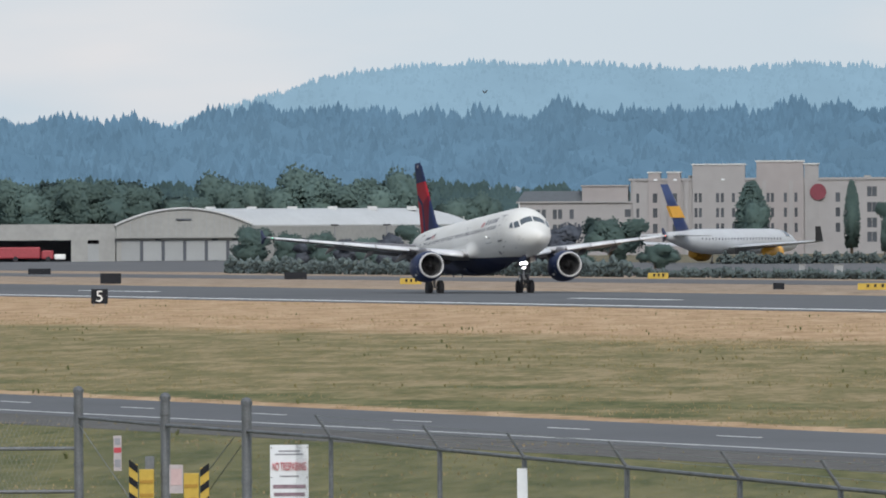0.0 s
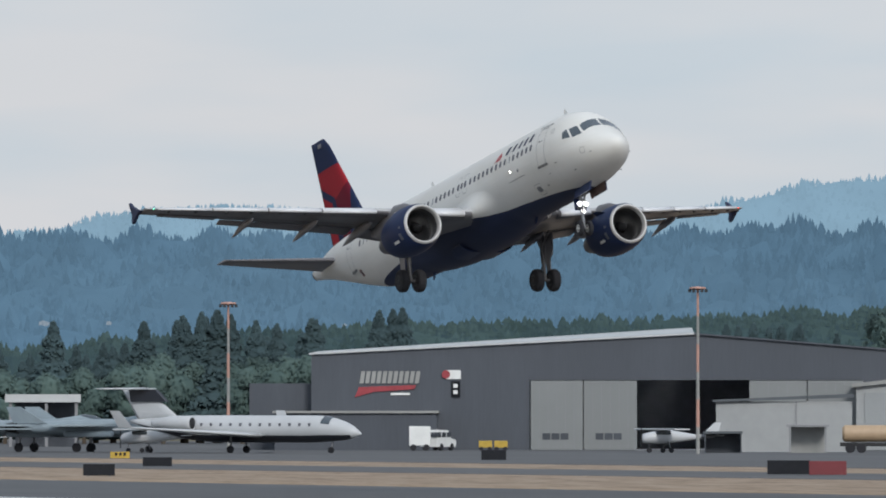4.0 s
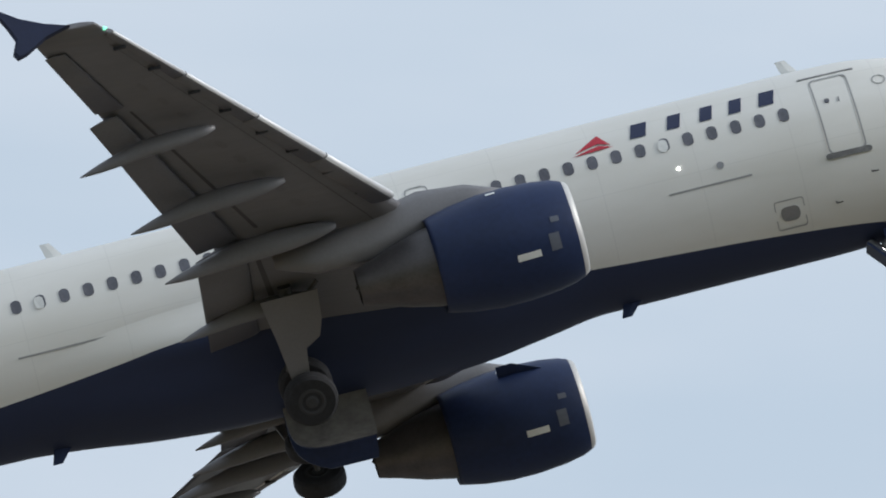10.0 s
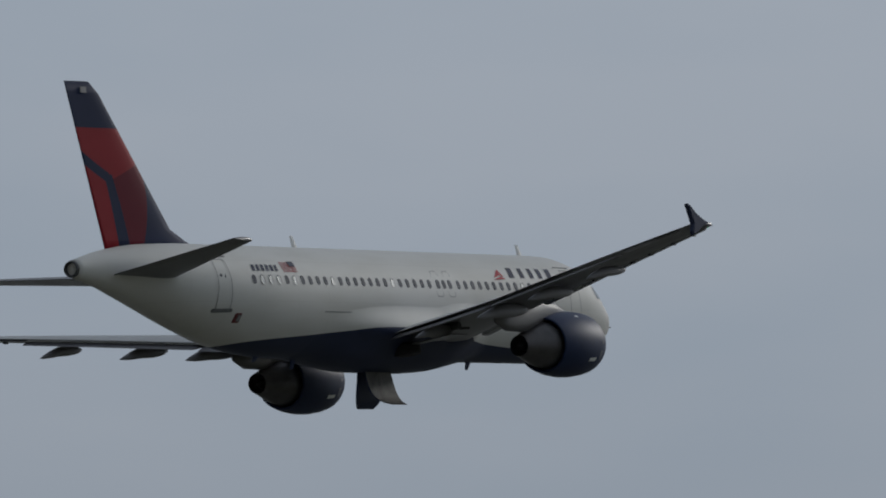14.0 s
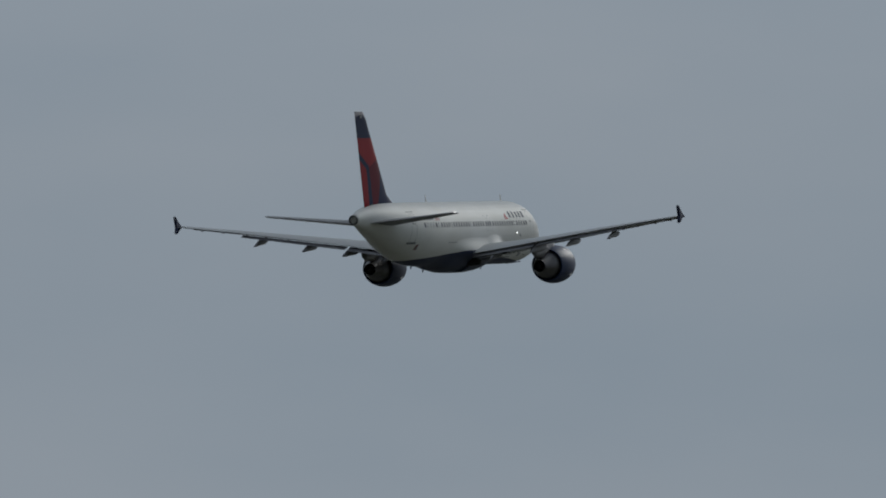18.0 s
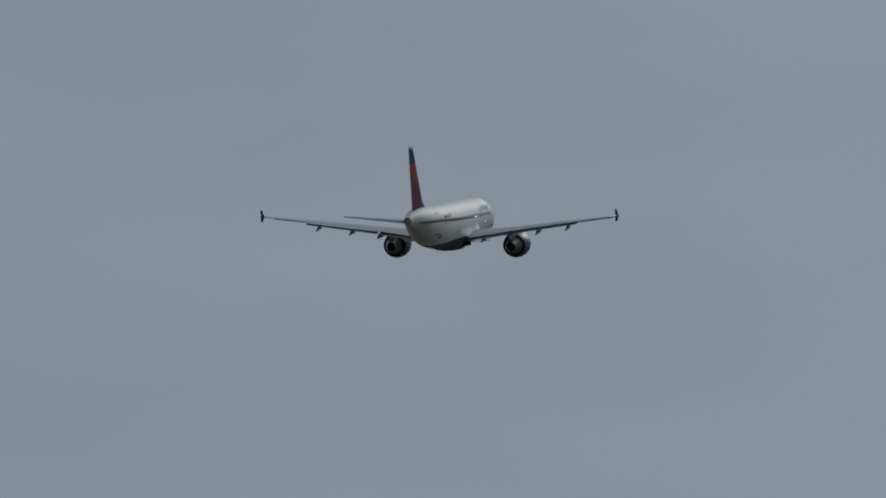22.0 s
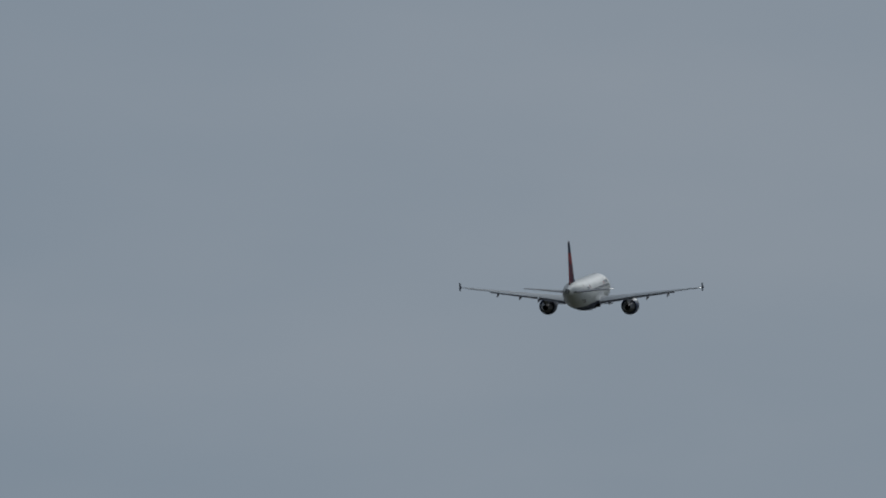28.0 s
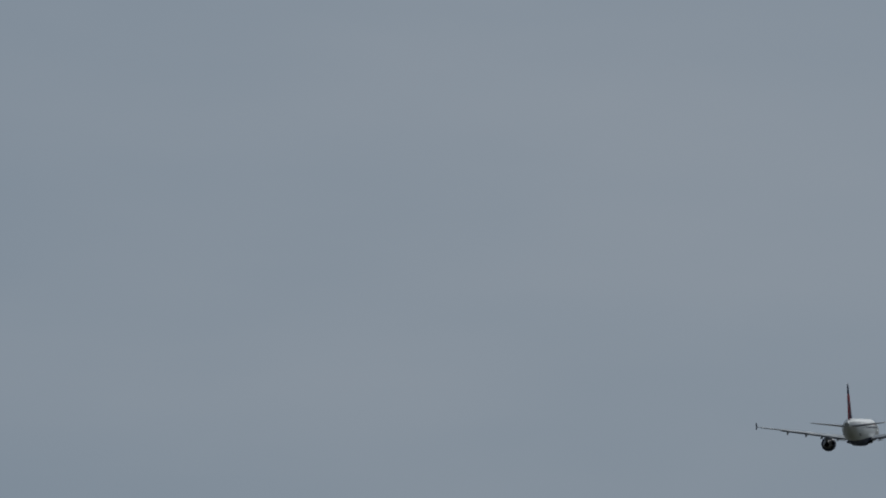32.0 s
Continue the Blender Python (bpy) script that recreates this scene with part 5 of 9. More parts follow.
def arched_hangar():
    h = thing("arched_hangar", "pale hangar with curved arch front and long white roof", "hangar", facing(167.063, 2000))
    # arch front
    w, eave, top = 12.2, 6.5, 9.5
    arc = [(-w + 2 * w * i / 20, eave + (top - eave) * (1 - ((i - 10) / 10) ** 2)) for i in range(21)]
    bm = bmesh.new()
    ring = [(-w, 0)] + arc + [(w, 0)]
    loft(bm, [[Vector((x, y, z)) for x, z in ring] for y in (0, 0.4)])
    part("front_wall", bm, HANGAR_PALE, h, "pale corrugated arch front")
    bm = bmesh.new()
    loft(bm, [[Vector((x * k, y, z * k2 + dz)) for x, z in arc] + [Vector((x * k * 0.985, y, z * k2 + dz - 0.3)) for x, z in arc[::-1]] for y, k, k2, dz in ((-0.5, 1.03, 1.0, 0.25), (1.2, 1.03, 1.0, 0.25))])
    part("arch_rim", bm, ROOF_WHITE, h, "white arch rim")
    # long roof seen along its side, drawn back to the right
    bm = bmesh.new()
    loft(bm, [[Vector((x + sx, y, z)) for x, z in arc + [(w, eave - 0.3), (-w, eave - 0.3)]] for y, sx in ((0.5, 0), (60, 42))])
    part("roof", bm, ROOF_WHITE, h, "long white vaulted roof")
    bm = bmesh.new()
    loft(bm, [[Vector((w + sx + dx, y + dy, z)) for dx, dy, z in ((-0.4, 0, 0), (0, 0, 0), (0, 0, eave - 0.2), (-0.4, 0, eave - 0.2))] for y, sx, dy in ((0.5, 0, 0), (60, 42, 0))])
    part("side_wall", bm, HANGAR_PALE, h, "pale side wall")
    for i in range(6):
        slab(h, "roof_vent", 4 + 7.5 * i, 5.8 + 7.5 * i, 8 + 9 * i, 10 + 9 * i, top - 0.4, top + 0.35, ROOF_WHITE)
    panes(h, "door_panel", 3.4, 3.6, [(-9.6 + 3.9 * i, -0.12, 1.9) for i in range(6)], SHED_DOOR, 0.2)
    panes(h, "bay_gap", 1.1, 4.0, [(-4.6, -0.02, 2.0), (5.6, -0.02, 2.0), (9.2, -0.02, 2.0)], SLATE_WALL, 0.2)
    slab(h, "sign", -1.4, 1.4, -0.3, -0.02, 7.4, 7.7, SLATE_WALL)
    slab(h, "canopy", -12.4, 12.6, -1.2, 0.05, 4.2, 4.6, HANGAR_PALE, "pale door track")
    for i in range(-8, 9):
        x = 1.38 * i
        slab(h, "rib", x - 0.05, x + 0.05, -0.08, 0.0, 4.6, eave + (top - eave) * (1 - (x / w) ** 2) - 0.25, SHED_DOOR)
    for x in (-7.65, -3.75, 0.15, 4.05, 7.95, 11.2):
        slab(h, "door_gap", x - 0.3, x + 0.3, -0.2, -0.1, 0.1, 3.7, SLATE_WALL, "dark gap between hangar doors")
    # flat-roofed bay beside it
    slab(h, "side_bay", -46, -12.3, 0.3, 22, 3.9, 6.8, HANGAR_PALE, "flat-roofed concrete bay fascia")
    slab(h, "bay_back", -46, -12.3, 9, 22, 0, 3.9, SLATE_WALL, "dark bay interior")
    for x in (-45.6, -20.4, -15.4):
        slab(h, "pier", x, x + 3.0, 0.35, 9, 0, 3.9, HANGAR_PALE, "concrete pier")
    slab(h, "bay_floor_box", -18, -12.4, 0.6, 9, 0, 3.2, SHED_DOOR, "pale door")
    car = thing("truck", "red fuel truck parked in the open hangar bay", "truck", facing(167.95, 1999))
    for x0, x1, z0, z1, mt, nm in ((-5, 5.0, 0.6, 2.7, RED_PAINT, "body"), (5.2, 7.4, 0.5, 2.1, RED_PAINT, "cab"), (7.5, 9.6, 0.4, 1.4, WHITE_PAINT, "hood")):
        part(nm, boxed(x0, x1, 1.5, 4.0, z0, z1, bevel=0.25), mt, car)
    for x in (-3.4, 0.5, 6.4):
        bm = bmesh.new()
        turned(bm, [(-0.2, 0.5), (0.2, 0.5)], pose(x, 1.5, 0.5, 0, 0, 90), 16)
        part("wheel", bm, RUBBER, car)


def gable_shed(heading, far, x0, x1, eave, gable_w, apex, doors, label, turn=0.0, gable_right=True, depth=20):
    """A long low hangar: a door front with a shallow roof, and at its right a gable end."""
    h = thing("hangar", label, "hangar", facing(heading, far, 0, turn), group="row of low white hangars")
    slab(h, "front_wall", x0, x1, 0, 0.25, 0, eave, SHED_WHITE, "white sheet wall")
    # roof sheet rises to the ridge behind, and forward over the gable
    bm = bmesh.new()
    loft(bm, [[Vector(p) for p in ((x0 - 0.4, -0.5, eave - 0.05), (x1, -0.5, eave - 0.05), (x1 + gable_w / 2, depth * 0.5, apex), (x0 + gable_w * 0.35, depth * 0.5, apex))], [Vector(p) for p in ((x0 - 0.4, -0.5, eave + 0.15), (x1, -0.5, eave + 0.15), (x1 + gable_w / 2, depth * 0.5, apex + 0.15), (x0 + gable_w * 0.35, depth * 0.5, apex + 0.15))]])
    part("roof", bm, ROOF_WHITE, h, "pale sheet roof")
    bm = bmesh.new()
    ring = [(x1, 0.0, 0), (x1, 0.0, eave), (x1 + gable_w / 2, depth * 0.5, apex), (x1 + gable_w, depth * 0.5 + 1, eave - 0.2), (x1 + gable_w, depth * 0.5 + 1, 0)]
    loft(bm, [[Vector((x, y, z)) for x, y, z in ring], [Vector((x + 0.05, y + 0.3, z)) for x, y, z in ring]])
    part("gable_wall", bm, SHED_WHITE, h, "white gable end")
    w = (x1 - x0) / doors
    for i in range(doors):
        slab(h, "door_panel", x0 + w * i + 0.15, x0 + w * (i + 1) - 0.15, -0.12, 0.0, 0.05, eave - 0.5, SHED_DOOR)
        slab(h, "door_gap", x0 + w * i - 0.1, x0 + w * i + 0.1, -0.06, 0.02, 0.05, eave - 0.5, SLATE_WALL)
    slab(h, "door_track", x0, x1, -0.25, -0.0, eave - 0.5, eave - 0.3, GREY_METAL)
    slab(h, "window", x1 + gable_w * 0.62, x1 + gable_w * 0.72, depth * 0.38, depth * 0.5, 1.4, 2.1, WINDOW_FAR)
    for i in range(5):
        bm = bmesh.new()
        x = mixed(x0 + 2, x1 - 1, i / 4)
        loft(bm, [[Vector((x + dx, y, z + dz)) for x, dx, y, z in ((x, 0, 3.4, mixed(eave, apex, 0.37)), (x, 0.2, 3.4, mixed(eave, apex, 0.37)), (x, 1.2, 5.4, mixed(eave, apex, 0.56)), (x, 1.0, 5.4, mixed(eave, apex, 0.56)))] for dz in (0.02, 0.13)])
        part("skylight", bm, SLATE_WALL, h)
    slab(h, "eave_board", x0 - 0.4, x1, -0.62, -0.5, eave - 0.14, eave + 0.2, SIGN_WHITE, "white eaves board")
    # small door lights, a side door and vents
    for i, dx, dz, ww, hh in ((1, 0.7, 1.5, 0.35, 0.16), (1, 1.5, 1.0, 0.3, 0.2), (1, 2.3, 1.4, 0.4, 0.14), (1, 3.2, 1.5, 0.3, 0.14), (2, 0.6, 1.2, 0.6, 0.22), (2, 0.6, 1.55, 0.6, 0.16), (2, 1.5, 0.45, 0.2, 0.8), (0, 3.0, 0.7, 0.3, 0.95)):
        x = x0 + w * i + dx * w / 4.26
        slab(h, "door_light", x - ww / 2, x + ww / 2, -0.15, -0.1, dz - hh / 2 + 0.05, dz + hh / 2 + 0.05, SLATE_WALL)
    return h


hotel_long(), hotel_tall(), office_white(), low_store(), arched_hangar()
gable_shed(162.75, 1080, -10.6, 10.7, 3.0, 9.0, 4.9, 5, "long low white hangar with pale sliding doors and gable end")
gable_shed(161.55, 1062, -9.5, 9.0, 3.1, 10.2, 4.85, 5, "low white hangar with dark-framed door bay and gable end")


def tan_shed():
    h = thing("storage_shed", "long tan panelled shed with pale flat roof", "building", facing(159.9, 1105))
    for i in range(13):
        x = -15.2 + 1.75 * i
        part("panel", boxed(x, x + 1.66, 0, 0.3, 0, 4.3), TAN_WALL, h)
    slab(h, "back_wall", -15.2, 7.7, 0.3, 9, 0, 4.2, TAN_WALL)
    slab(h, "roof", -15.8, 8.0, -0.5, 10, 4.3, 4.75, ROOF_WHITE, "pale flat roof")
    k = thing("hangar", "pale low-pitched hangar roof with three white vents", "hangar", facing(160.62, 1150))
    slab(k, "wall", -14, 12, 0, 12, 0, 4.3, TAN_WALL, "tan wall")
    bm = bmesh.new()
    loft(bm, [[Vector(p) for p in ((-14.8, y, 4.3), (12.8, y, 4.3), (8.0, y, 5.6), (-10, y, 5.6))] for y in (-0.4, 12)])
    part("roof", bm, ROOF_WHITE, k, "pale pitched roof")
    for x in (-8.4, -4.2, 0):
        slab(k, "roof_vent", x, x + 1.0, 2, 3, 5.5, 6.1, WHITE_PAINT)
    c = thing("canopy", "pale flat canopy roof on dark columns", "canopy", facing(158.9, 1110))
    slab(c, "roof", -6.0, 1.6, 0, 8, 4.5, 5.3, ROOF_WHITE, "pale flat canopy roof")
    slab(c, "back_wall", -5, 1.0, 6, 7, 0, 4.5, SLATE_WALL)
    for x in (-5.6, -2, 1.0):
        slab(c, "column", x, x + 0.3, 0.3, 0.6, 0, 4.5, GREY_METAL)


def slate_hangar():
    h = thing("hangar", "large slate-grey sheet hangar with open dark doorway", "hangar", facing(156.1, 1042))
    k = 18.19
    # front outline: low-pitched gable
    ring = [(-27.7, 0), (-27.7, 9.0), (8.4, 10.9), (30.4, 9.1), (30.4, 0)]
    bm = bmesh.new()
    door0, door1, dz = -7.1, 24.4, 6.6
    for x0, z0, z1, x1, z2, z3 in ((-27.7, 0, 9.0, door0, 0, 10.08), (door0, dz, 10.08, 8.4, dz, 10.9), (8.4, dz, 10.9, door1, dz, 9.58), (door1, 0, 9.58, 30.4, 0, 9.1)):
        bm = bmesh.new()
        loft(bm, [[Vector((x0, y, z0)), Vector((x1, y, z2)), Vector((x1, y, z3)), Vector((x0, y, z1))] for y in (0, 0.4)])
        part("front_wall", bm, SLATE_WALL, h, "slate-grey front wall")
    bm = bmesh.new()
    loft(bm, [[Vector(p) for p in ((-27.9, -0.3, 9.0), (8.4, -0.3, 10.9), (8.4, -0.3, 11.05), (-27.9, -0.3, 9.15))], [Vector(p) for p in ((-27.9, 30, 9.3), (8.4, 30, 11.6), (8.4, 30, 11.75), (-27.9, 30, 9.45))]])
    part("roof", bm, ROOF_WHITE, h, "white roof slope")
    bm = bmesh.new()
    loft(bm, [[Vector(p) for p in ((8.4, -0.3, 10.9), (30.6, -0.3, 9.1), (30.6, -0.3, 9.25), (8.4, -0.3, 11.05))], [Vector(p) for p in ((8.4, 30, 10.9), (30.6, 30, 9.1), (30.6, 30, 9.25), (8.4, 30, 11.05))]])
    part("roof", bm, SLATE_WALL, h, "slate roof slope")
    slab(h, "back_wall", -27.7, 30.4, 29, 29.4, 0, 9, SLATE_DARK)
    slab(h, "side_wall", -27.7, -27.3, 0.4, 29, 0, 9, SLATE_WALL)
    slab(h, "side_wall", 30.0, 30.4, 0.4, 29, 0, 9, SLATE_WALL)
    slab(h, "inner_floor", -27, 30, 0.4, 29, 0.0, 0.05, SLATE_DARK)
    for x0, x1, y in ((-7.0, -2.1, -0.3), (-2.0, 3.0, -0.15), (13.6, 19.0, -0.15), (19.1, 24.3, -0.3)):
        d = slab(h, "sliding_door", x0, x1, y, y + 0.12, 0.05, 6.55, DOOR_GREY, "pale grey sliding door")
        if x0 < 5:
            for i in range(3):
                slab(d, "door_window", x0 + 1.1 + 0.85 * i, x0 + 1.85 + 0.85 * i, y - 0.03, y + 0.05, 1.0, 1.6, WINDOW_FAR)
        for i in range(1, 6):
            slab(d, "seam", x0 + (x1 - x0) * i / 6 - 0.015, x0 + (x1 - x0) * i / 6 + 0.015, y - 0.02, y, 0.05, 6.5, GREY_METAL)
    # company board: plain white block with a red sweep
    bm = bmesh.new()
    for i in range(11):
        x = -23.2 + 0.52 * i
        loft(bm, [[Vector((x + 0.05, y, 6.3)), Vector((x + 0.42, y, 6.3)), Vector((x + 0.6, y, 7.45)), Vector((x + 0.23, y, 7.45))] for y in (-0.14, -0.02)])
    part("sign_lettering", bm, HANGAR_PALE, h, "white illegible sign lettering")
    bm = bmesh.new()
    loft(bm, [[Vector(p) for p in ((-23.6, y, 5.0), (-21.8, y, 5.5), (-18.0, y, 5.75), (-17.8, y, 6.15), (-23.2, y, 5.95))] for y in (-0.14, -0.02)])
    part("sign_sweep", bm, RED_PAINT, h, "red sign sweep")
    slab(h, "sign_bar", -20.2, -18.4, -0.12, -0.02, 5.2, 5.4, WHITE_PAINT)
    slab(h, "sign_board", -15.0, -13.6, -0.14, -0.02, 6.7, 7.55, WHITE_PAINT, "small white sign board with red spot")
    bm = bmesh.new()
    turned(bm, [(0, 0.4), (0.06, 0.4)], pose(-15.0, -0.18, 7.15, 0, 0, 90), 16)
    part("sign_spot", bm, RED_PAINT, h)
    slab(h, "sign_board", -14.5, -13.65, -0.14, -0.02, 5.0, 6.5, BLACK_BOARD, "dark sign board with pale bars")
    for z in (5.3, 5.9):
        slab(h, "sign_bar", -14.3, -13.9, -0.18, -0.12, z, z + 0.35, WHITE_PAINT)
    # low annexes
    slab(h, "annex", -33.6, -27.7, 2, 20, 0, 6.3, SLATE_WALL, "slate-grey annex")
    slab(h, "annex", -31.0, -15.8, -5.5, -0.3, 0, 3.5, SLATE_WALL, "low slate-grey lean-to")
    slab(h, "annex_roof", -31.2, -15.6, -5.8, 0, 3.5, 3.72, HANGAR_PALE, "pale lean-to roof edge")
    # white sheds in front of it
    w = thing("hangar", "white sheet hangar with dark shallow roof", "hangar", facing(155.17, 1000))
    slab(w, "wall", -6.2, 6.1, 0, 10, 0, 4.6, SHED_WHITE, "white sheet wall")
    bm = bmesh.new()
    loft(bm, [[Vector((-6.5, y, 4.55)), Vector((6.3, y, 4.95)), Vector((6.3, y, 5.3)), Vector((-6.5, y, 4.75))] for y in (-0.4, 10)])
    part("roof", bm, ROOF_DARK, w, "dark shallow roof")
    slab(w, "downpipe", 1.0, 1.12, -0.12, 0, 0, 4.6, GREY_METAL)
    v = thing("hangar", "wide white hangar with low pitched gable front", "hangar", facing(154.3, 1034))
    ring = [(-9.0, 0), (-9.0, 6.0), (-0.2, 6.95), (9.3, 6.05), (9.3, 0)]
    bm = bmesh.new()
    loft(bm, [[Vector((x, y, z)) for x, z in ring] for y in (0, 14)])
    part("wall", bm, SHED_WHITE, v, "white gable wall")
    bm = bmesh.new()
    loft(bm, [[Vector(p) for p in ((-9.4, y, 5.9), (-0.2, y, 6.9), (9.7, y, 5.95), (9.7, y, 6.3), (-0.2, y, 7.25), (-9.4, y, 6.25))] for y in (-0.5, 14.5)])
    part("roof", bm, HANGAR_PALE, v, "pale roof edge")
    slab(v, "door_panel", -8.2, 0, -0.12, 0, 0.05, 5.4, SHED_DOOR)
    slab(v, "door_panel", 0.1, 8.4, -0.12, 0, 0.05, 5.4, SHED_DOOR)
    u = thing("hangar", "low white hangar with flat roof", "hangar", facing(153.2, 1036))
    slab(u, "wall", -10.2, 26, 0, 12, 0, 5.4, SHED_WHITE, "white wall")
    slab(u, "roof", -10.6, 26.4, -0.4, 12.4, 5.4, 5.75, ROOF_DARK, "dark roof edge")
    slab(u, "porch", 5, 10, -5, 0, 0, 4.3, HANGAR_PALE, "grey porch")


BLACK_BOARD = BLACK_PAINT
tan_shed(), slate_hangar()


# ---- parked aircraft: x forward from the middle, y left, z up from the apron ----
def parked_jet(name, label, m, length, r, zc, span, fin_h, t_tail, engine, body_mat, fin_mat, tail_span=None, sweep=0.5, engine_mat=None, belly=None, low_wing=True, winglet=0.0, group=""):
    j = thing(name, label, "airplane", m, group=group)
    nose, tail = length / 2, -length / 2
    rad = curve_of([(tail, 0.12), (tail + 0.12 * length, 0.5), (tail + 0.3 * length, 0.95), (tail + 0.42 * length, 1), (nose - 0.2 * length, 1), (nose - 0.1 * length, 0.82), (nose - 0.03 * length, 0.42), (nose, 0.05)])
    lift = curve_of([(tail, 0.55), (tail + 0.3 * length, 0.05), (tail + 0.42 * length, 0), (nose - 0.15 * length, 0), (nose - 0.05 * length, -0.18), (nose, -0.35)])
    bm = bmesh.new()
    xs = [tail + length * i / 28 for i in range(29)]
    loft(bm, [[Vector((x, rad(x) * r * math.cos(a), zc + lift(x) * r + rad(x) * r * math.sin(a))) for a in (2 * math.pi * k / 20 for k in range(20))] for x in xs])
    body = part("fuselage", bm, body_mat, j, smooth=True)
    if belly:
        bm = bmesh.new()
        loft(bm, [[Vector((x, rad(x) * r * 1.012 * math.cos(a), zc + lift(x) * r + rad(x) * r * 1.012 * math.sin(a))) for a in (math.pi * (1.16 + 0.68 * k / 12) for k in range(13))] for x in xs[1:28]], closed=False, caps=False)
        part("belly", bm, belly, j, smooth=True)
    root = length * 0.19
    for sgn in (-1, 1):
        z0 = zc - r * 0.55 if low_wing else zc + r * 0.6
        bm = bmesh.new()
        rings = []
        for i in range(5):
            y = mixed(r * 0.4, span / 2, i / 4)
            ch = mixed(root, root * 0.28, i / 4)
            ring = airfoil((root * 0.62 - (y - r * 0.4) * sweep, y, z0 + y * (0.06 if low_wing else -0.02)), ch, 0.1, n=6, flat=0)
            rings.append([Vector((p.x, p.y * sgn, p.z)) for p in ring])
        loft(bm, rings)
        wing = part("wing", bm, body_mat, j, smooth=True)
        if winglet:
            x = root * 0.62 - (span / 2) * sweep
            bm = bmesh.new()
            loft(bm, [[Vector((x + a, sgn * (span / 2 + b), z0 + span * 0.03 + c)) for a, b, c in ((0.2, 0, 0), (-root * 0.28, 0, 0), (-root * 0.4, 0.5 + d, winglet), (-root * 0.2, 0.45 + d, winglet))] for d in (0, 0.06)])
            part("winglet", bm, JET_NAVY if not t_tail else body_mat, wing)
        ts = tail_span or span * 0.36
        zt = zc + r + fin_h - 0.1 if t_tail else zc + r * 0.5
        bm = bmesh.new()
        xt = tail + (0.02 if t_tail else 0.1) * length
        rings = []
        for i in range(3):
            y = mixed(0.05, ts / 2, i / 2)
            ring = airfoil((xt + root * 0.35 - y * sweep, y, zt), mixed(root * 0.48, root * 0.25, i / 2), 0.1, n=5, flat=0)
            rings.append([Vector((p.x, p.y * sgn, p.z)) for p in ring])
        loft(bm, rings)
        part("tailplane", bm, fin_mat if t_tail else body_mat, j, smooth=True)
        ex, ey, ez, er, el = engine
        bm = bmesh.new()
        turned(bm, [(el / 2 - 0.1, er * 0.72), (el / 2, er * 0.88), (el / 2 - 0.25, er), (0, er), (-el / 2, er * 0.62), (-el / 2 - 0.3, er * 0.4)], pose(ex, sgn * ey, ez), 20)
        nac = part("engine", bm, engine_mat or body_mat, j, smooth=True)
        bm = bmesh.new()
        turned(bm, [(el / 2 - 0.085, er * 0.8), (el / 2 - 0.08, er * 0.4), (el / 2 - 0.07, 0.01)], pose(ex, sgn * ey, ez), 18, caps=False)
        part("inlet", bm, DARK_METAL, nac, "dark engine inlet")
        bm = boxed(ex - el * 0.35, ex + el * 0.3, min(sgn * ey * 0.55, sgn * ey), max(sgn * ey * 0.55, sgn * ey), ez - 0.1, ez + 0.12) if abs(ez - zc) < r * 1.4 else boxed(ex - el * 0.6, ex + el * 0.3, sgn * ey - 0.1, sgn * ey + 0.1, ez + er * 0.5, z0 + ey * 0.06)
        part("pylon", bm, body_mat, j)
        bm = bmesh.new()
        turned(bm, [(-0.12, 0.32), (0.12, 0.32)], pose(-length * 0.03, sgn * r * 1.1, 0.32, 0, 0, 90), 14)
        part("main_wheel", bm, RUBBER, j)
        bm = bmesh.new()
        tube(bm, (-length * 0.03, sgn * r * 1.1, 0.3), (-length * 0.03, sgn * r * 1.0, zc - r * 0.5), 0.09)
        part("main_leg", bm, GREY_METAL, j)
    bm = bmesh.new()
    rings = []
    for i in range(4):
        z = mixed(zc + r * 0.4, zc + r + fin_h, i / 3)
        le = tail + mixed(0.24, 0.07, i / 3) * length
        ch = mixed(0.2, 0.11, i / 3) * length * (1 if t_tail else 0.5)
        ring = airfoil((le, 0, 0), ch, 0.09, n=6, flat=0)
        rings.append([Vector((p.x, p.z, z)) for p in ring])
    loft(bm, rings)
    part("fin", bm, fin_mat, j, smooth=True)
    bm = bmesh.new()
    turned(bm, [(-0.1, 0.28), (0.1, 0.28)], pose(nose - 0.13 * length, 0, 0.28, 0, 0, 90), 14)
    part("nose_wheel", bm, RUBBER, j)
    bm = bmesh.new()
    tube(bm, (nose - 0.13 * length, 0, 0.25), (nose - 0.12 * length, 0, zc - r * 0.8), 0.07)
    part("nose_leg", bm, GREY_METAL, j)
    bm = bmesh.new()
    x0 = nose - 0.115 * length
    loft(bm, [[Vector((x0 - dx, rad(x0 - dx) * r * 1.02 * math.cos(a), zc + lift(x0 - dx) * r + rad(x0 - dx) * r * 1.02 * math.sin(a))) for a in (radians(25 + 130 * k / 10) for k in range(11))] for dx in (0.0, 0.02 * length, 0.035 * length)], closed=False, caps=False)
    part("cockpit_window", bm, COCKPIT_GLASS, j, smooth=True)
    return j, body, rad, lift


def row_of_panes(j, body, rad, lift, r, zc, x0, x1, n, z, w, h):
    for sgn in (-1, 1):
        for i in range(n):
            x = mixed(x0, x1, i / (n - 1))
            y = rad(x) * r * math.sqrt(max(0.05, 1 - (z / (r * rad(x))) ** 2))
            bm = boxed(x - w / 2, x + w / 2, sgn * y - 0.03, sgn * y + 0.03, zc + z - h / 2, zc + z + h / 2)
            part("cabin_window", bm, WINDOW_DARK, body)


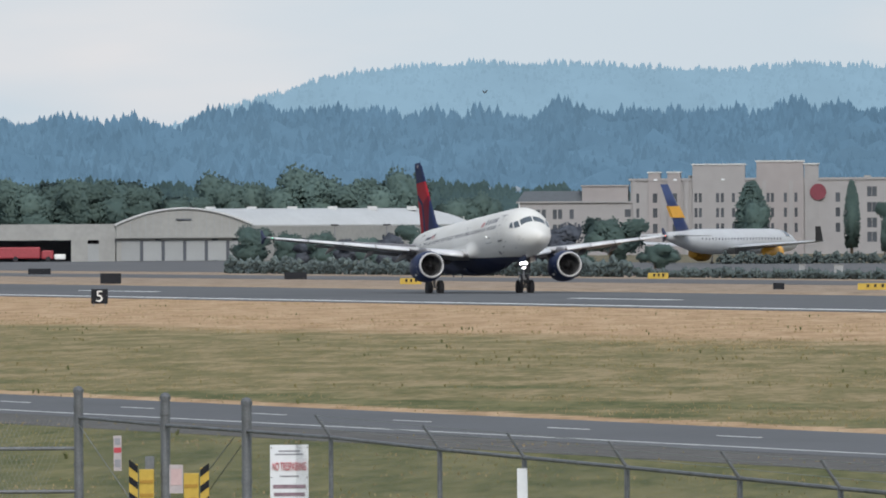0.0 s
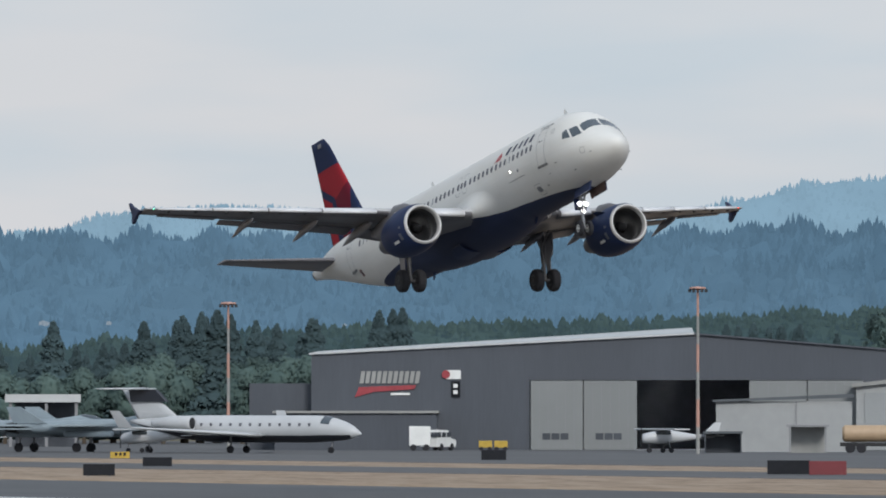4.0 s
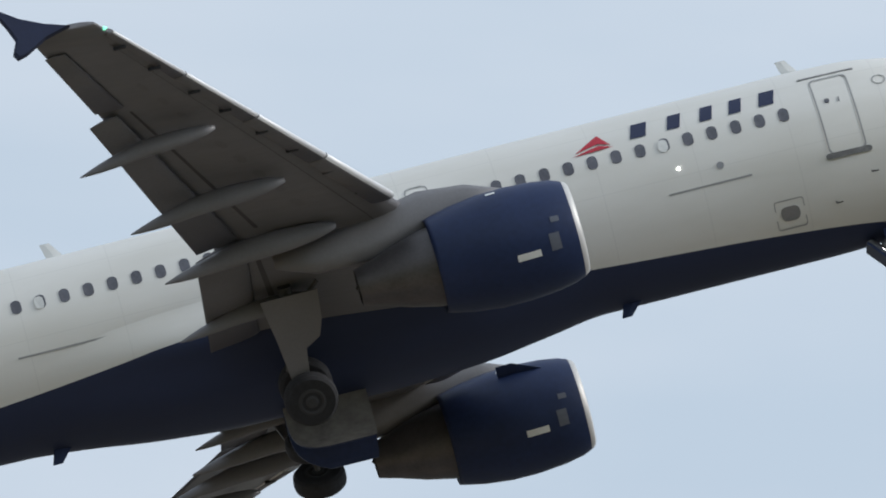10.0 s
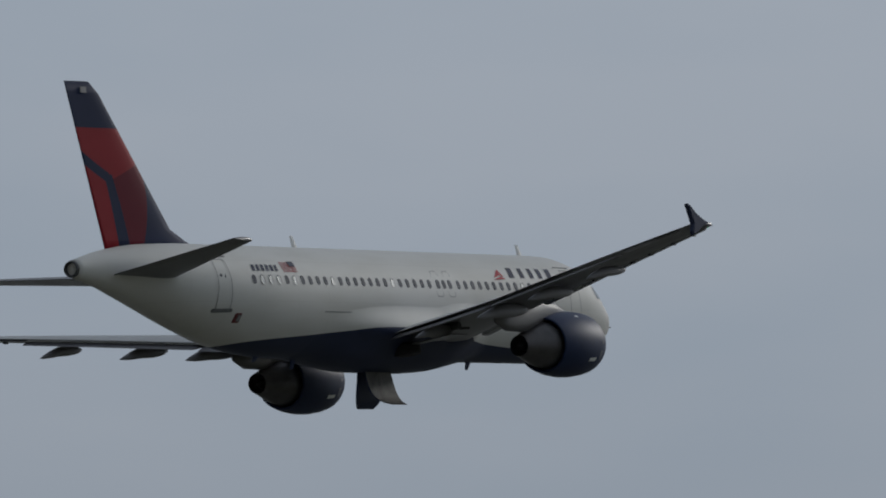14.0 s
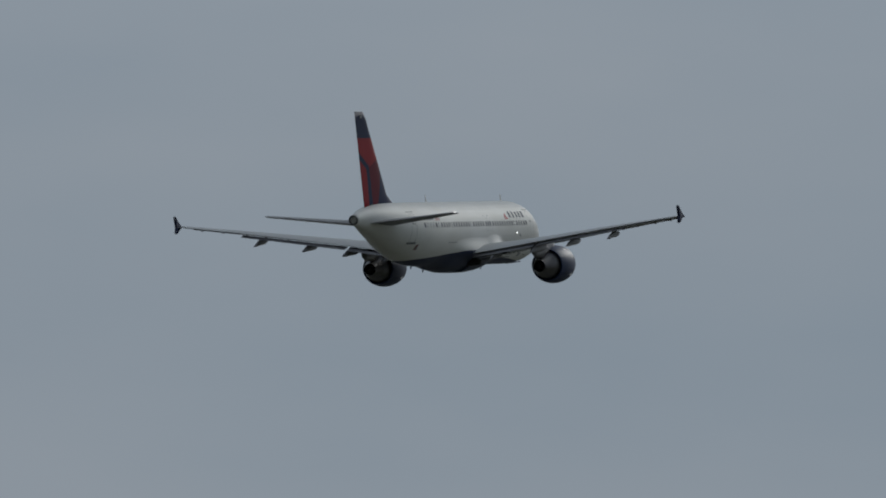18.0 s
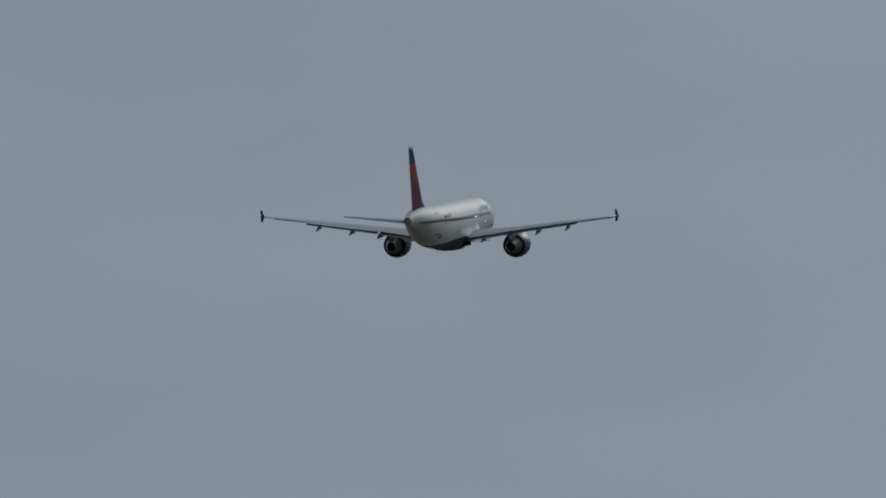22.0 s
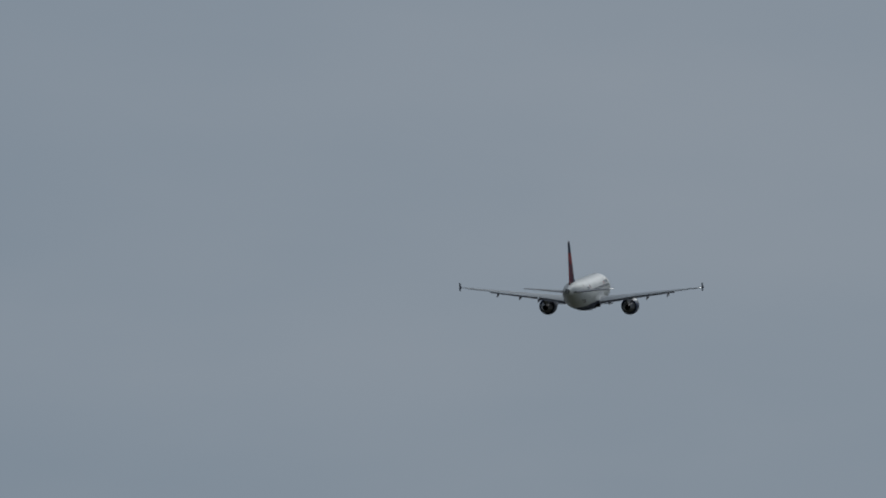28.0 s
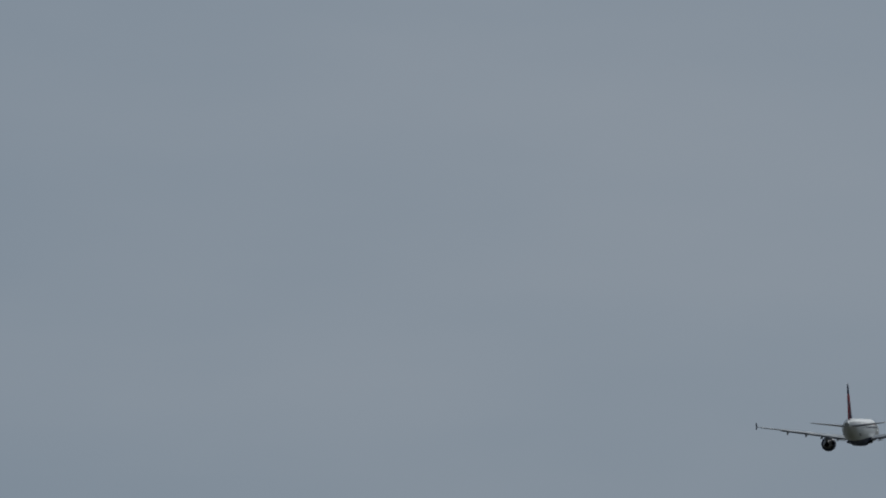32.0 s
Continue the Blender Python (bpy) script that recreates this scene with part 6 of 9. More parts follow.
def headed(heading, far, turn):
    """On the apron there, its nose turned by that many degrees from the viewer's right hand."""
    return pose(*bearing(heading, far, 0.03), 0, 0, heading - 90 + turn)


j, b, ra, li = parked_jet("airliner", "white parked airliner with blue and amber tail and engines", headed(164.24, 1650, 64) @ pose(0, 0, -0.31), 47, 1.9, 3.6, 34, 6.6, False, (2.2, 6.0, 1.9, 1.25, 4.2), JET_WHITE, TAIL_BLUE, 13, 0.5, TAIL_YELLOW, winglet=2.2)
row_of_panes(j, b, ra, li, 1.9, 3.6, -12, 14, 26, 0.4, 0.26, 0.36)
bm = bmesh.new()
loft(bm, [[Vector((x, y, z)) for x, z in ((-19.1, 7.2), (-15.1, 7.2), (-16.9, 8.9), (-20.4, 8.9))] for y in (-0.24, 0.24)])
part("tail_mark", bm, TAIL_YELLOW, j, "amber tail stripe")
# slate bellies of these small jets put the underside shade into the colour
for hd, far, turn, lb in ((161.41, 1040, -112, "small white business jet with high tailplane, parked before a hangar"), (160.75, 1030, -110, "small white business jet with high tailplane, parked on the apron"), (160.02, 1040, -122, "small white business jet parked by the tan shed"), (159.5, 1045, -112, "small white business jet parked beyond the van")):
    parked_jet("business_jet", lb, headed(hd, far, turn), 12.4, 0.7, 1.25, 12.5, 2.0, True, (-2.8, 1.15, 1.6, 0.38, 2.0), JET_WHITE, JET_WHITE, 5.2, 0.3, belly=SLATE_WALL, group="parked business jets")
j, b, ra, li = parked_jet("business_jet", "long white business jet with black belly and fin top", headed(157.965, 985, -33), 24.5, 1.2, 2.15, 26, 2.45, True, (-6.2, 2.1, 2.65, 0.68, 4.0), JET_WHITE, JET_WHITE, 8.6, 0.5, belly=JET_NAVY, winglet=1.5)
row_of_panes(j, b, ra, li, 1.2, 2.15, -5, 7.5, 13, 0.38, 0.24, 0.28)
bm = bmesh.new()
loft(bm, [[Vector((x, y, z)) for x, z in ((-12.1, 4.55), (-8.3, 4.55), (-9.5, 5.65), (-12.3, 5.65))] for y in (-0.24, 0.24)])
part("fin_top", bm, JET_NAVY, j, "black fin top")


def fighter(hd, far, turn):
    j = thing("fighter_jet", "pale grey twin-tailed military jet on the apron", "airplane", headed(hd, far, turn), group="military jets on the apron")
    bm = bmesh.new()
    prof = ((9.6, 0.05, 0.05, 2.0), (8.0, 0.45, 0.42, 2.05), (6.2, 0.6, 0.75, 2.2), (4.2, 0.65, 0.95, 2.4), (2.0, 1.3, 0.8, 2.25), (-2, 1.7, 0.75, 2.2), (-6, 1.55, 0.62, 2.2), (-8.2, 1.1, 0.45, 2.2))
    loft(bm, [[Vector((x, w * math.copysign(abs(math.cos(a)) ** 0.7, math.cos(a)), z + h * math.copysign(abs(math.sin(a)) ** 0.8, math.sin(a)))) for a in (2 * math.pi * k / 18 for k in range(18))] for x, w, h, z in prof])
    part("fuselage", bm, JET_GREY, j, smooth=True)
    bm = bmesh.new()
    loft(bm, [[Vector((x, w * math.cos(a), 2.75 + h * math.sin(a))) for a in (math.pi * k / 10 for k in range(11))] for x, w, h in ((6.6, 0.1, 0.1), (5.6, 0.42, 0.55), (4.4, 0.45, 0.68), (2.4, 0.3, 0.35))], closed=False, caps=False)
    part("canopy", bm, COCKPIT_GLASS, j, "dark glass canopy", smooth=True)
    for s in (-1, 1):
        for nm, pts, t in (("wing", ((2.6, 1.5, 2.45), (-3.8, 1.5, 2.45), (-4.4, 6.4, 2.4), (-2.4, 6.4, 2.4)), 0.16), ("tailplane", ((-6.0, 1.3, 2.1), (-9.0, 1.3, 2.1), (-10.0, 4.2, 2.1), (-8.4, 4.2, 2.1)), 0.12)):
            bm = bmesh.new()
            loft(bm, [[Vector((x, s * y, z + dz)) for x, y, z in pts] for dz in (-t / 2, t / 2)])
            part(nm, bm, JET_GREY, j)
        bm = bmesh.new()
        loft(bm, [[Vector((x, s * (y + dy), z)) for x, y, z in ((-4.6, 1.5, 2.6), (-8.0, 1.5, 2.6), (-8.6, 1.75, 4.1), (-7.2, 1.75, 4.1))] for dy in (-0.08, 0.08)])
        part("fin", bm, JET_GREY, j)
        bm = bmesh.new()
        turned(bm, [(0, 0.55), (-1.2, 0.42), (-1.25, 0.3)], pose(-8.0, s * 0.62, 2.2), 16)
        part("exhaust", bm, DARK_METAL, j, smooth=True)
        bm = bmesh.new()
        turned(bm, [(-0.12, 0.42), (0.12, 0.42)], pose(-1.6, s * 1.4, 0.42, 0, 0, 90), 14)
        part("main_wheel", bm, RUBBER, j)
        bm = bmesh.new()
        tube(bm, (-1.6, s * 1.4, 0.4), (-1.4, s * 1.2, 2.0), 0.09)
        part("main_leg", bm, GREY_METAL, j)
        bm = boxed(-2.6, 2.4, s * 1.9 - 0.3, s * 1.9 + 0.3, 1.35, 1.9, bevel=0.2)
        part("fuel_tank", bm, JET_GREY, j)
    bm = bmesh.new()
    turned(bm, [(-0.1, 0.3), (0.1, 0.3)], pose(5.0, 0, 0.3, 0, 0, 90), 14)
    part("nose_wheel", bm, RUBBER, j)
    bm = bmesh.new()
    tube(bm, (5.0, 0, 0.3), (5.1, 0, 1.8), 0.07)
    part("nose_leg", bm, GREY_METAL, j)


fighter(159.02, 1005, -30), fighter(158.72, 1000, -28)


def light_plane(hd, far, turn):
    j = thing("light_airplane", "small white high-wing propeller plane", "airplane", headed(hd, far, turn))
    bm = bmesh.new()
    loft(bm, [[Vector((x, w * math.cos(a), z + h * math.sin(a))) for a in (2 * math.pi * k / 14 for k in range(14))] for x, w, h, z in ((2.0, 0.2, 0.2, 1.3), (1.8, 0.45, 0.42, 1.3), (0.6, 0.55, 0.6, 1.4), (-0.8, 0.5, 0.58, 1.45), (-3.0, 0.22, 0.25, 1.4), (-5.0, 0.08, 0.12, 1.5))])
    part("fuselage", bm, JET_WHITE, j, smooth=True)
    part("wing", boxed(-0.6, 0.85, -5.4, 5.4, 2.02, 2.16, bevel=0.06), JET_WHITE, j)
    part("tailplane", boxed(-5.2, -4.3, -1.7, 1.7, 1.5, 1.57), JET_WHITE, j)
    bm = bmesh.new()
    loft(bm, [[Vector((x, y, z)) for x, z in ((-3.6, 1.5), (-5.2, 1.5), (-5.5, 2.7), (-4.9, 2.7))] for y in (-0.05, 0.05)])
    part("fin", bm, JET_WHITE, j)
    part("cockpit_window", boxed(-0.6, 0.8, -0.57, 0.57, 1.62, 1.92, bevel=0.08), COCKPIT_GLASS, j)
    part("propeller", boxed(2.02, 2.08, -0.06, 0.06, 0.4, 2.2), DARK_METAL, j)
    for x, y in ((1.3, 0), (-0.4, -1.1), (-0.4, 1.1)):
        bm = bmesh.new()
        turned(bm, [(-0.08, 0.22), (0.08, 0.22)], pose(x, y, 0.22, 0, 0, 90), 12)
        part("wheel", bm, RUBBER, j)
        bm = bmesh.new()
        tube(bm, (x, y, 0.22), (x, y * 0.3, 1.0), 0.04)
        part("leg", bm, GREY_METAL, j)


light_plane(155.8, 985, 200)
light_plane(158.5, 990, 160)


def hedge(name, label, h0, h1, far, height, seed, dense=24, size=(0.15, 0.35), line=None):
    """An uneven row of shrubs across the view, at one distance or along a line beside the runway."""
    rng = random.Random(seed)
    verts, faces = [], []
    n = int(abs(h1 - h0) * far * 0.0175 * dense)
    for i in range(n):
        a = rng.uniform(h0, h1)
        away = line / math.sin(radians(a)) if line else far
        top = height * (0.75 + 0.5 * noise.noise((a * 30, 0.3, seed)) + 0.25 * noise.noise((a * 110, 1.3, seed)))
        clump(verts, faces, bearing(a, away + rng.uniform(-1, 1), top * rng.random() ** 0.7), rng.uniform(*size), rng)
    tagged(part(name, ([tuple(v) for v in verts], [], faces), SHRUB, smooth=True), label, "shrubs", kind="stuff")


hedge("shrub_row", "low dark shrubs along the airfield fence", 162.55, 164.3, 1625, 1.7, 3, 40, (0.25, 0.5))
hedge("shrub_row", "dense dark shrubs along the far side of the taxiway", 164.75, 166.85, 1270, 2.0, 4, 60, (0.3, 0.6), 313)
hedge("shrub_row", "low hazy shrubs along the far side of the taxiway", 163.25, 164.73, 1130, 0.95, 5, 45, (0.25, 0.5), 313)
for hd, w in ((163.86, 0.6), (163.67, 0.9)):
    c = thing("utility_cabinet", "pale utility cabinet standing among the shrubs", "cabinet", facing(hd, 314.8 / math.sin(radians(hd))), group="utility cabinets by the taxiway")
    part("body", boxed(-w / 2, w / 2, 0, 0.6, 0.1, 1.35, bevel=0.03), SHED_WHITE, c)
    part("lid", boxed(-w / 2 - 0.05, w / 2 + 0.05, -0.05, 0.65, 1.35, 1.43), HANGAR_PALE, c)
    part("plinth", boxed(-w / 2 + 0.05, w / 2 - 0.05, 0.05, 0.55, 0, 0.1), HANGAR_PALE, c)
    part("door", boxed(-w / 2 + 0.08, w / 2 - 0.08, -0.02, 0, 0.25, 1.25), SHED_DOOR, c)
for hd in (166.28, 166.01, 165.78, 165.65):
    p = thing("lamp_post", "slim grey lamp post before the arched hangar", "lamp post", facing(hd, 1480), group="lamp posts before the hangar")
    bm = bmesh.new()
    tube(bm, (0, 0, 0), (0, 0, 5.9), 0.11, 0.07, 8)
    part("pole", bm, GREY_METAL, p)
    part("lamp_head", boxed(-0.55, 0.55, -0.15, 0.15, 5.9, 6.1, bevel=0.04), DARK_METAL, p)
s = thing("service_cart", "low grey service cart with amber beacon on the apron", "cart", facing(159.73, 990))
part("body", boxed(-0.9, 0.9, 0, 1.4, 0.3, 0.75, bevel=0.06), GREY_METAL, s)
part("cab", boxed(-0.2, 0.5, 0.1, 1.3, 0.75, 1.2, bevel=0.05), HANGAR_PALE, s)
bm = bmesh.new()
turned(bm, [(0, 0.1), (0.12, 0.1), (0.18, 0.02)], pose(0.1, 0.7, 1.2, 0, -90, 0), 12)
part("beacon", bm, glow("amber_beacon", (1, 0.4, 0.05), 12), s, "glowing amber beacon")
for x in (-0.6, 0.6):
    bm = bmesh.new()
    turned(bm, [(-0.1, 0.28), (0.1, 0.28)], pose(x, 0.05, 0.28, 0, 0, 90), 12)
    part("wheel", bm, RUBBER, s)


# ---- vehicles and yard things ----
def van(hd, far, label, turn=0.0, long=4.6):
    v = thing("van", label, "van", headed(hd, far, turn))
    ring = [(-long / 2, 0.35), (long / 2 - 0.2, 0.35), (long / 2, 0.7), (long / 2 - 0.15, 1.0), (long / 2 - 1.0, 1.15), (long / 2 - 1.7, 1.9), (-long / 2 + 0.1, 1.95), (-long / 2, 1.5)]
    bm = bmesh.new()
    loft(bm, [[Vector((x * kx, y, z)) for x, z in ring] for y, kx in ((-0.92, 0.99), (-0.8, 1), (0.8, 1), (0.92, 0.99))])
    body = part("body", bm, WHITE_PAINT, v)
    for x in (-1.6, -0.6, 0.35):
        part("window", boxed(x - 0.4, x + 0.4, -0.95, 0.95, 1.25, 1.7), WINDOW_FAR, body)
    for x in (-long / 2 + 0.85, long / 2 - 0.9):
        for y in (-0.82, 0.82):
            bm = bmesh.new()
            turned(bm, [(-0.12, 0.34), (0.12, 0.34)], pose(x, y, 0.34, 0, 0, 90), 16)
            part("wheel", bm, RUBBER, v)
    return v


van(159.43, 985, "white van parked near the military jets", 238, 3.5)
van(166.37, 1405, "white van parked behind the shrubs", 4, 3.6)
van(156.965, 1029, "white service van parked behind a cargo trailer", 62, 3.8)
c = thing("cargo_trailer", "white boxy cargo trailer beside the slate hangar", "trailer", facing(157.06, 1024))
part("body", boxed(-1.0, 1.0, 0, 2.0, 0.5, 2.3, bevel=0.06), WHITE_PAINT, c)
for x in (-0.6, 0.6):
    bm = bmesh.new()
    turned(bm, [(-0.1, 0.3), (0.1, 0.3)], pose(x, 0.05, 0.33, 0, 0, 90), 14)
    part("wheel", bm, RUBBER, c)
for hd in (156.72, 156.64):
    c = thing("ground_cart", "yellow ground power cart beside the hangar", "cart", facing(hd, 1026), group="yellow ground carts")
    part("body", boxed(-0.62, 0.62, 0, 1.4, 0.3, 0.95, bevel=0.05), YELLOW_PAINT, c)
    for x in (-0.4, 0.4):
        bm = bmesh.new()
        turned(bm, [(-0.08, 0.2), (0.08, 0.2)], pose(x, 0.05, 0.2, 0, 0, 90), 12)
        part("wheel", bm, RUBBER, c)
t = thing("tank_truck", "beige fuel tank truck parked by a small shelter", "truck", facing(154.72, 985))
bm = bmesh.new()
turned(bm, [(-2.6, 0.5), (-2.4, 0.75), (2.4, 0.75), (2.6, 0.5)], pose(0, 1, 1.75), 24)
part("tank", bm, TAN_TANK, t, "beige tank", smooth=False)
part("chassis", boxed(-2.8, 3.0, 0.4, 1.6, 0.6, 0.95), DARK_METAL, t)
part("cab", boxed(2.7, 4.2, 0.1, 1.9, 0.6, 2.1, bevel=0.15), WHITE_PAINT, t)
for x in (-1.9, -0.9, 3.3):
    bm = bmesh.new()
    turned(bm, [(-0.15, 0.45), (0.15, 0.45)], pose(x, 0.3, 0.45, 0, 0, 90), 16)
    part("wheel", bm, RUBBER, t)
s = thing("shelter", "small open shelter with flat roof on posts", "shelter", facing(155.05, 982))
part("roof", boxed(-1.9, 1.9, 0, 3, 2.35, 2.55), GREY_METAL, s)
part("back_wall", boxed(-1.5, 1.5, 2.6, 2.75, 0.03, 2.35), HANGAR_PALE, s)
for x in (-1.6, 1.6):
    part("post", boxed(x - 0.06, x + 0.06, 0.2, 0.32, 0.03, 2.35), GREY_METAL, s)
s = thing("shelter", "dark lean-to shelter beside the small plane", "shelter", facing(155.48, 984))
part("roof", boxed(-1.9, 1.6, 0, 3, 1.75, 1.95), ROOF_DARK, s)
part("back_wall", boxed(-1.8, 1.5, 2.6, 2.75, 0.03, 1.75), SLATE_WALL, s)
part("side_wall", boxed(-1.8, -1.7, 0.1, 2.6, 0.03, 1.75), SLATE_WALL, s)
part("side_wall", boxed(1.4, 1.5, 0.1, 2.6, 0.03, 1.75), SLATE_WALL, s)


PALE_FAR = paint("weathered_pale_paint", (0.3, 0.36, 0.4), 0.7, vary=0.08)


# ---- lamp masts ----
def mast(hd, far, height, label, bands=True):
    p = thing("lamp_mast", label, "lamp mast", facing(hd, far), group="apron lamp masts")
    n = 6
    for i in range(n):
        bm = bmesh.new()
        tube(bm, (0, 0, height * i / n), (0, 0, height * (i + 1) / n), 0.17 - 0.012 * i, 0.17 - 0.012 * (i + 1), 12)
        part("mast_section", bm, (ORANGE_POLE if i % 2 else HANGAR_PALE) if bands else GREY_METAL, p)
    bm = bmesh.new()
    turned(bm, [(0, 0.5), (0.12, 0.75), (0.25, 0.7), (0.3, 0.2)], pose(0, 0, height - 0.1, 0, -90, 0), 18)
    part("lamp_ring", bm, ORANGE_POLE if bands else GREY_METAL, p)
    for i in range(6):
        a = 2 * math.pi * i / 6
        part("lamp_head", boxed(-0.13, 0.13, -0.1, 0.1, -0.16, 0.12), DARK_METAL, p).location = (0.72 * math.cos(a), 0.72 * math.sin(a), height - 0.15)


mast(158.053, 1020, 13.6, "tall lamp mast banded pale red and white")
mast(155.619, 960, 14.4, "tall lamp mast banded pale red and white")
mast(153.059, 1080, 15.2, "tall lamp mast banded pale red and white")
mast(162.55, 1270, 9.6, "grey lamp mast behind the low white hangars", False)
mast(160.31, 1300, 11.5, "grey floodlight mast behind the sheds", False)
w = thing("water_tower", "pale round water tower on the wooded ridge", "water tower", facing(160.051, 4040))
bm = bmesh.new()
turned(bm, [(-1.2, 0.6), (-0.6, 2.2), (0.6, 2.6), (1.6, 2.2), (2.2, 0.3)], pose(0, 0, 57.5, 0, -90, 0), 24)
part("tank", bm, PALE_FAR, w, "pale tank", smooth=True)
for x, y in ((-1.6, -1.6), (1.6, -1.6), (-1.6, 1.6), (1.6, 1.6)):
    bm = bmesh.new()
    tube(bm, (x * 1.05, y * 1.05, 50), (x, y, 57), 0.17)
    part("leg", bm, PALE_FAR, w)


# ---- signs on the airfield ----
def text_part(word, size, m, material, parent, name="numeral"):
    """Real characters of the built-in font, as a thin mesh."""
    cu = bpy.data.curves.new(name, "FONT")
    cu.body, cu.size, cu.align_x, cu.align_y, cu.extrude = word, size, "CENTER", "CENTER", 0.012
    tmp = bpy.data.objects.new(name, cu)
    scene.collection.objects.link(tmp)
    me = bpy.data.meshes.new_from_object(tmp.evaluated_get(bpy.context.evaluated_depsgraph_get()))
    bpy.data.objects.remove(tmp)
    me.name = name
    me.materials.clear()
    me.materials.append(material)
    ob = new(name, me)
    ob.parent = parent
    ob.matrix_local = m
    return ob


def distance_board(hd, far, number):
    d = thing("distance_board", "black runway distance board with white number " + number, "sign", facing(hd, far), group="runway distance boards")
    part("board", boxed(-0.58, 0.58, 0, 0.18, 0.12, 1.14, bevel=0.02), BLACK_PAINT, d)
    text_part(number, 1.12, pose(0, -0.02, 0.6, 90, 0, 0), WHITE_PAINT, d)
    for x in (-0.4, 0.4):
        part("leg", boxed(x - 0.04, x + 0.04, 0.05, 0.12, 0, 0.14), GREY_METAL, d)


distance_board(167.502, 768, "5"), distance_board(159.760, 490, "6")


def taxi_sign(hd, far, width, height, yellow, label):
    s = thing("taxiway_sign", label, "sign", facing(hd, far), group="taxiway signs")
    if not yellow:
        height *= 1.3
    part("board", boxed(-width / 2, width / 2, 0, 0.25, 0.08, 0.08 + height, bevel=0.02), YELLOW_PAINT if yellow else BLACK_METAL, s)
    for x in (-width * 0.35, width * 0.35):
        part("leg", boxed(x - 0.04, x + 0.04, 0.08, 0.16, 0, 0.16), GREY_METAL, s)
    if yellow:
        for i in range(3):
            x = width * (-0.2 + 0.22 * i)
            part("marking", boxed(x - 0.1, x + 0.1, -0.02, 0.01, 0.3, height), BLACK_PAINT, s)
    return s


taxi_sign(167.812, 1356, 2.77, 0.54, False, 'dark back of a low taxiway sign board')
taxi_sign(167.443, 1086, 2.05, 0.79, False, 'dark back of a low taxiway sign board')
taxi_sign(166.485, 1165, 2.38, 0.56, False, 'dark back of a low taxiway sign board')
taxi_sign(165.888, 1037, 2.02, 0.59, True, 'yellow taxiway sign with dark marking')
taxi_sign(164.605, 1127, 2.08, 0.60, True, 'yellow taxiway sign with dark marking')
taxi_sign(163.981, 912, 0.93, 0.41, False, 'dark back of a low taxiway sign board')
taxi_sign(162.735, 991, 1.82, 0.56, False, 'dark back of a low taxiway sign board')
taxi_sign(162.331, 1020, 3.44, 0.48, False, 'long dark back of a taxiway sign board')
taxi_sign(163.484, 895, 2.75, 0.54, True, 'yellow taxiway sign with dark markings')
taxi_sign(161.111, 945, 1.64, 0.43, False, 'dark back of a low taxiway sign board')
taxi_sign(160.083, 939, 1.73, 0.52, True, 'yellow taxiway sign with dark marking')
taxi_sign(158.723, 692, 1.98, 0.56, False, 'dark back of a low taxiway sign board')
taxi_sign(158.421, 787, 2.09, 0.49, False, 'dark back of a low taxiway sign board')
taxi_sign(160.073, 937, 1.63, 0.57, True, 'yellow taxiway sign with dark marking')
taxi_sign(158.614, 889, 1.55, 0.53, True, 'yellow taxiway sign with dark marking')
taxi_sign(156.677, 865, 1.95, 0.60, False, 'dark back of a low taxiway sign board')
taxi_sign(155.148, 702, 2.73, 0.68, False, 'long dark back of a taxiway sign board')
red_board = taxi_sign(154.946, 697, 2.35, 0.67, False, 'dark red mandatory sign board with pale bars')
red_board.children[0].data.materials[0] = paint('dark_red_board', (0.16, 0.025, 0.03), 0.6)


def odd_machine():
    s = thing("marker_stand", "pale green marker board with tilted grey mast and arm", "marker", facing(162.44, 447))
    part("board", boxed(-0.42, 0.42, 0, 0.3, 0.12, 0.5, bevel=0.02), paint("pale_green_board", (0.42, 0.45, 0.24), 0.6), s)
    part("plate", boxed(-0.44, 0.44, -0.02, 0.32, 0.5, 0.54), paint("pale_board_top", (0.5, 0.52, 0.34), 0.6), s)
    text_part("4", 0.32, pose(0.06, -0.012, 0.31, 90, 0, 0), BLACK_PAINT, s)
    for x in (-0.36, 0.36):
        part("leg", boxed(x - 0.03, x + 0.03, 0.1, 0.16, 0, 0.14), GREY_METAL, s)
    bm = bmesh.new()
    tube(bm, (-0.1, 0.15, 0.54), (0.02, 0.15, 0.95), 0.1, 0.14, 12)
    tube(bm, (0.0, 0.15, 0.92), (0.24, 0.15, 1.3), 0.05, 0.06, 10)
    part("mast", bm, paint("blue_grey_metal", (0.2, 0.24, 0.3), 0.5, 0.3), s)
    bm = bmesh.new()
    tube(bm, (0.42, 0.15, 0.5), (0.7, 0.15, 0.22), 0.05, 0.06, 8)
    part("arm", bm, DARK_METAL, s)


odd_machine()
# ---- measures of the airliner, in metres ----
WINDOW_S, WINDOW_Z, WINDOWS = 5.84, 0.59, 42
DOOR1_S, DOOR4_S = 4.69, 29.5
MARK_S, MARK_Z, LETTER_Z = 9.98, 0.98, 1.14
LETTERS = ((1.04, 0.46), (1.83, 0.38), (2.55, 0.36), (3.2, 0.36), (3.9, 0.44))
FLAG_S, HOLD_S, HOLD2_S, ANT2_S = 25.11, 7.57, 22.1, 21.7
SPOT_S, SPOT_Z, PLATE_S = 8.35, -0.05, (7.46, 6.37)
FIN_LE, FIN_TE, FIN_Z, HS_LE, HS_Z = -34.6, -36.5, 7.85, -34.85, 1.3
ENGINE_S, ENGINE_Z, WING_ROOT_S = 11.08, -2.1, 12.5
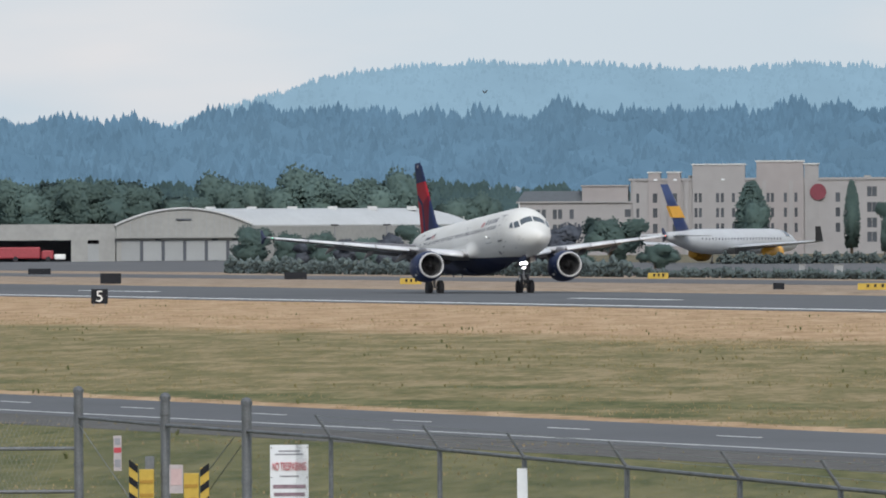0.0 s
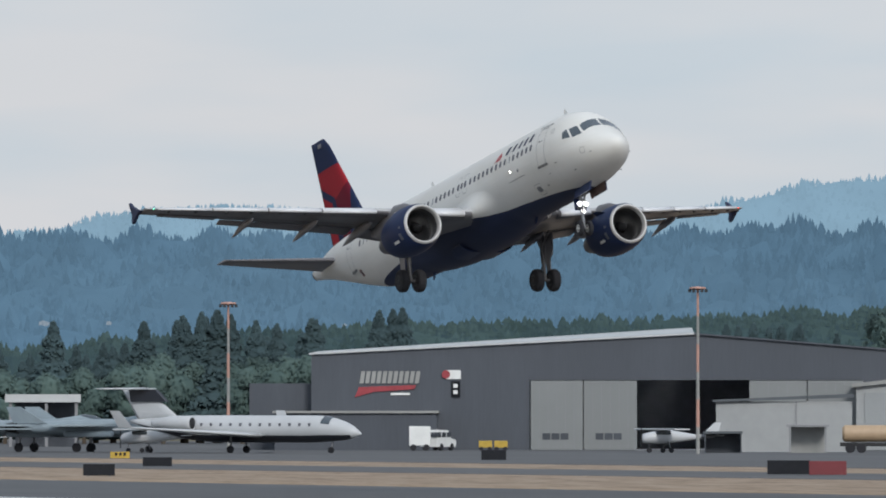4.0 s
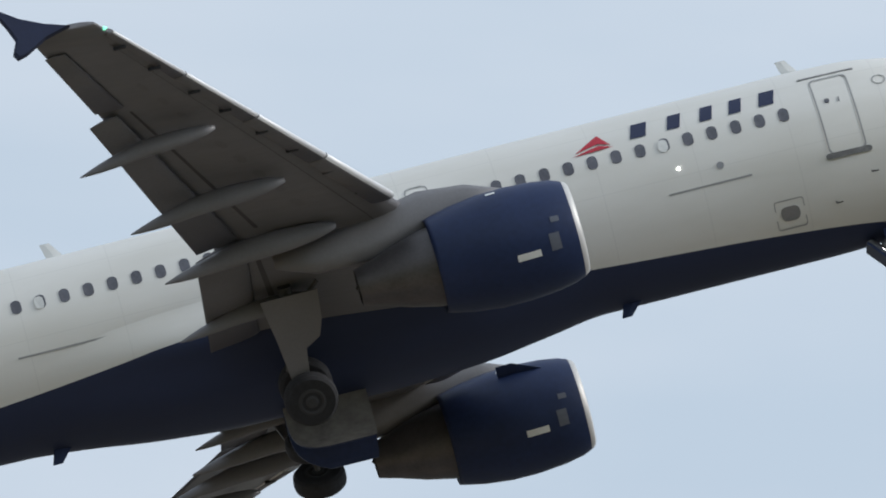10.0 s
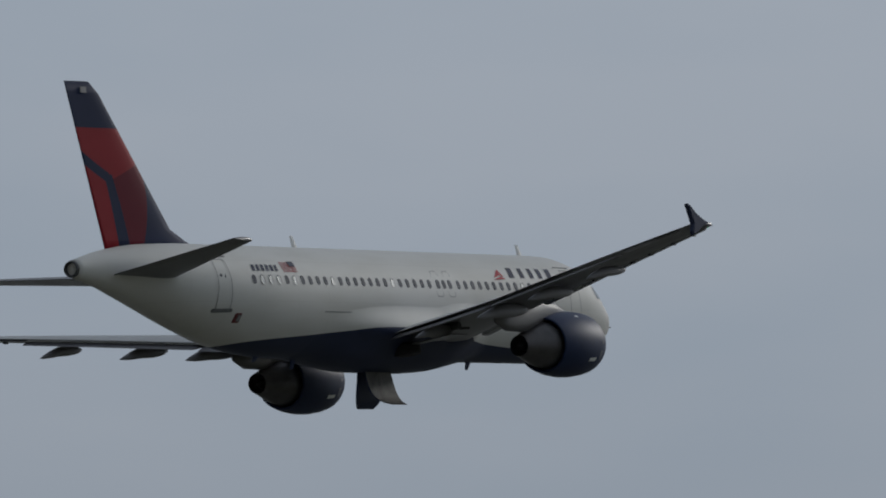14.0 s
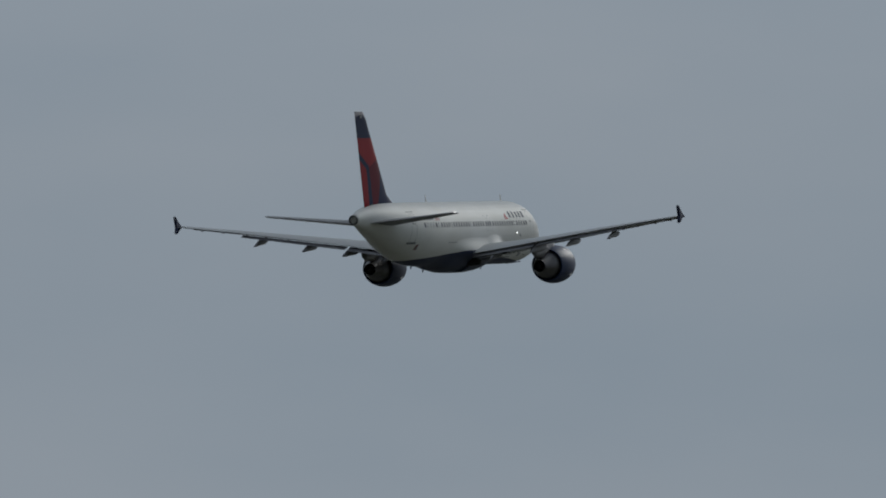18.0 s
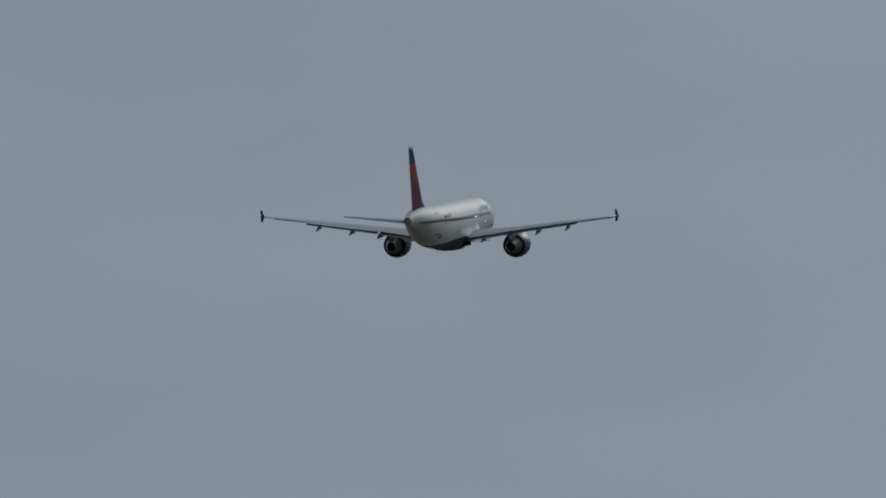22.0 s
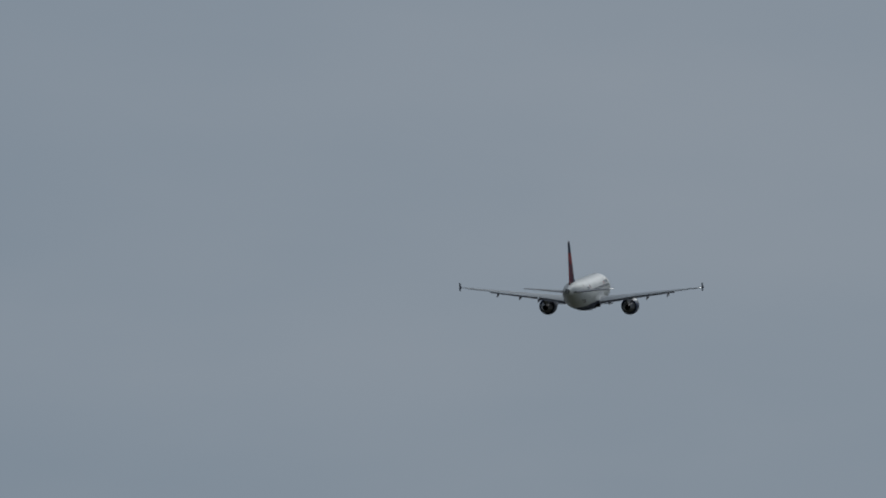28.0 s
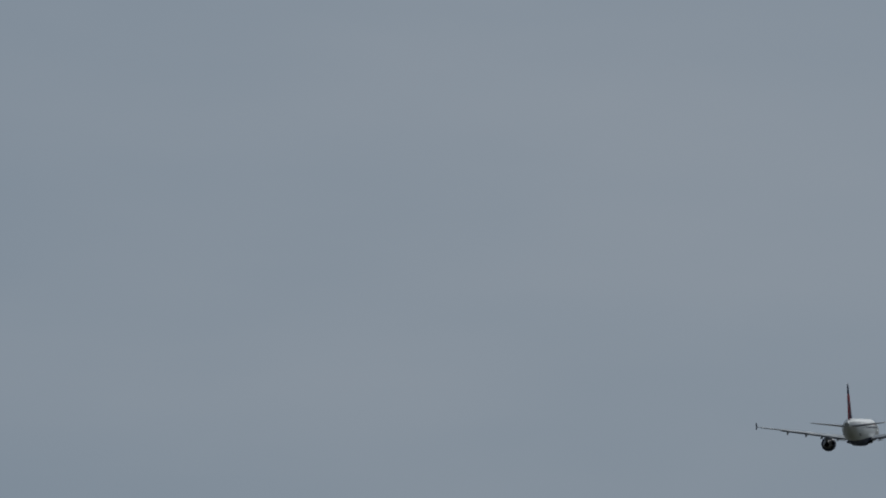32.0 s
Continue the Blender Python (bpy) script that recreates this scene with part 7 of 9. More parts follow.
NOSE_HINGE, MAIN_HINGE_S, MAIN_HINGE_Z = (-4.62, 0.0, -1.75), 17.5, -1.0


# ---- the airliner: x forward from the nose, y to its left, z up from the middle of the cabin tube ----
TOP = curve_of([(-0.36, -0.53), (-0.345, -0.43), (-0.31, -0.33), (-0.26, -0.25), (0.05, 0.01), (0.5, 0.27), (1.1, 0.59), (1.5, 0.85), (2.05, 1.3), (2.6, 1.63), (3.3, 1.88), (4.4, 2.04), (5.6, 2.07), (24, 2.07), (30, 2.07), (33, 1.98), (35.3, 1.72), (37.15, 1.34)])
BOTTOM = curve_of([(-0.36, -0.55), (-0.345, -0.64), (-0.31, -0.73), (-0.26, -0.81), (0.05, -1.08), (0.55, -1.34), (1.3, -1.6), (2.3, -1.83), (3.7, -2.0), (5.6, -2.07), (23, -2.07), (25, -2.02), (27.5, -1.74), (30, -1.15), (33, -0.3), (35.8, 0.44), (37.15, 0.7)])
WIDTH = curve_of([(-0.36, 0.01), (-0.345, 0.115), (-0.31, 0.21), (-0.26, 0.3), (0.05, 0.62), (0.5, 0.95), (1.2, 1.31), (2.2, 1.64), (3.6, 1.88), (5.6, 1.975), (23.5, 1.975), (26, 1.93), (28.5, 1.74), (31, 1.42), (34, 0.93), (36.1, 0.48), (37.15, 0.31)])


def skin(s, a, out=0.0):
    """The place on the cabin tube, s metres behind the nose, at the angle a round it from the right side (radians, up is pi / 2)."""
    top, bot, w = TOP(s), BOTTOM(s), WIDTH(s)
    return Vector((-s, -(w + out) * math.cos(a), (top + bot) / 2 + ((top - bot) / 2 + out) * math.sin(a)))


def side(s, z, out=0.0, sign=-1):
    """The place on the cabin tube's side at the height z: sign -1 is the right side."""
    top, bot = TOP(s), BOTTOM(s)
    k = max(-1, min(1, (z - (top + bot) / 2) / ((top - bot) / 2)))
    p = skin(s, math.asin(k), out)
    return Vector((p.x, p.y * -sign, p.z))


def decal(bm, outline, s0, z0, sign=-1, out=0.008, lean=0.0, mat=0, rim=True, cols=1):
    """A thin plate that follows the tube: outline in metres forward and up from (s0, z0)."""
    front = [side(s0 - u, z0 + w, out, sign) for u, w in outline]
    vf = [bm.verts.new(p) for p in front]
    f = bm.faces.new(vf)
    f.material_index = mat
    if rim:
        vb = [bm.verts.new(side(s0 - u, z0 + w, -0.01, sign)) for u, w in outline]
        n = len(vf)
        for i in range(n):
            bm.faces.new((vf[i], vb[i], vb[(i + 1) % n], vf[(i + 1) % n])).material_index = mat
    return f


def rounded(w, h, r, n=3):
    pts = []
    for cx, cy, a0 in ((w / 2 - r, h / 2 - r, 0), (-w / 2 + r, h / 2 - r, 90), (-w / 2 + r, -h / 2 + r, 180), (w / 2 - r, -h / 2 + r, 270)):
        for i in range(n + 1):
            a = radians(a0 + 90 * i / n)
            pts.append((cx + r * math.cos(a), cy + r * math.sin(a)))
    return pts


def frame_strip(bm, w, h, r, thick, s0, z0, sign=-1, out=0.012):
    """The rounded outline of a door or hatch as a raised bead."""
    outer, inner = rounded(w, h, r, 4), rounded(w - 2 * thick, h - 2 * thick, max(r - thick, 0.02), 4)
    a = [bm.verts.new(side(s0 - u, z0 + v, out, sign)) for u, v in outer]
    b = [bm.verts.new(side(s0 - u, z0 + v, out, sign)) for u, v in inner]
    for i in range(len(a)):
        j = (i + 1) % len(a)
        bm.faces.new((a[i], a[j], b[j], b[i]))
    return bm


WING_Y = (1.2, 2.0, 4.2, 6.4, 9.0, 11.5, 14.0, 16.0, 16.85)


def wing_le(y):
    return -WING_ROOT_S - (y - 1.95) * 0.521


def wing_te(y):
    return -(WING_ROOT_S + 6.15) + (0.0 if y < 6.4 else -(y - 6.4) * 0.29)


WING_Z = curve_of([(0, -1.32), (1.95, -1.18), (6.4, -0.6), (11.5, 0.08), (16.95, 0.78)])


def wing_section(y, sgn, f0=0.0, f1=1.0, drop=0.0):
    le, te = wing_le(y), wing_te(y)
    ch = le - te
    thick = mixed(0.15, 0.105, min(1, y / 16))
    return [Vector((p.x, p.y * sgn, p.z)) for p in airfoil((le, y, WING_Z(y)), ch, thick, twist=radians(mixed(2.0, -1.6, y / 17)))]


def wing_low(y, t, sgn, out=0.0):
    """The place on the wing's lower skin at the share t of its chord."""
    ch = wing_le(y) - wing_te(y)
    thick = mixed(0.15, 0.105, min(1, y / 16))
    h = thick * 5 * (0.2969 * math.sqrt(t) - 0.126 * t - 0.3516 * t * t + 0.2843 * t**3 - 0.1036 * t**4)
    h = -h * (1 - 0.35 * t) + 0.02 * math.sin(math.pi * t)
    w = radians(mixed(2.0, -1.6, y / 17))
    return Vector((wing_le(y) - (t * math.cos(w) + h * math.sin(w)) * ch, sgn * y, WING_Z(y) + (h * math.cos(w) - t * math.sin(w)) * ch - out))


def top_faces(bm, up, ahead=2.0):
    """Gives the upper and the forward faces of a skin its second, brighter material, as if lit."""
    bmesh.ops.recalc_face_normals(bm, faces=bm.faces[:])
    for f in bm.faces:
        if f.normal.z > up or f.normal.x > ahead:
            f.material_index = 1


def build_airliner():
    plane = thing("airliner", "white jet airliner with dark blue belly and red-blue tail, taking off", "airplane")
    # cabin tube
    bm = bmesh.new()
    stations = [-0.36, -0.345, -0.31, -0.26, -0.18, -0.08, 0.05, 0.2, 0.4] + [0.4 + 0.2 * i for i in range(1, 30)] + [6.4 + 0.8 * i for i in range(0, 22)] + [23.6 + 0.4 * i for i in range(0, 35)] + [36.9, 37.15]
    stations = sorted(set(round(s, 3) for s in stations if s <= 37.15))
    loft(bm, [[skin(s, 2 * math.pi * i / 64) for i in range(64)] for s in stations])
    body = part("fuselage", bm, AIR_WHITE, plane, "white fuselage with dark blue belly", smooth=True)
    # belly and wing root fairing: one swelling of the tube, smoothed into it
    bm = bmesh.new()
    swell = curve_of([(9.6, 0.0), (10.6, 0.03), (11.8, 0.2), (13.5, 0.42), (15.5, 0.5), (18.5, 0.48), (20.5, 0.34), (22.2, 0.12), (23.6, 0.0)])
    rear = curve_of([(9.6, 0), (12.5, 0.0), (14.5, 0.36), (17.8, 0.46), (19.4, 0.34), (21.2, 0.13), (22.6, 0.02), (23.6, 0)])
    rings = []
    for i in range(71):
        s = 9.6 + 0.2 * i
        ring = []
        for k in range(64):
            a = radians(18 - 216 * k / 63)
            b = math.degrees(math.asin(max(-1, min(1, -math.sin(a)))))
            g = max(0, min(1, (b - 20) / 42))
            g = g * g * (3 - 2 * g)
            front = 0.62 * math.exp(-((s - 13.1) / (1.25 if s < 13.1 else 1.6)) ** 2) * math.exp(-((b - 27) / 13) ** 2)
            back = rear(s) * math.exp(-((b - 29) / 12) ** 2)
            ring.append(skin(s, a, -0.025 + swell(s) * g + max(front, back)))
        rings.append(ring)
    loft(bm, rings, closed=False, caps=False)
    part("belly_fairing", bm, AIR_WHITE, plane, "white and dark blue wing root and belly fairing", smooth=True)
    # cabin windows, a row on each side
    bm = bmesh.new()
    ring = rounded(0.25, 0.36, 0.11, 4)
    for sgn in (-1, 1):
        first = None
        for k in range(WINDOWS):
            if k in (15, 17):
                continue
            s = WINDOW_S + 0.533 * k
            if s > 27.9:
                break
            bm = bmesh.new()
            decal(bm, rounded(0.225, 0.335, 0.105, 4), s, WINDOW_Z, sgn, 0.014, rim=True)
            blind = k in (5, 23, 31, 36, 38, 39, 40) if sgn < 0 else k in (3, 9, 20)
            pane = part("cabin_window", bm, WINDOW_DARK, body)
            if blind:
                tagged(pane, "cabin window with its white blind drawn")
                bm = bmesh.new()
                decal(bm, rounded(0.205, 0.315, 0.095, 4), s + 0.03, WINDOW_Z - 0.03, sgn, 0.022, rim=False)
                part("blind", bm, WINDOW_BLIND, pane)
    # doors and hatches
    for sgn in (-1, 1):
        for s0, z0, w, h in ((DOOR1_S, 0.38, 0.84, 1.9), (DOOR4_S, 0.42, 0.8, 1.86)):
            bm = bmesh.new()
            cols = 12
            pts = []
            r = rounded(w, h, 0.12, 4)
            # bead laid in short steps so that it follows the curve of the tube
            fine = []
            for (u0, v0), (u1, v1) in zip(r, r[1:] + r[:1]):
                steps = max(1, int(abs(v1 - v0) / 0.15))
                fine += [(mixed(u0, u1, i / steps), mixed(v0, v1, i / steps)) for i in range(steps)]
            inner = [(u * (w - 0.07) / w, v * (h - 0.07) / h) for u, v in fine]
            a = [bm.verts.new(side(s0 - u, z0 + v, 0.012, sgn)) for u, v in fine]
            b = [bm.verts.new(side(s0 - u, z0 + v, 0.012, sgn)) for u, v in inner]
            for i in range(len(a)):
                j = (i + 1) % len(a)
                bm.faces.new((a[i], a[j], b[j], b[i]))
            door = part("door", bm, AIR_LINE, body, "cabin door with grey outline")
            bm = bmesh.new()
            decal(bm, rounded(1.02, 0.12, 0.055, 4), s0, z0 - h / 2 - 0.02, sgn, 0.035)
            part("door_sill", bm, SILL_GREY, door, "worn grey door sill")
            bm = bmesh.new()
            decal(bm, [(-0.62, -0.02), (0.62, -0.02), (0.62, 0.02), (-0.62, 0.02)], s0, z0 + h / 2 + 0.1, sgn, 0.02)
            part("rain_gutter", bm, SILL_GREY, door, "grey gutter above the door")
            bm = bmesh.new()
            decal(bm, rounded(0.11, 0.11, 0.05, 4), s0 + 0.16, z0 + 0.3, sgn, 0.016)
            part("door_window", bm, WINDOW_DARK, door)
            bm = bmesh.new()
            decal(bm, rounded(0.03, 0.12, 0.01, 2), s0 - 0.1, z0 + 0.28, sgn, 0.016)
            part("door_handle", bm, GREY_METAL, door)
        for k in (15, 17):
            s0 = WINDOW_S + 0.533 * k - (0.1 if k == 17 else -0.1)
            bm = bmesh.new()
            frame_strip(bm, 0.52, 1.02, 0.14, 0.03, s0, WINDOW_Z + 0.02, sgn)
            hatch = part("overwing_exit", bm, AIR_LINE, body, "overwing exit hatch with thin grey outline")
            bm = bmesh.new()
            decal(bm, rounded(0.24, 0.35, 0.11, 4), s0, WINDOW_Z, sgn, 0.014)
            part("cabin_window", bm, WINDOW_DARK, hatch)
        # cargo door edges, seen as dark slots
        for s0, w in ((HOLD_S + 0.2, 1.85), (HOLD2_S, 2.05)):
            bm = bmesh.new()
            decal(bm, [(-w / 2, -0.02), (w / 2, -0.02), (w / 2, 0.02), (-w / 2, 0.02)], s0, -0.56, sgn, 0.01)
            part("cargo_door_hinge", bm, AIR_LINE, body, "grey cargo door hinge line")
    # cockpit panes
    for sgn in (-1, 1):
        # front pane: from the middle line round to the corner
        def ring_pt(s, a):
            p = skin(s, a, 0.012)
            return Vector((p.x, p.y * -sgn, p.z))
        grids = (
            ((1.3, 88), (1.4, 43), (1.9, 50), (1.9, 88)),
            ((1.38, 38.5), (1.82, 20), (2.3, 33.5), (1.95, 47.5)),
            ((1.96, 19), (2.57, 12.5), (2.69, 25), (2.46, 33)),
        )
        for quad in grids:
            ms, ma = sum(q[0] for q in quad) / 4, sum(q[1] for q in quad) / 4
            quad = [(mixed(ms, q[0], 0.95), mixed(ma, q[1], 0.93) if q[1] < 80 else q[1]) for q in quad]
            bm = bmesh.new()
            n = 5
            rows = []
            for i in range(n + 1):
                t = i / n
                s_a, a_a = mixed(quad[0][0], quad[1][0], t), mixed(quad[0][1], quad[1][1], t)
                s_b, a_b = mixed(quad[3][0], quad[2][0], t), mixed(quad[3][1], quad[2][1], t)
                rows.append([bm.verts.new(ring_pt(mixed(s_a, s_b, j / n), radians(mixed(a_a, a_b, j / n)))) for j in range(n + 1)])
            for i in range(n):
                for j in range(n):
                    bm.faces.new((rows[i][j], rows[i + 1][j], rows[i + 1][j + 1], rows[i][j + 1]))
            part("cockpit_window", bm, COCKPIT_GLASS, body, "dark cockpit window", smooth=True)
    # company mark, its lettering as plain blocks, the flag and the registration as plain blocks
    for sgn in (-1, 1):
        d = 1 if sgn < 0 else -1
        z0 = MARK_Z
        bm = bmesh.new()
        decal(bm, [(-0.43, -0.08), (0.1, 0.05), (0.14, 0.29)], MARK_S, z0, sgn, 0.02, rim=False)
        decal(bm, [(0.1, 0.05), (0.37, -0.05), (0.14, 0.29)], MARK_S, z0, sgn, 0.02, rim=False)
        decal(bm, [(-0.51, -0.15), (0.4, -0.11), (0.1, -0.005)], MARK_S, z0, sgn, 0.02, rim=False)
        part("tail_mark", bm, MARK_RED, body, "red triangular company mark")
        for i, (x, w) in enumerate(LETTERS):
            bm = bmesh.new()
            lean, w = 0.06, w * 0.76
            for r0, r1 in ((-0.2, -0.12), (-0.12, -0.04), (-0.04, 0.04), (0.04, 0.12), (0.12, 0.2)):
                e0, e1 = lean * r0 / 0.22, lean * r1 / 0.22
                decal(bm, [(x - w / 2 + e0, r0), (x + w / 2 + e0, r0), (x + w / 2 + e1, r1), (x - w / 2 + e1, r1)], MARK_S, LETTER_Z, sgn, 0.014, rim=False)
            part("lettering_block", bm, MATT_NAVY, body, "dark blue lettering block")
        for i in range(6):
            bm = bmesh.new()
            x = 27.5 - 0.3 * i
            for r0 in (-0.12, -0.04, 0.04):
                decal(bm, [(-0.09 + r0 * 0.2, r0), (0.09 + r0 * 0.2, r0), (0.105 + r0 * 0.2, r0 + 0.08), (-0.075 + r0 * 0.2, r0 + 0.08)], x, WINDOW_Z + 0.44, sgn, 0.014, rim=False)
            part("registration_block", bm, MATT_NAVY, body, "dark blue registration block")
        for i in range(7):
            bm = bmesh.new()
            decal(bm, [(-0.48, -0.2 + i * 0.0571), (0.48, -0.2 + i * 0.0571), (0.48, -0.178 + i * 0.0571), (-0.48, -0.178 + i * 0.0571)], FLAG_S, WINDOW_Z + 0.5, sgn, 0.02, rim=False)
            part("flag_stripe", bm, MARK_RED, body)
        bm = bmesh.new()
        decal(bm, [(0.08, 0.0), (0.48, 0.0), (0.48, 0.2), (0.08, 0.2)], FLAG_S, WINDOW_Z + 0.5, sgn, 0.032, rim=False)
        part("flag_canton", bm, MATT_NAVY, body)
    # static ports, outflow valve and other small plates on the right side
    for s0, z0, w, h, mt, nm, lb in ((PLATE_S[0], -0.2, 0.16, 0.16, GREY_METAL, "static_port", "round grey port"), (PLATE_S[1] - 0.15, -1.45, 0.42, 0.24, GREY_METAL, "outflow_valve", "oval grey valve plate"), (1.2, -0.58, 0.32, 0.32, AIR_LINE, "static_port", "square port plate outlined in grey"), (DOOR4_S - 0.95, -0.8, 0.34, 0.32, MARK_DULL, "service_panel", "dark red service panel"), (3.62, 0.95, 0.3, 0.26, AIR_LINE, "round_badge", "pale round badge")):
        for sgn in (-1,):
            bm = bmesh.new()
            if nm in ("round_badge",) or (nm == "static_port" and s0 < 3):
                frame_strip(bm, w, h, w * 0.3 if nm == "static_port" else w * 0.45, 0.025, s0, z0, sgn)
            else:
                decal(bm, rounded(w, h, min(w, h) * (0.48 if nm != "service_panel" else 0.12), 4), s0, z0, sgn, 0.02)
            plate = part(nm, bm, mt, body, lb)
            if nm == "outflow_valve":
                bm = bmesh.new()
                frame_strip(bm, 0.66, 0.5, 0.06, 0.02, s0, z0, sgn)
                part("surround", bm, AIR_LINE, plate, "thin grey square surround")
            if nm == "service_panel":
                bm = bmesh.new()
                decal(bm, rounded(0.15, 0.22, 0.03, 3), s0 - 0.06, z0, sgn, 0.03)
                part("inset", bm, GREY_METAL, plate)
    # probes on the nose
    for s0, z0 in ((3.4, -0.72), (4.3, -1.05), (2.3, -1.3), (0.75, -0.75), (5.2, -1.45)):
        for sgn in (-1, 1):
            bm = bmesh.new()
            tube(bm, side(s0, z0, -0.02, sgn), side(s0, z0, 0.07, sgn), 0.018, None, 6)
            tube(bm, side(s0, z0, 0.07, sgn), side(s0 - 0.14, z0, 0.08, sgn), 0.016, 0.01, 6)
            part("probe", bm, DARK_METAL, body)
    # aerials
    for s0, up, h, lb in ((5.2, 1, 0.42, "white blade aerial"), (ANT2_S, 1, 0.45, "white blade aerial"), (9.9, -1, 0.3, "dark blade aerial"), (22.6, -1, 0.35, "dark blade aerial"), (25.2, -1, 0.2, "dark blade aerial")):
        bm = bmesh.new()
        z = TOP(s0) if up > 0 else BOTTOM(s0)
        if s0 == 22.6:
            z = -2.1
        loft(bm, [[Vector((-s0 + a + sh, t, z + up * zz)) for a, t in ((0.22 * k, 0), (0, 0.02 * k), (-0.22 * k, 0), (0, -0.02 * k))] for zz, k, sh in ((-0.05, 1, 0), (h, 0.5, -0.22))])
        part("aerial", bm, AIR_PLAIN if up > 0 else AIR_NAVY, body, lb)
    # beacon and wing lights
    bm = bmesh.new()
    turned(bm, [(-0.03, 0.01), (-0.015, 0.028), (0.015, 0.034), (0.03, 0.01)], pose(*side(SPOT_S, SPOT_Z, 0.0)) @ pose(0, 0, 0, 0, 0, -90), 12)
    part("inspection_light", bm, LAMP_WHITE, body, "bright white wing inspection light")
    # fin and rudder
    bm = bmesh.new()
    rings = []
    for i in range(15):
        t = i / 14
        z = mixed(1.7, FIN_Z, t)
        le = mixed(-29.6, FIN_LE, t) if t > 0.12 else mixed(-28.0, mixed(-29.6, FIN_LE, 0.12), t / 0.12)
        te = mixed(-34.85, FIN_TE, t)
        if i == 14:
            le -= 0.25
        ring = airfoil((le, 0, 0), le - te, mixed(0.1, 0.09, t), n=8, flat=0)
        rings.append([Vector((p.x, p.z - 0.0, z)) for p in ring])
    loft(bm, rings)
    part("fin", bm, FIN_PAINT, plane, "dark blue fin with red folded-ribbon design", smooth=True)
    for sgn in (-1, 1):
        bm = bmesh.new()
        box(bm, FIN_LE - 0.95, FIN_LE - 0.55, sgn * 0.05, sgn * 0.069, FIN_Z - 0.42, FIN_Z - 0.2)
        part("badge", bm, FAIRING_GREY, plane, "small pale badge near the fin tip")
    # tailplane
    for sgn in (-1, 1):
        bm = bmesh.new()
        rings = []
        for i in range(9):
            t = i / 8
            y = mixed(0.35, 6.22, t)
            le, te = mixed(-31.6, HS_LE, t), mixed(-35.35, HS_LE - 1.35, t)
            ring = airfoil((le, y, mixed(0.62, HS_Z, t)), le - te, 0.1, n=8, flat=0, twist=radians(-2))
            rings.append([Vector((p.x, p.y * sgn, p.z)) for p in ring])
        loft(bm, rings)
        part("tailplane", bm, GREY_WING, plane, "grey tailplane", smooth=True)
    # tail cone end
    bm = bmesh.new()
    turned(bm, [(0.0, 0.31), (-0.12, 0.3), (-0.2, 0.26), (-0.1, 0.22), (0.3, 0.2)], pose(-37.13, 0, 1.01), 24, caps=False)
    part("tail_exhaust", bm, GEAR_DARK, plane, "dark tail cone exhaust", smooth=True)
    bm = bmesh.new()
    turned(bm, [(0, 0.01), (-0.02, 0.03), (-0.04, 0.01)], pose(-37.28, -0.05, 0.72), 10)
    part("tail_light", bm, AIR_LINE, plane)
    # wings
    for sgn in (-1, 1):
        bm = bmesh.new()
        loft(bm, [wing_section(y, sgn) for y in WING_Y])
        # faces turned up take the lit copy of the grey
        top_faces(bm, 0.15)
        wing = part("wing", bm, [GREY_WING, WING_LIT_TOP], plane, "grey swept wing", smooth=True)
        # slats drawn forward and down
        for y0, y1 in ((2.7, 5.0), (6.6, 9.0), (9.05, 11.4), (11.45, 13.9), (13.95, 16.4)):
            bm = bmesh.new()
            rings = []
            for y in (y0, (y0 + y1) / 2, y1):
                le, ch = wing_le(y), wing_le(y) - wing_te(y)
                ring = airfoil((le + 0.075 * ch * 0.8, y, WING_Z(y) - 0.035 * ch + 0.02), ch * 0.95, 0.13, twist=radians(-9), n=8, cut=0.14)
                rings.append([Vector((p.x, p.y * sgn, p.z)) for p in ring])
            loft(bm, rings)
            # bare metal on the lit upper and forward faces, dark grey kept below
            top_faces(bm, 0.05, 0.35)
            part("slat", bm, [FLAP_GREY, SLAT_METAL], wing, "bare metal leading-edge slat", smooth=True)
        for y in (3.2, 4.5, 7.2, 8.4, 9.7, 10.8, 12.1, 13.2, 14.6, 15.8):
            bm = bmesh.new()
            box(bm, -0.1, 0.16, -0.035, 0.035, -0.06, 0.0, pose(wing_le(y) - 0.2, sgn * y, WING_Z(y) - 0.12 * (1.4 - y / 22)))
            part("slat_track", bm, DARK_METAL, wing)
        # flaps
        for y0, y1 in ((2.15, 6.25), (6.5, 12.9)):
            bm = bmesh.new()
            rings = []
            for i in range(4):
                y = mixed(y0, y1, i / 3)
                ch = wing_le(y) - wing_te(y)
                fc = 0.21 * ch + 0.15 if y > 6.4 else 1.15
                ring = airfoil((wing_te(y) + fc * 0.58, y, WING_Z(y) - 0.03 * ch - 0.02), fc, 0.12, twist=radians(11), n=7, flat=0)
                rings.append([Vector((p.x, p.y * sgn, p.z)) for p in ring])
            loft(bm, rings)
            part("flap", bm, FLAP_GREY, wing, "lowered grey flap", smooth=True)
        # dark slots ahead of the flaps and the aileron, under the wing
        for y0, y1, t0, t1 in ((2.3, 6.1, 0.79, 0.815), (6.6, 12.8, 0.72, 0.745), (13.1, 15.9, 0.74, 0.75), (3.0, 16.0, 0.157, 0.162)):
            bm = bmesh.new()
            rows = []
            for i in range(9):
                y = mixed(y0, y1, i / 8)
                rows.append([bm.verts.new(wing_low(y, t, sgn, 0.012)) for t in (t0, t1)])
            for r0, r1 in zip(rows, rows[1:]):
                bm.faces.new((r0[0], r0[1], r1[1], r1[0]))
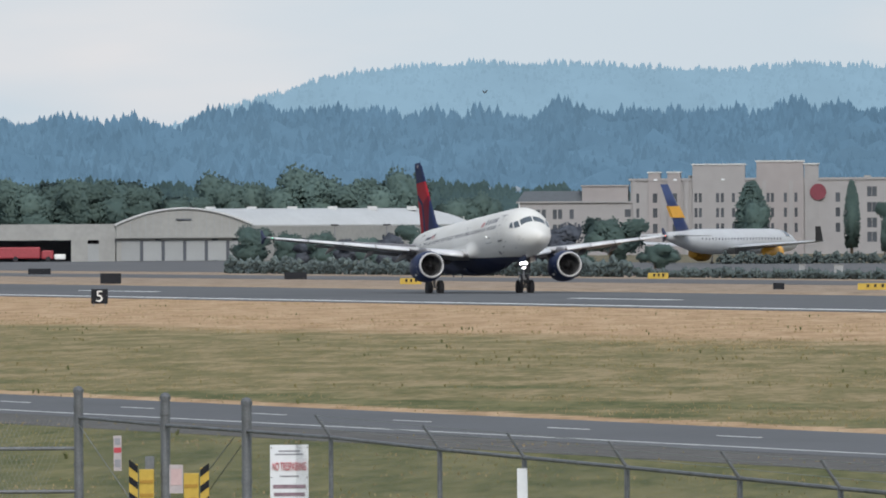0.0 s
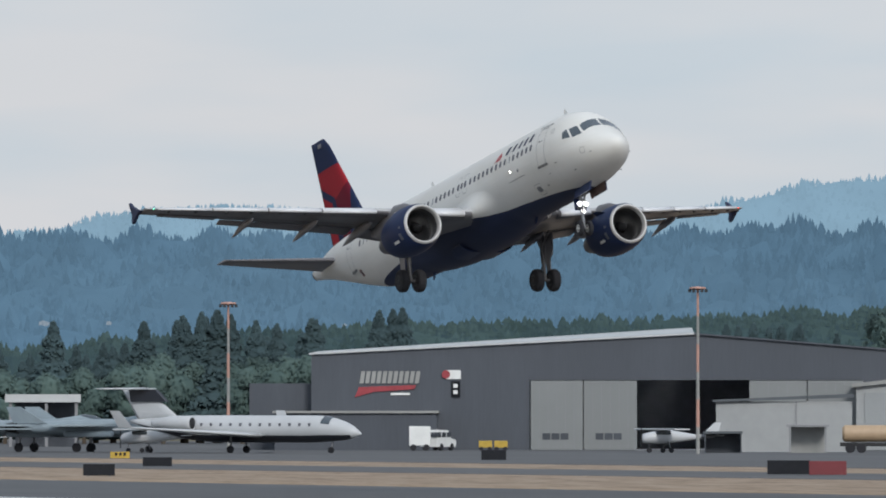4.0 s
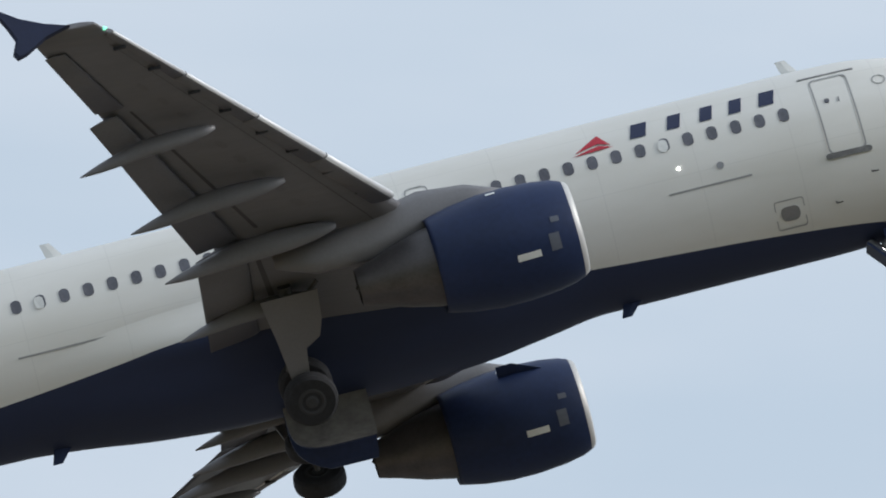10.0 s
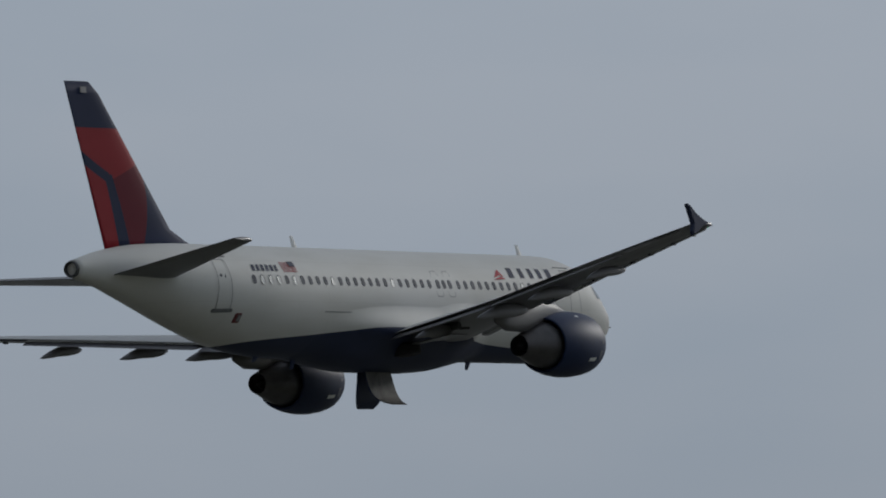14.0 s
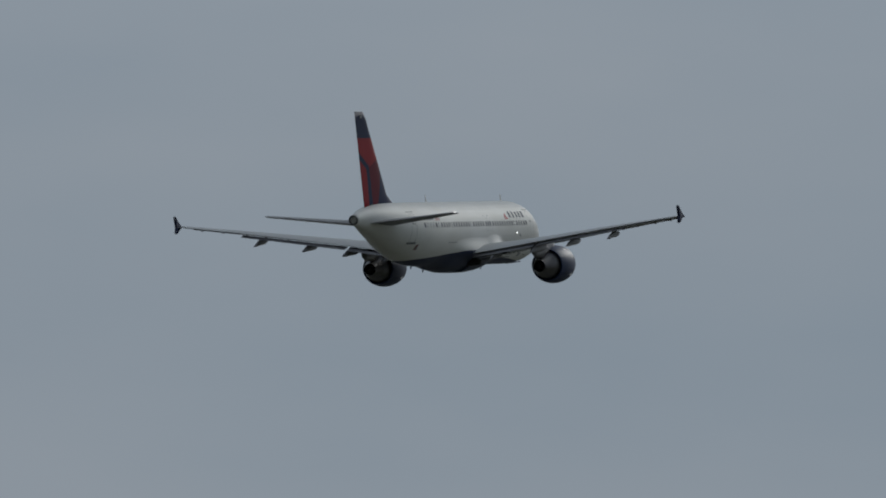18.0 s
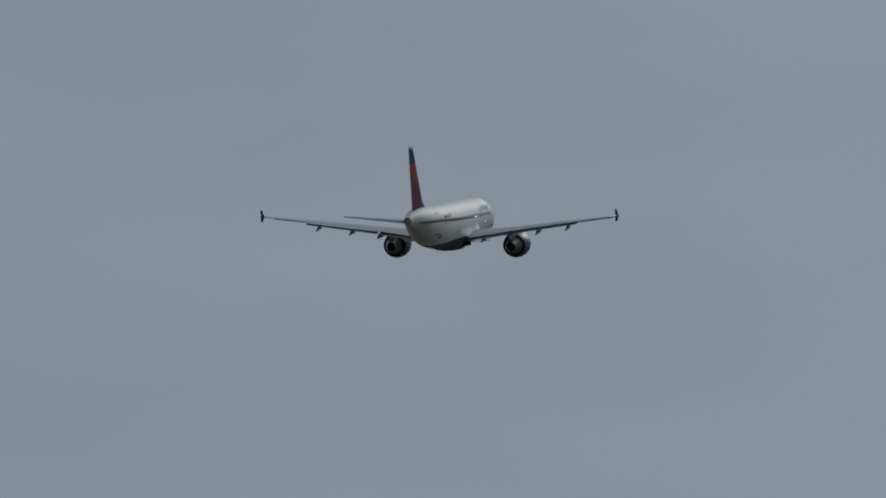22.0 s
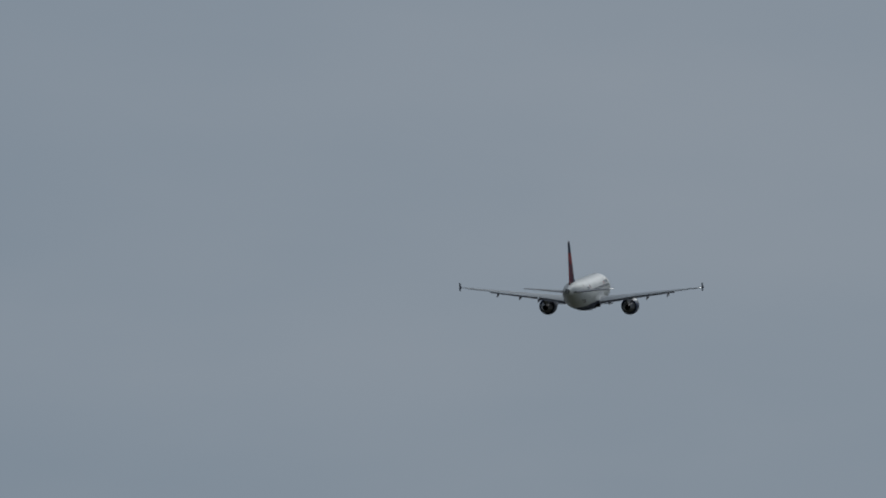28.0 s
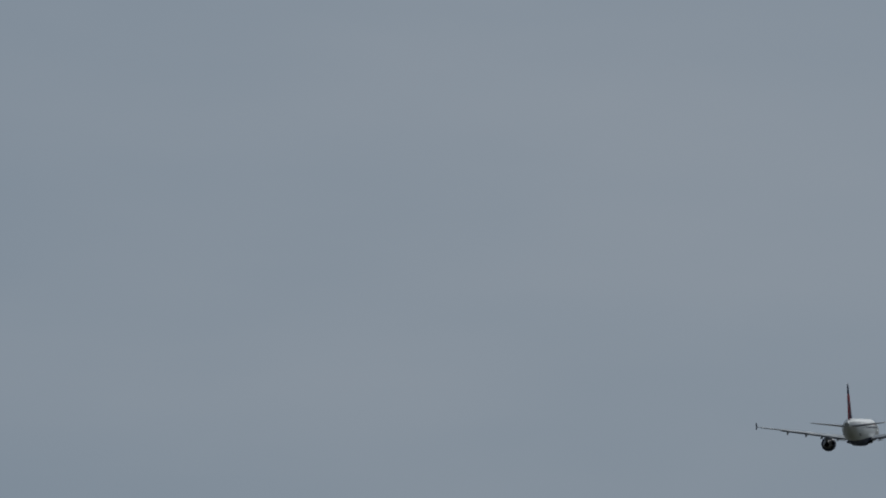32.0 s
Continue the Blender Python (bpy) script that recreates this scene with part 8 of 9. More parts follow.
            part("wing_slot", bm, SLOT_DARK, wing, "dark slot in the wing's underside")
        for y, t in ((4.6, 0.45), (7.4, 0.4), (8.2, 0.4), (9.0, 0.4), (9.8, 0.4), (10.6, 0.4), (11.4, 0.4), (12.2, 0.4), (13.0, 0.4), (13.8, 0.42)):
            bm = bmesh.new()
            bm.faces.new([bm.verts.new(wing_low(y + 0.2 * math.cos(a), t + 0.035 * math.sin(a), sgn, 0.008)) for a in (2 * math.pi * k / 12 for k in range(12))])
            part("access_panel", bm, FLAP_GREY, wing, "oval access panel under the wing")
        # flap track fairings
        for y, l0, l1, r in ((3.6, 1.9, 1.1, 0.18), (6.35, 2.6, 1.2, 0.23), (8.9, 2.4, 1.0, 0.2), (11.9, 2.0, 0.95, 0.17)):
            bm = bmesh.new()
            te = wing_te(y)
            rings = []
            n = 12
            for i in range(n + 1):
                t = i / n
                x = te + l0 - (l0 + l1) * t
                rr = r * max(0.06, math.sin(math.pi * min(1, 0.04 + 0.96 * t ** 0.8)) ** 0.7)
                drop = -0.34 - 0.16 * t - (0.2 * max(0, t - 0.55) / 0.45)
                rings.append([Vector((x, sgn * (y + rr * 0.62 * math.cos(a)), WING_Z(y) + drop + rr * 1.15 * math.sin(a))) for a in (2 * math.pi * k / 14 for k in range(14))])
            loft(bm, rings)
            part("flap_track_fairing", bm, FAIRING_GREY, wing, "tapered grey flap track fairing", smooth=True)
        # aileron line and access plates under the wing
        bm = bmesh.new()
        for y0, y1 in ((13.1, 15.9),):
            rings = []
            for y in (y0, y1):
                ch = wing_le(y) - wing_te(y)
                ring = airfoil((wing_te(y) + ch * 0.26, y, WING_Z(y) - 0.016), ch * 0.27, 0.12, n=6, flat=0, twist=radians(2))
                rings.append([Vector((p.x, p.y * sgn, p.z)) for p in ring])
            loft(bm, rings)
        part("aileron", bm, FLAP_GREY, wing, "grey aileron", smooth=True)
        # wingtip fence
        bm = bmesh.new()
        xt, zt = wing_le(16.9), WING_Z(16.95)
        prof = [(xt - 0.5, zt + 0.03), (xt - 1.0, zt + 0.2), (xt - 1.5, zt + 0.45), (xt - 1.86, zt + 0.72), (xt - 1.95, zt + 0.7), (xt - 1.76, zt + 0.3), (xt - 1.64, zt - 0.02), (xt - 1.76, zt - 0.3), (xt - 1.69, zt - 0.42), (xt - 1.5, zt - 0.37), (xt - 1.05, zt - 0.12)]
        c = Vector((xt - 1.1, 0, zt))
        layers = [[Vector((x, sgn * yy, z)) if k == 1 else Vector((mixed(c.x, x, k), sgn * yy, mixed(c.z, z, k))) for x, z in prof] for yy, k in ((16.84, 0.94), (16.87, 1), (16.97, 1), (17.02, 0.9))]
        loft(bm, layers)
        part("wingtip_fence", bm, MATT_NAVY, wing, "dark blue wingtip fence")
        bm = bmesh.new()
        turned(bm, [(-0.12, 0.02), (0, 0.04), (0.05, 0.01)], pose(wing_le(16.55), sgn * 16.55, WING_Z(16.55)), 10)
        part("navigation_light", bm, LAMP_GREEN if sgn < 0 else LAMP_RED, wing)
        # engine
        e = pose(-ENGINE_S, sgn * 5.75, ENGINE_Z, 0, -1.5, 0) @ Matrix.Diagonal((1.03, 1.05, 1.05, 1))
        bm = bmesh.new()
        turned(bm, [(-0.12, 0.99), (-0.3, 1.06), (-0.7, 1.13), (-1.3, 1.175), (-1.9, 1.165), (-2.5, 1.09), (-2.95, 0.99), (-3.05, 0.96), (-3.0, 0.9), (-2.4, 0.86)], e, 56, caps=False)
        nacelle = part("engine", bm, AIR_NAVY, plane, "dark blue engine nacelle", smooth=True)
        bm = bmesh.new()
        turned(bm, [(-0.19, 1.005), (-0.09, 0.975), (-0.02, 0.93), (0.0, 0.895), (-0.03, 0.86), (-0.12, 0.83), (-0.3, 0.81)], e @ pose(0.0, 0, 0), 56, caps=False)
        part("inlet_lip", bm, LIP_METAL, nacelle, "polished metal inlet lip", smooth=True)
        bm = bmesh.new()
        turned(bm, [(-0.28, 0.812), (-0.6, 0.8), (-1.0, 0.84), (-1.05, 0.3)], e, 48, caps=False)
        part("inlet_duct", bm, DUCT_GREY, nacelle, "grey inlet duct", smooth=True)
        bm = bmesh.new()
        for k in range(36):
            a = 2 * math.pi * k / 36
            m = e @ pose(-0.98, 0, 0) @ Matrix.Rotation(a, 4, "X")
            v = [bm.verts.new(m @ Vector(p)) for p in ((0.03, 0, 0.25), (-0.06, 0.05, 0.25), (-0.09, 0.11, 0.79), (0.05, -0.02, 0.79))]
            bm.faces.new(v)
        part("fan", bm, DARK_METAL, nacelle, "dark fan blades", smooth=False)
        bm = bmesh.new()
        turned(bm, [(-0.45, 0.01), (-0.55, 0.1), (-0.75, 0.2), (-1.0, 0.27)], e, 24)
        part("spinner", bm, DARK_METAL, nacelle, smooth=True)
        bm = bmesh.new()
        turned(bm, [(-2.7, 0.86), (-3.15, 0.8), (-3.7, 0.67), (-4.25, 0.49), (-4.62, 0.385), (-4.68, 0.37)], e, 40, caps=False)
        part("core_nozzle", bm, CORE_METAL, nacelle, "bare metal core nozzle", smooth=True)
        bm = bmesh.new()
        turned(bm, [(-4.68, 0.367), (-4.3, 0.34), (-4.28, 0.05)], e, 40, caps=False)
        part("nozzle_inside", bm, DARK_METAL, nacelle, smooth=True)
        bm = bmesh.new()
        turned(bm, [(-4.2, 0.22), (-4.5, 0.15), (-4.72, 0.04), (-4.74, 0.01)], e, 24)
        part("exhaust_plug", bm, DARK_METAL, nacelle, smooth=True)
        bm = bmesh.new()
        rings = []
        for x, zlo, zhi, w in ((-1.2, 1.05, 1.2, 0.06), (-2.0, 0.95, 1.5, 0.17), (-3.0, 0.75, 1.62, 0.22), (-4.2, 0.5, 1.4, 0.2), (-5.4, 0.55, 1.25, 0.14), (-6.2, 0.85, 1.2, 0.04)):
            rings.append([e @ Vector((x, w * c, mixed(zlo, zhi, t))) for c, t in ((-0.6, 0), (-1, 0.3), (-1, 0.75), (-0.5, 1), (0.5, 1), (1, 0.75), (1, 0.3), (0.6, 0))])
        loft(bm, rings)
        part("pylon", bm, PYLON_GREY, plane, "grey engine pylon", smooth=True)
        for out_sign in ((-1,) if sgn < 0 else (-1, 1)):
            for x, a, wl, wc, mt, nm in ((-0.95, -34, 0.5, 0.14, AIR_PLAIN, "placard"), (-0.5, -27, 0.22, 0.36, NACELLE_GREY, "access_panel"), (-0.42, -4, 0.18, 0.12, NACELLE_GREY, "access_panel"), (-1.5, 52, 0.2, 0.1, AIR_PLAIN, "placard")):
                bm = bmesh.new()
                rings = []
                for i in range(4):
                    aa = radians(a) + (i / 3 - 0.5) * wc / 1.15
                    row = []
                    for j in range(4):
                        xx = x - wl * j / 3
                        rad = curve_of([(-3, 0.98), (-2.5, 1.09), (-1.9, 1.165), (-1.3, 1.175), (-0.7, 1.13), (-0.3, 1.06), (-0.12, 0.99)])(xx) + 0.006
                        row.append(e @ Vector((xx, out_sign * rad * math.cos(aa), rad * math.sin(aa))))
                    rings.append(row)
                loft(bm, rings, closed=False, caps=False)
                part(nm, bm, mt, nacelle, "pale placard" if mt is AIR_PLAIN else "grey access panel")
        # strake
        bm = bmesh.new()
        loft(bm, [[e @ Vector((x, -sgn * rad * math.cos(radians(40)), rad * math.sin(radians(40)))) + Vector((0, -sgn * dy, 0)) for x, rad in ((-0.75, 1.12), (-1.7, 1.15), (-1.7, 1.42), (-1.35, 1.42))] for dy in (0, 0.03)])
        part("nacelle_strake", bm, AIR_NAVY, nacelle)
    build_gear(plane, body)
    return plane


def wheel(name, parent, at, r, w, label):
    """A tyre with its rim as a smaller piece, axle along y."""
    bm = bmesh.new()
    m = pose(*at, 0, 0, 90)
    h = w / 2
    turned(bm, [(-h, r * 0.5), (-h, r * 0.86), (-h * 0.72, r * 0.97), (-h * 0.3, r), (h * 0.3, r), (h * 0.72, r * 0.97), (h, r * 0.86), (h, r * 0.5)], m, 28)
    t = part(name, bm, RUBBER, parent, label, smooth=False)
    rims = []
    for s in (-1, 1):
        bm = bmesh.new()
        turned(bm, [(s * (h + 0.012), r * 0.52), (s * (h + 0.02), r * 0.44), (s * (h - 0.02), r * 0.3), (s * (h + 0.03), r * 0.16), (s * (h + 0.03), 0.01)], m, 20, caps=False)
        rims.append(bm)
    return t, rims


def build_gear(plane, body):
    """Undercarriage legs, wheels and doors: each leg and door is keyed in motions()."""
    moving = {}
    # nose leg, its hinge at the origin of the mesh
    bm = bmesh.new()
    tube(bm, (0, 0, 0.1), (0.08, 0, -0.75), 0.085)
    tube(bm, (0.08, 0, -0.75), (0.14, 0, -1.62), 0.06)
    tube(bm, (0.14, -0.26, -1.66), (0.14, 0.26, -1.66), 0.05)
    tube(bm, (0.05, 0, -0.45), (0.75, 0, 0.05), 0.045)
    tube(bm, (0.0, 0, -0.9), (-0.22, 0, -1.25), 0.03)
    tube(bm, (-0.22, 0, -1.25), (0.1, 0, -1.5), 0.03)
    box(bm, 0.02, 0.16, -0.26, 0.26, -0.62, -0.5)
    leg = part("nose_leg", bm, GREY_METAL, plane, "grey nose undercarriage leg", smooth=False)
    for y in (-0.25, 0.25):
        t, rim = wheel("nose_wheel", leg, (0.14, y, -1.66), 0.385, 0.2, "black tyre")
        for q in rim:
            part("rim", q, RIM_GREY, leg, "pale wheel rim")
    for y, z in ((-0.17, -0.42), (0.17, -0.42), (0.0, -0.76)):
        bm = bmesh.new()
        turned(bm, [(0.02, 0.04), (0.06, 0.12), (0.25, 0.15), (0.255, 0.14), (0.07, 0.115)], pose(0.02, y, z), 16, caps=False)
        lamp = part("landing_light", bm, GREY_METAL, leg, "dazzling landing light in a grey housing")
        bm = bmesh.new()
        turned(bm, [(0.09, 0.12), (0.1, 0.07), (0.105, 0.005)], pose(0.02, y, z), 16, caps=False)
        part("lens", bm, LAMP_HOT, lamp)
    moving["nose_leg"] = leg
    for y in (-1, 1):
        bm = boxed(-1.0, 0.95, -0.03, 0.03, -0.46, 0.0)
        bmesh.ops.bevel(bm, geom=[e for e in bm.edges if abs(e.verts[0].co.x - e.verts[1].co.x) < 0.01], offset=0.01, segments=1, affect="EDGES")
        for v in bm.verts:
            if v.co.z < -0.4 and v.co.x > 0.8:
                v.co.x -= 0.12
        bm.normal_update()
        for f in bm.faces:
            if f.normal.y * y < -0.7:
                f.material_index = 1
        d = part("nose_door", bm, [AIR_NAVY, DOOR_BROWN], plane, "dark blue nose undercarriage door")
        moving["nose_door" + ("_r" if y < 0 else "_l")] = d
    bm = boxed(-0.3, 0.3, -0.32, 0.32, -0.03, 0.03)
    part("leg_door", bm, AIR_NAVY, leg, "dark blue leg door").matrix_local = pose(-0.1, 0, -0.38, 0, 84, 0)
    # main legs
    for sgn in (-1, 1):
        bm = bmesh.new()
        tube(bm, (0, 0, 0.2), (0, 0, -1.35), 0.15, 0.13, 14)
        tube(bm, (0, 0, -1.35), (0, 0, -2.2), 0.095, None, 12)
        tube(bm, (0, -0.5, -2.25), (0, 0.5, -2.25), 0.07)
        tube(bm, (0, 0, -0.75), (0.05, -sgn * 0.3, -0.1), 0.06)
        tube(bm, (0, 0, -1.2), (-0.34, 0, -1.65), 0.035)
        tube(bm, (-0.34, 0, -1.65), (-0.02, 0, -2.1), 0.035)
        tube(bm, (0, 0, -0.5), (0.7, sgn * 0.1, 0.2), 0.05)
        leg = part("main_leg", bm, GEAR_DARK, plane, "dark grey main undercarriage leg")
        for y in (-0.465, 0.465):
            t, rim = wheel("main_wheel", leg, (0, y, -2.25), 0.585, 0.42, "black tyre")
            for q in rim:
                part("rim", q, RIM_DARK, leg, "dull wheel rim")
        bm = bmesh.new()
        loft(bm, [[Vector((x, sgn * (0.3 + 0.05 * k) + sgn * yy, z)) for x, z in ((0.66, 0.1), (0.62, -0.55), (0.5, -0.95), (0.16, -1.15), (0.1, -1.75), (-0.3, -1.8), (-0.42, -0.9), (-0.6, 0.1))] for k, yy in ((0, 0), (0, 0.05))])
        part("leg_door", bm, FAIRING_GREY, leg, "grey leg door")
        moving["main_leg" + ("_r" if sgn < 0 else "_l")] = leg
        # large belly door, hinged near the keel: curled outer edge, rounded rear corner, pale inside
        bm = bmesh.new()
        rings = []
        for i in range(13):
            t = i / 12
            y = sgn * (1.45 * t - 0.08 * t ** 4)
            zz = 0.12 * t * t + 0.3 * t ** 5
            x0, x1 = 0.9 - 0.05 * t ** 6, -0.95 + 0.75 * t ** 5
            rings.append([Vector((x, y, zz + dz)) for x, dz in ((x0, 0), (x1, 0), (x1, 0.06), (x0, 0.06))])
        loft(bm, rings)
        bmesh.ops.recalc_face_normals(bm, faces=bm.faces[:])
        for f in bm.faces:
            if f.normal.z > 0.3:
                f.material_index = 1
        door = part("main_door", bm, [BELLY_DOOR, DOOR_INSIDE], plane, "dark blue belly undercarriage door with grimy pale inside", smooth=False)
        moving["main_door" + ("_r" if sgn < 0 else "_l")] = door
    plane_moving.update(moving)


plane_moving = {}
airliner = build_airliner()

# ---- the perimeter fence before the road ----
FENCE = [(-168.95, 32.2), (-167.8, 36.85), (-160.2, 36.5), (-154.72, 36.45), (-149.4, 36.4), (-140.3, 35.65), (-134.6, 35.3), (-128.4, 34.95), (-122.0, 34.55), (-116.7, 34.2), (-110.6, 33.9), (-104, 33.6)]


def fence():
    f = thing("perimeter_fence", "galvanised chain-link perimeter fence with barbed-wire arms", "fence")
    bm0 = bmesh.new()
    tube(bm0, (0, 0, 0), (0, 0, 2.13), 0.033, None, 10)
    line_post = None
    for i, (x, y) in enumerate(FENCE):
        thick = i < 4
        if thick:
            bm = bmesh.new()
            tube(bm, (0, 0, 0), (0, 0, 2.5), 0.072, None, 14)
            turned(bm, [(0, 0.085), (0.05, 0.085), (0.09, 0.06), (0.11, 0.01)], pose(0, 0, 2.48, 0, -90, 0), 14)
            for z in (0.6, 1.35, 2.05, 2.25):
                turned(bm, [(0, 0.082), (0.05, 0.082)], pose(0, 0, z, 0, -90, 0), 14)
            p = part("gate_post", bm, GALVANISED, f, "thick grey gate post with cap")
            p.location = (x, y, 0)
            continue
        if line_post is None:
            p = line_post = part("post", bm0, GALVANISED, f)
        else:
            p = again("post", line_post, f)
        p.location = (x, y, 0)
        bm = bmesh.new()
        tube(bm, (0, 0, 2.1), (-0.02, -0.22, 2.42), 0.022, 0.016, 8)
        a = part("barbed_wire_arm", bm, GALVANISED, p)
    for (x0, y0), (x1, y1) in zip(FENCE[1:], FENCE[2:]):
        bm = bmesh.new()
        tube(bm, (x0, y0, 2.1), (x1, y1, 2.1), 0.026, None, 8)
        part("top_rail", bm, GALVANISED, f)
        for k, (dy, z) in enumerate(((-0.08, 2.22), (-0.15, 2.32), (-0.21, 2.41))):
            if x0 < -150:
                continue
            bm = bmesh.new()
            tube(bm, (x0, y0 + dy, z), (x1, y1 + dy, z), 0.004, None, 4)
            part("barbed_wire", bm, MESH_WIRE, f)
    # gate leaf beyond the thick posts
    for z in (1.62, 0.95):
        bm = bmesh.new()
        tube(bm, (*FENCE[0], z), (*FENCE[1], z), 0.03, None, 8)
        part("gate_rail", bm, GALVANISED, f)
    for (a, b, z0, z1) in ((1, 2, 2.0, 0.5), (2, 3, 0.6, 2.0), (3, 2, 2.0, 0.5)):
        bm = bmesh.new()
        tube(bm, (*FENCE[a], z0), (mixed(FENCE[a][0], FENCE[b][0], 0.85), mixed(FENCE[a][1], FENCE[b][1], 0.85), z1), 0.008, None, 5)
        part("brace_wire", bm, MESH_WIRE, f)
    # woven wire, too fine to pick apart
    verts, faces = [], []
    for (x0, y0), (x1, y1) in zip(FENCE, FENCE[1:]):
        run = math.hypot(x1 - x0, y1 - y0)
        d = Vector(((x1 - x0) / run, (y1 - y0) / run, 0))
        n = int(run / 0.075)
        for i in range(n):
            for s in (-1, 1):
                a = Vector((x0, y0, 0.05)) + d * (i * 0.075)
                b = a + d * (s * 0.9) + Vector((0, 0, 2.03))
                t = (b - Vector((x0, y0, 0))).dot(d)
                if t < 0 or t > run:
                    continue
                k = len(verts)
                w = d * 0.002
                verts += [tuple(a - w), tuple(a + w), tuple(b + w), tuple(b - w)]
                faces.append((k, k + 1, k + 2, k + 3))
    tagged(part("chain_link", (verts, [], faces), MESH_WIRE, f), "woven wire mesh", kind="stuff")
    return f


fence()


SPOTS = ((-151.6, 36.45), (-162.57, 36.45), (-158.4, 36.45), (-160.17, 36.45), (-160.16, 36.45), (-157.2, 36.45))


def fence_pose(px, py, z=0.0, off=-0.12):
    """Beside the fence line, facing the viewer."""
    return pose(px, py + off, z, 0, 0, 76.5)


s = thing("warning_sign", "white metal sign reading no trespassing in red, on the fence", "sign", fence_pose(*SPOTS[0], 0.05))
part("sheet", boxed(-0.27, 0.27, 0, 0.012, 0.95, 1.91), SIGN_WHITE, s)
text_part("NO TRESPASSING", 0.16, pose(0, -0.014, 1.6, 90, 0, 0) @ Matrix.Diagonal((0.38, 1, 1, 1)), INK_RED, s, "lettering")
for z, w, h in ((1.82, 0.3, 0.022), (1.775, 0.4, 0.022), (1.465, 0.27, 0.022), (1.32, 0.46, 0.055), (1.21, 0.44, 0.052), (1.11, 0.3, 0.03)):
    part("illegible_line", boxed(-w / 2, w / 2, -0.006, 0, z - h / 2, z + h / 2), INK_FADED if h > 0.05 else INK_GREY, s)
for x in (-0.25, 0.25):
    for z in (1.0, 1.45, 1.87):
        part("rivet", boxed(x - 0.008, x + 0.008, -0.008, 0, z - 0.008, z + 0.008), DARK_METAL, s)
s = thing("marker_plate", "narrow white plate fixed to a fence post", "sign", fence_pose(-134.4, 35.3, 0, -0.08))
part("plate", boxed(-0.065, 0.065, 0, 0.01, 1.2, 1.97), SIGN_WHITE, s)
s = thing("small_notice", "narrow white and red notice on the gate", "sign", fence_pose(*SPOTS[1], 0.13, -0.15))
part("plate", boxed(-0.06, 0.06, 0, 0.01, 1.25, 1.78), PLATE_WORN, s)
part("red_bar", boxed(-0.055, 0.055, -0.005, 0, 1.52, 1.6), INK_RED, s)
part("dark_bar", boxed(-0.045, 0.045, -0.005, 0, 1.64, 1.74), INK_GREY, s)
part("dark_bar", boxed(-0.045, 0.045, -0.005, 0, 1.3, 1.42), INK_GREY, s)
s = thing("small_notice", "faded pink and white notice beside the gate post", "sign", fence_pose(*SPOTS[2], 0.15, -0.2))
part("plate", boxed(-0.1, 0.1, 0, 0.01, 0.98, 1.4), PLATE_WORN, s)
part("faded_panel", boxed(-0.08, 0.08, -0.005, 0, 1.1, 1.34), paint("faded_pink", (0.5, 0.36, 0.36), 0.6), s)
s = thing("lock_box", "grey lock box on the gate", "box", fence_pose(*SPOTS[3], 0.14, -0.2))
part("body", boxed(-0.07, 0.07, 0, 0.1, 1.3, 1.5, bevel=0.01), GALVANISED, s)
for (hx, hy), flip in ((SPOTS[4], 1), (SPOTS[5], -1)):
    s = thing("hazard_marker", "yellow gate arm box with black and yellow striped board", "marker", fence_pose(hx, hy, 0.09, -0.25), group="hazard markers at the gate")
    part("box", boxed(-0.11, 0.11, 0, 0.2, 0.4, 1.36, bevel=0.01), YELLOW_PAINT, s)
    for z in (0.75, 0.95, 1.15):
        part("rib", boxed(-0.1, 0.1, -0.015, 0.0, z, z + 0.05), paint("brown_yellow", (0.36, 0.2, 0.02), 0.6), s)
    x0 = -0.26 if flip > 0 else 0.13
    part("striped_board", boxed(x0, x0 + 0.13, 0, 0.02, 0.3, 1.44), YELLOW_PAINT, s)
    for k in range(5):
        z = 0.34 + 0.24 * k
        bm = bmesh.new()
        loft(bm, [[Vector((x0, y, z + (0.1 if flip > 0 else 0))), Vector((x0 + 0.13, y, z + (0 if flip > 0 else 0.1))), Vector((x0 + 0.13, y, z + 0.11 + (0 if flip > 0 else 0.1))), Vector((x0, y, z + 0.11 + (0.1 if flip > 0 else 0)))] for y in (-0.006, 0.0)])
        part("stripe", bm, BLACK_PAINT, s)


# ---- grass: tufts past counting ----
def tufts(name, label, count, x0, x1, y0, y1, h0, h1, material, seed, blades=4, clusters=0):
    rng = random.Random(seed)
    centres = [(rng.uniform(x0, x1), rng.uniform(y0, y1)) for _ in range(clusters)]
    verts, faces = [], []
    while len(faces) < count * blades:
        if clusters and rng.random() < 0.75:
            cx, cy = rng.choice(centres)
            x, y = rng.gauss(cx, 2.2), rng.gauss(cy, 1.0)
        else:
            x, y = rng.uniform(x0, x1), rng.uniform(y0, y1)
        # keep clear of the road and the runway
        line = (x + 255) * 0.06
        if 65.8 + line < y < 76.4 + line or y > 187.5 + (x + 600) * 0.012:
            continue
        h = rng.uniform(h0, h1)
        for b in range(blades):
            a = rng.uniform(0, 6.3)
            w = h * rng.uniform(0.12, 0.3)
            k = len(verts)
            lean = h * rng.uniform(0.1, 0.6)
            verts += [(x + w * math.cos(a + 1.57), y + w * math.sin(a + 1.57), 0), (x - w * math.cos(a + 1.57), y - w * math.sin(a + 1.57), 0), (x + lean * math.cos(a), y + lean * math.sin(a), h * rng.uniform(0.7, 1))]
            faces.append((k, k + 1, k + 2))
    return tagged(part(name, (verts, [], faces), material), label, "grass", kind="stuff")


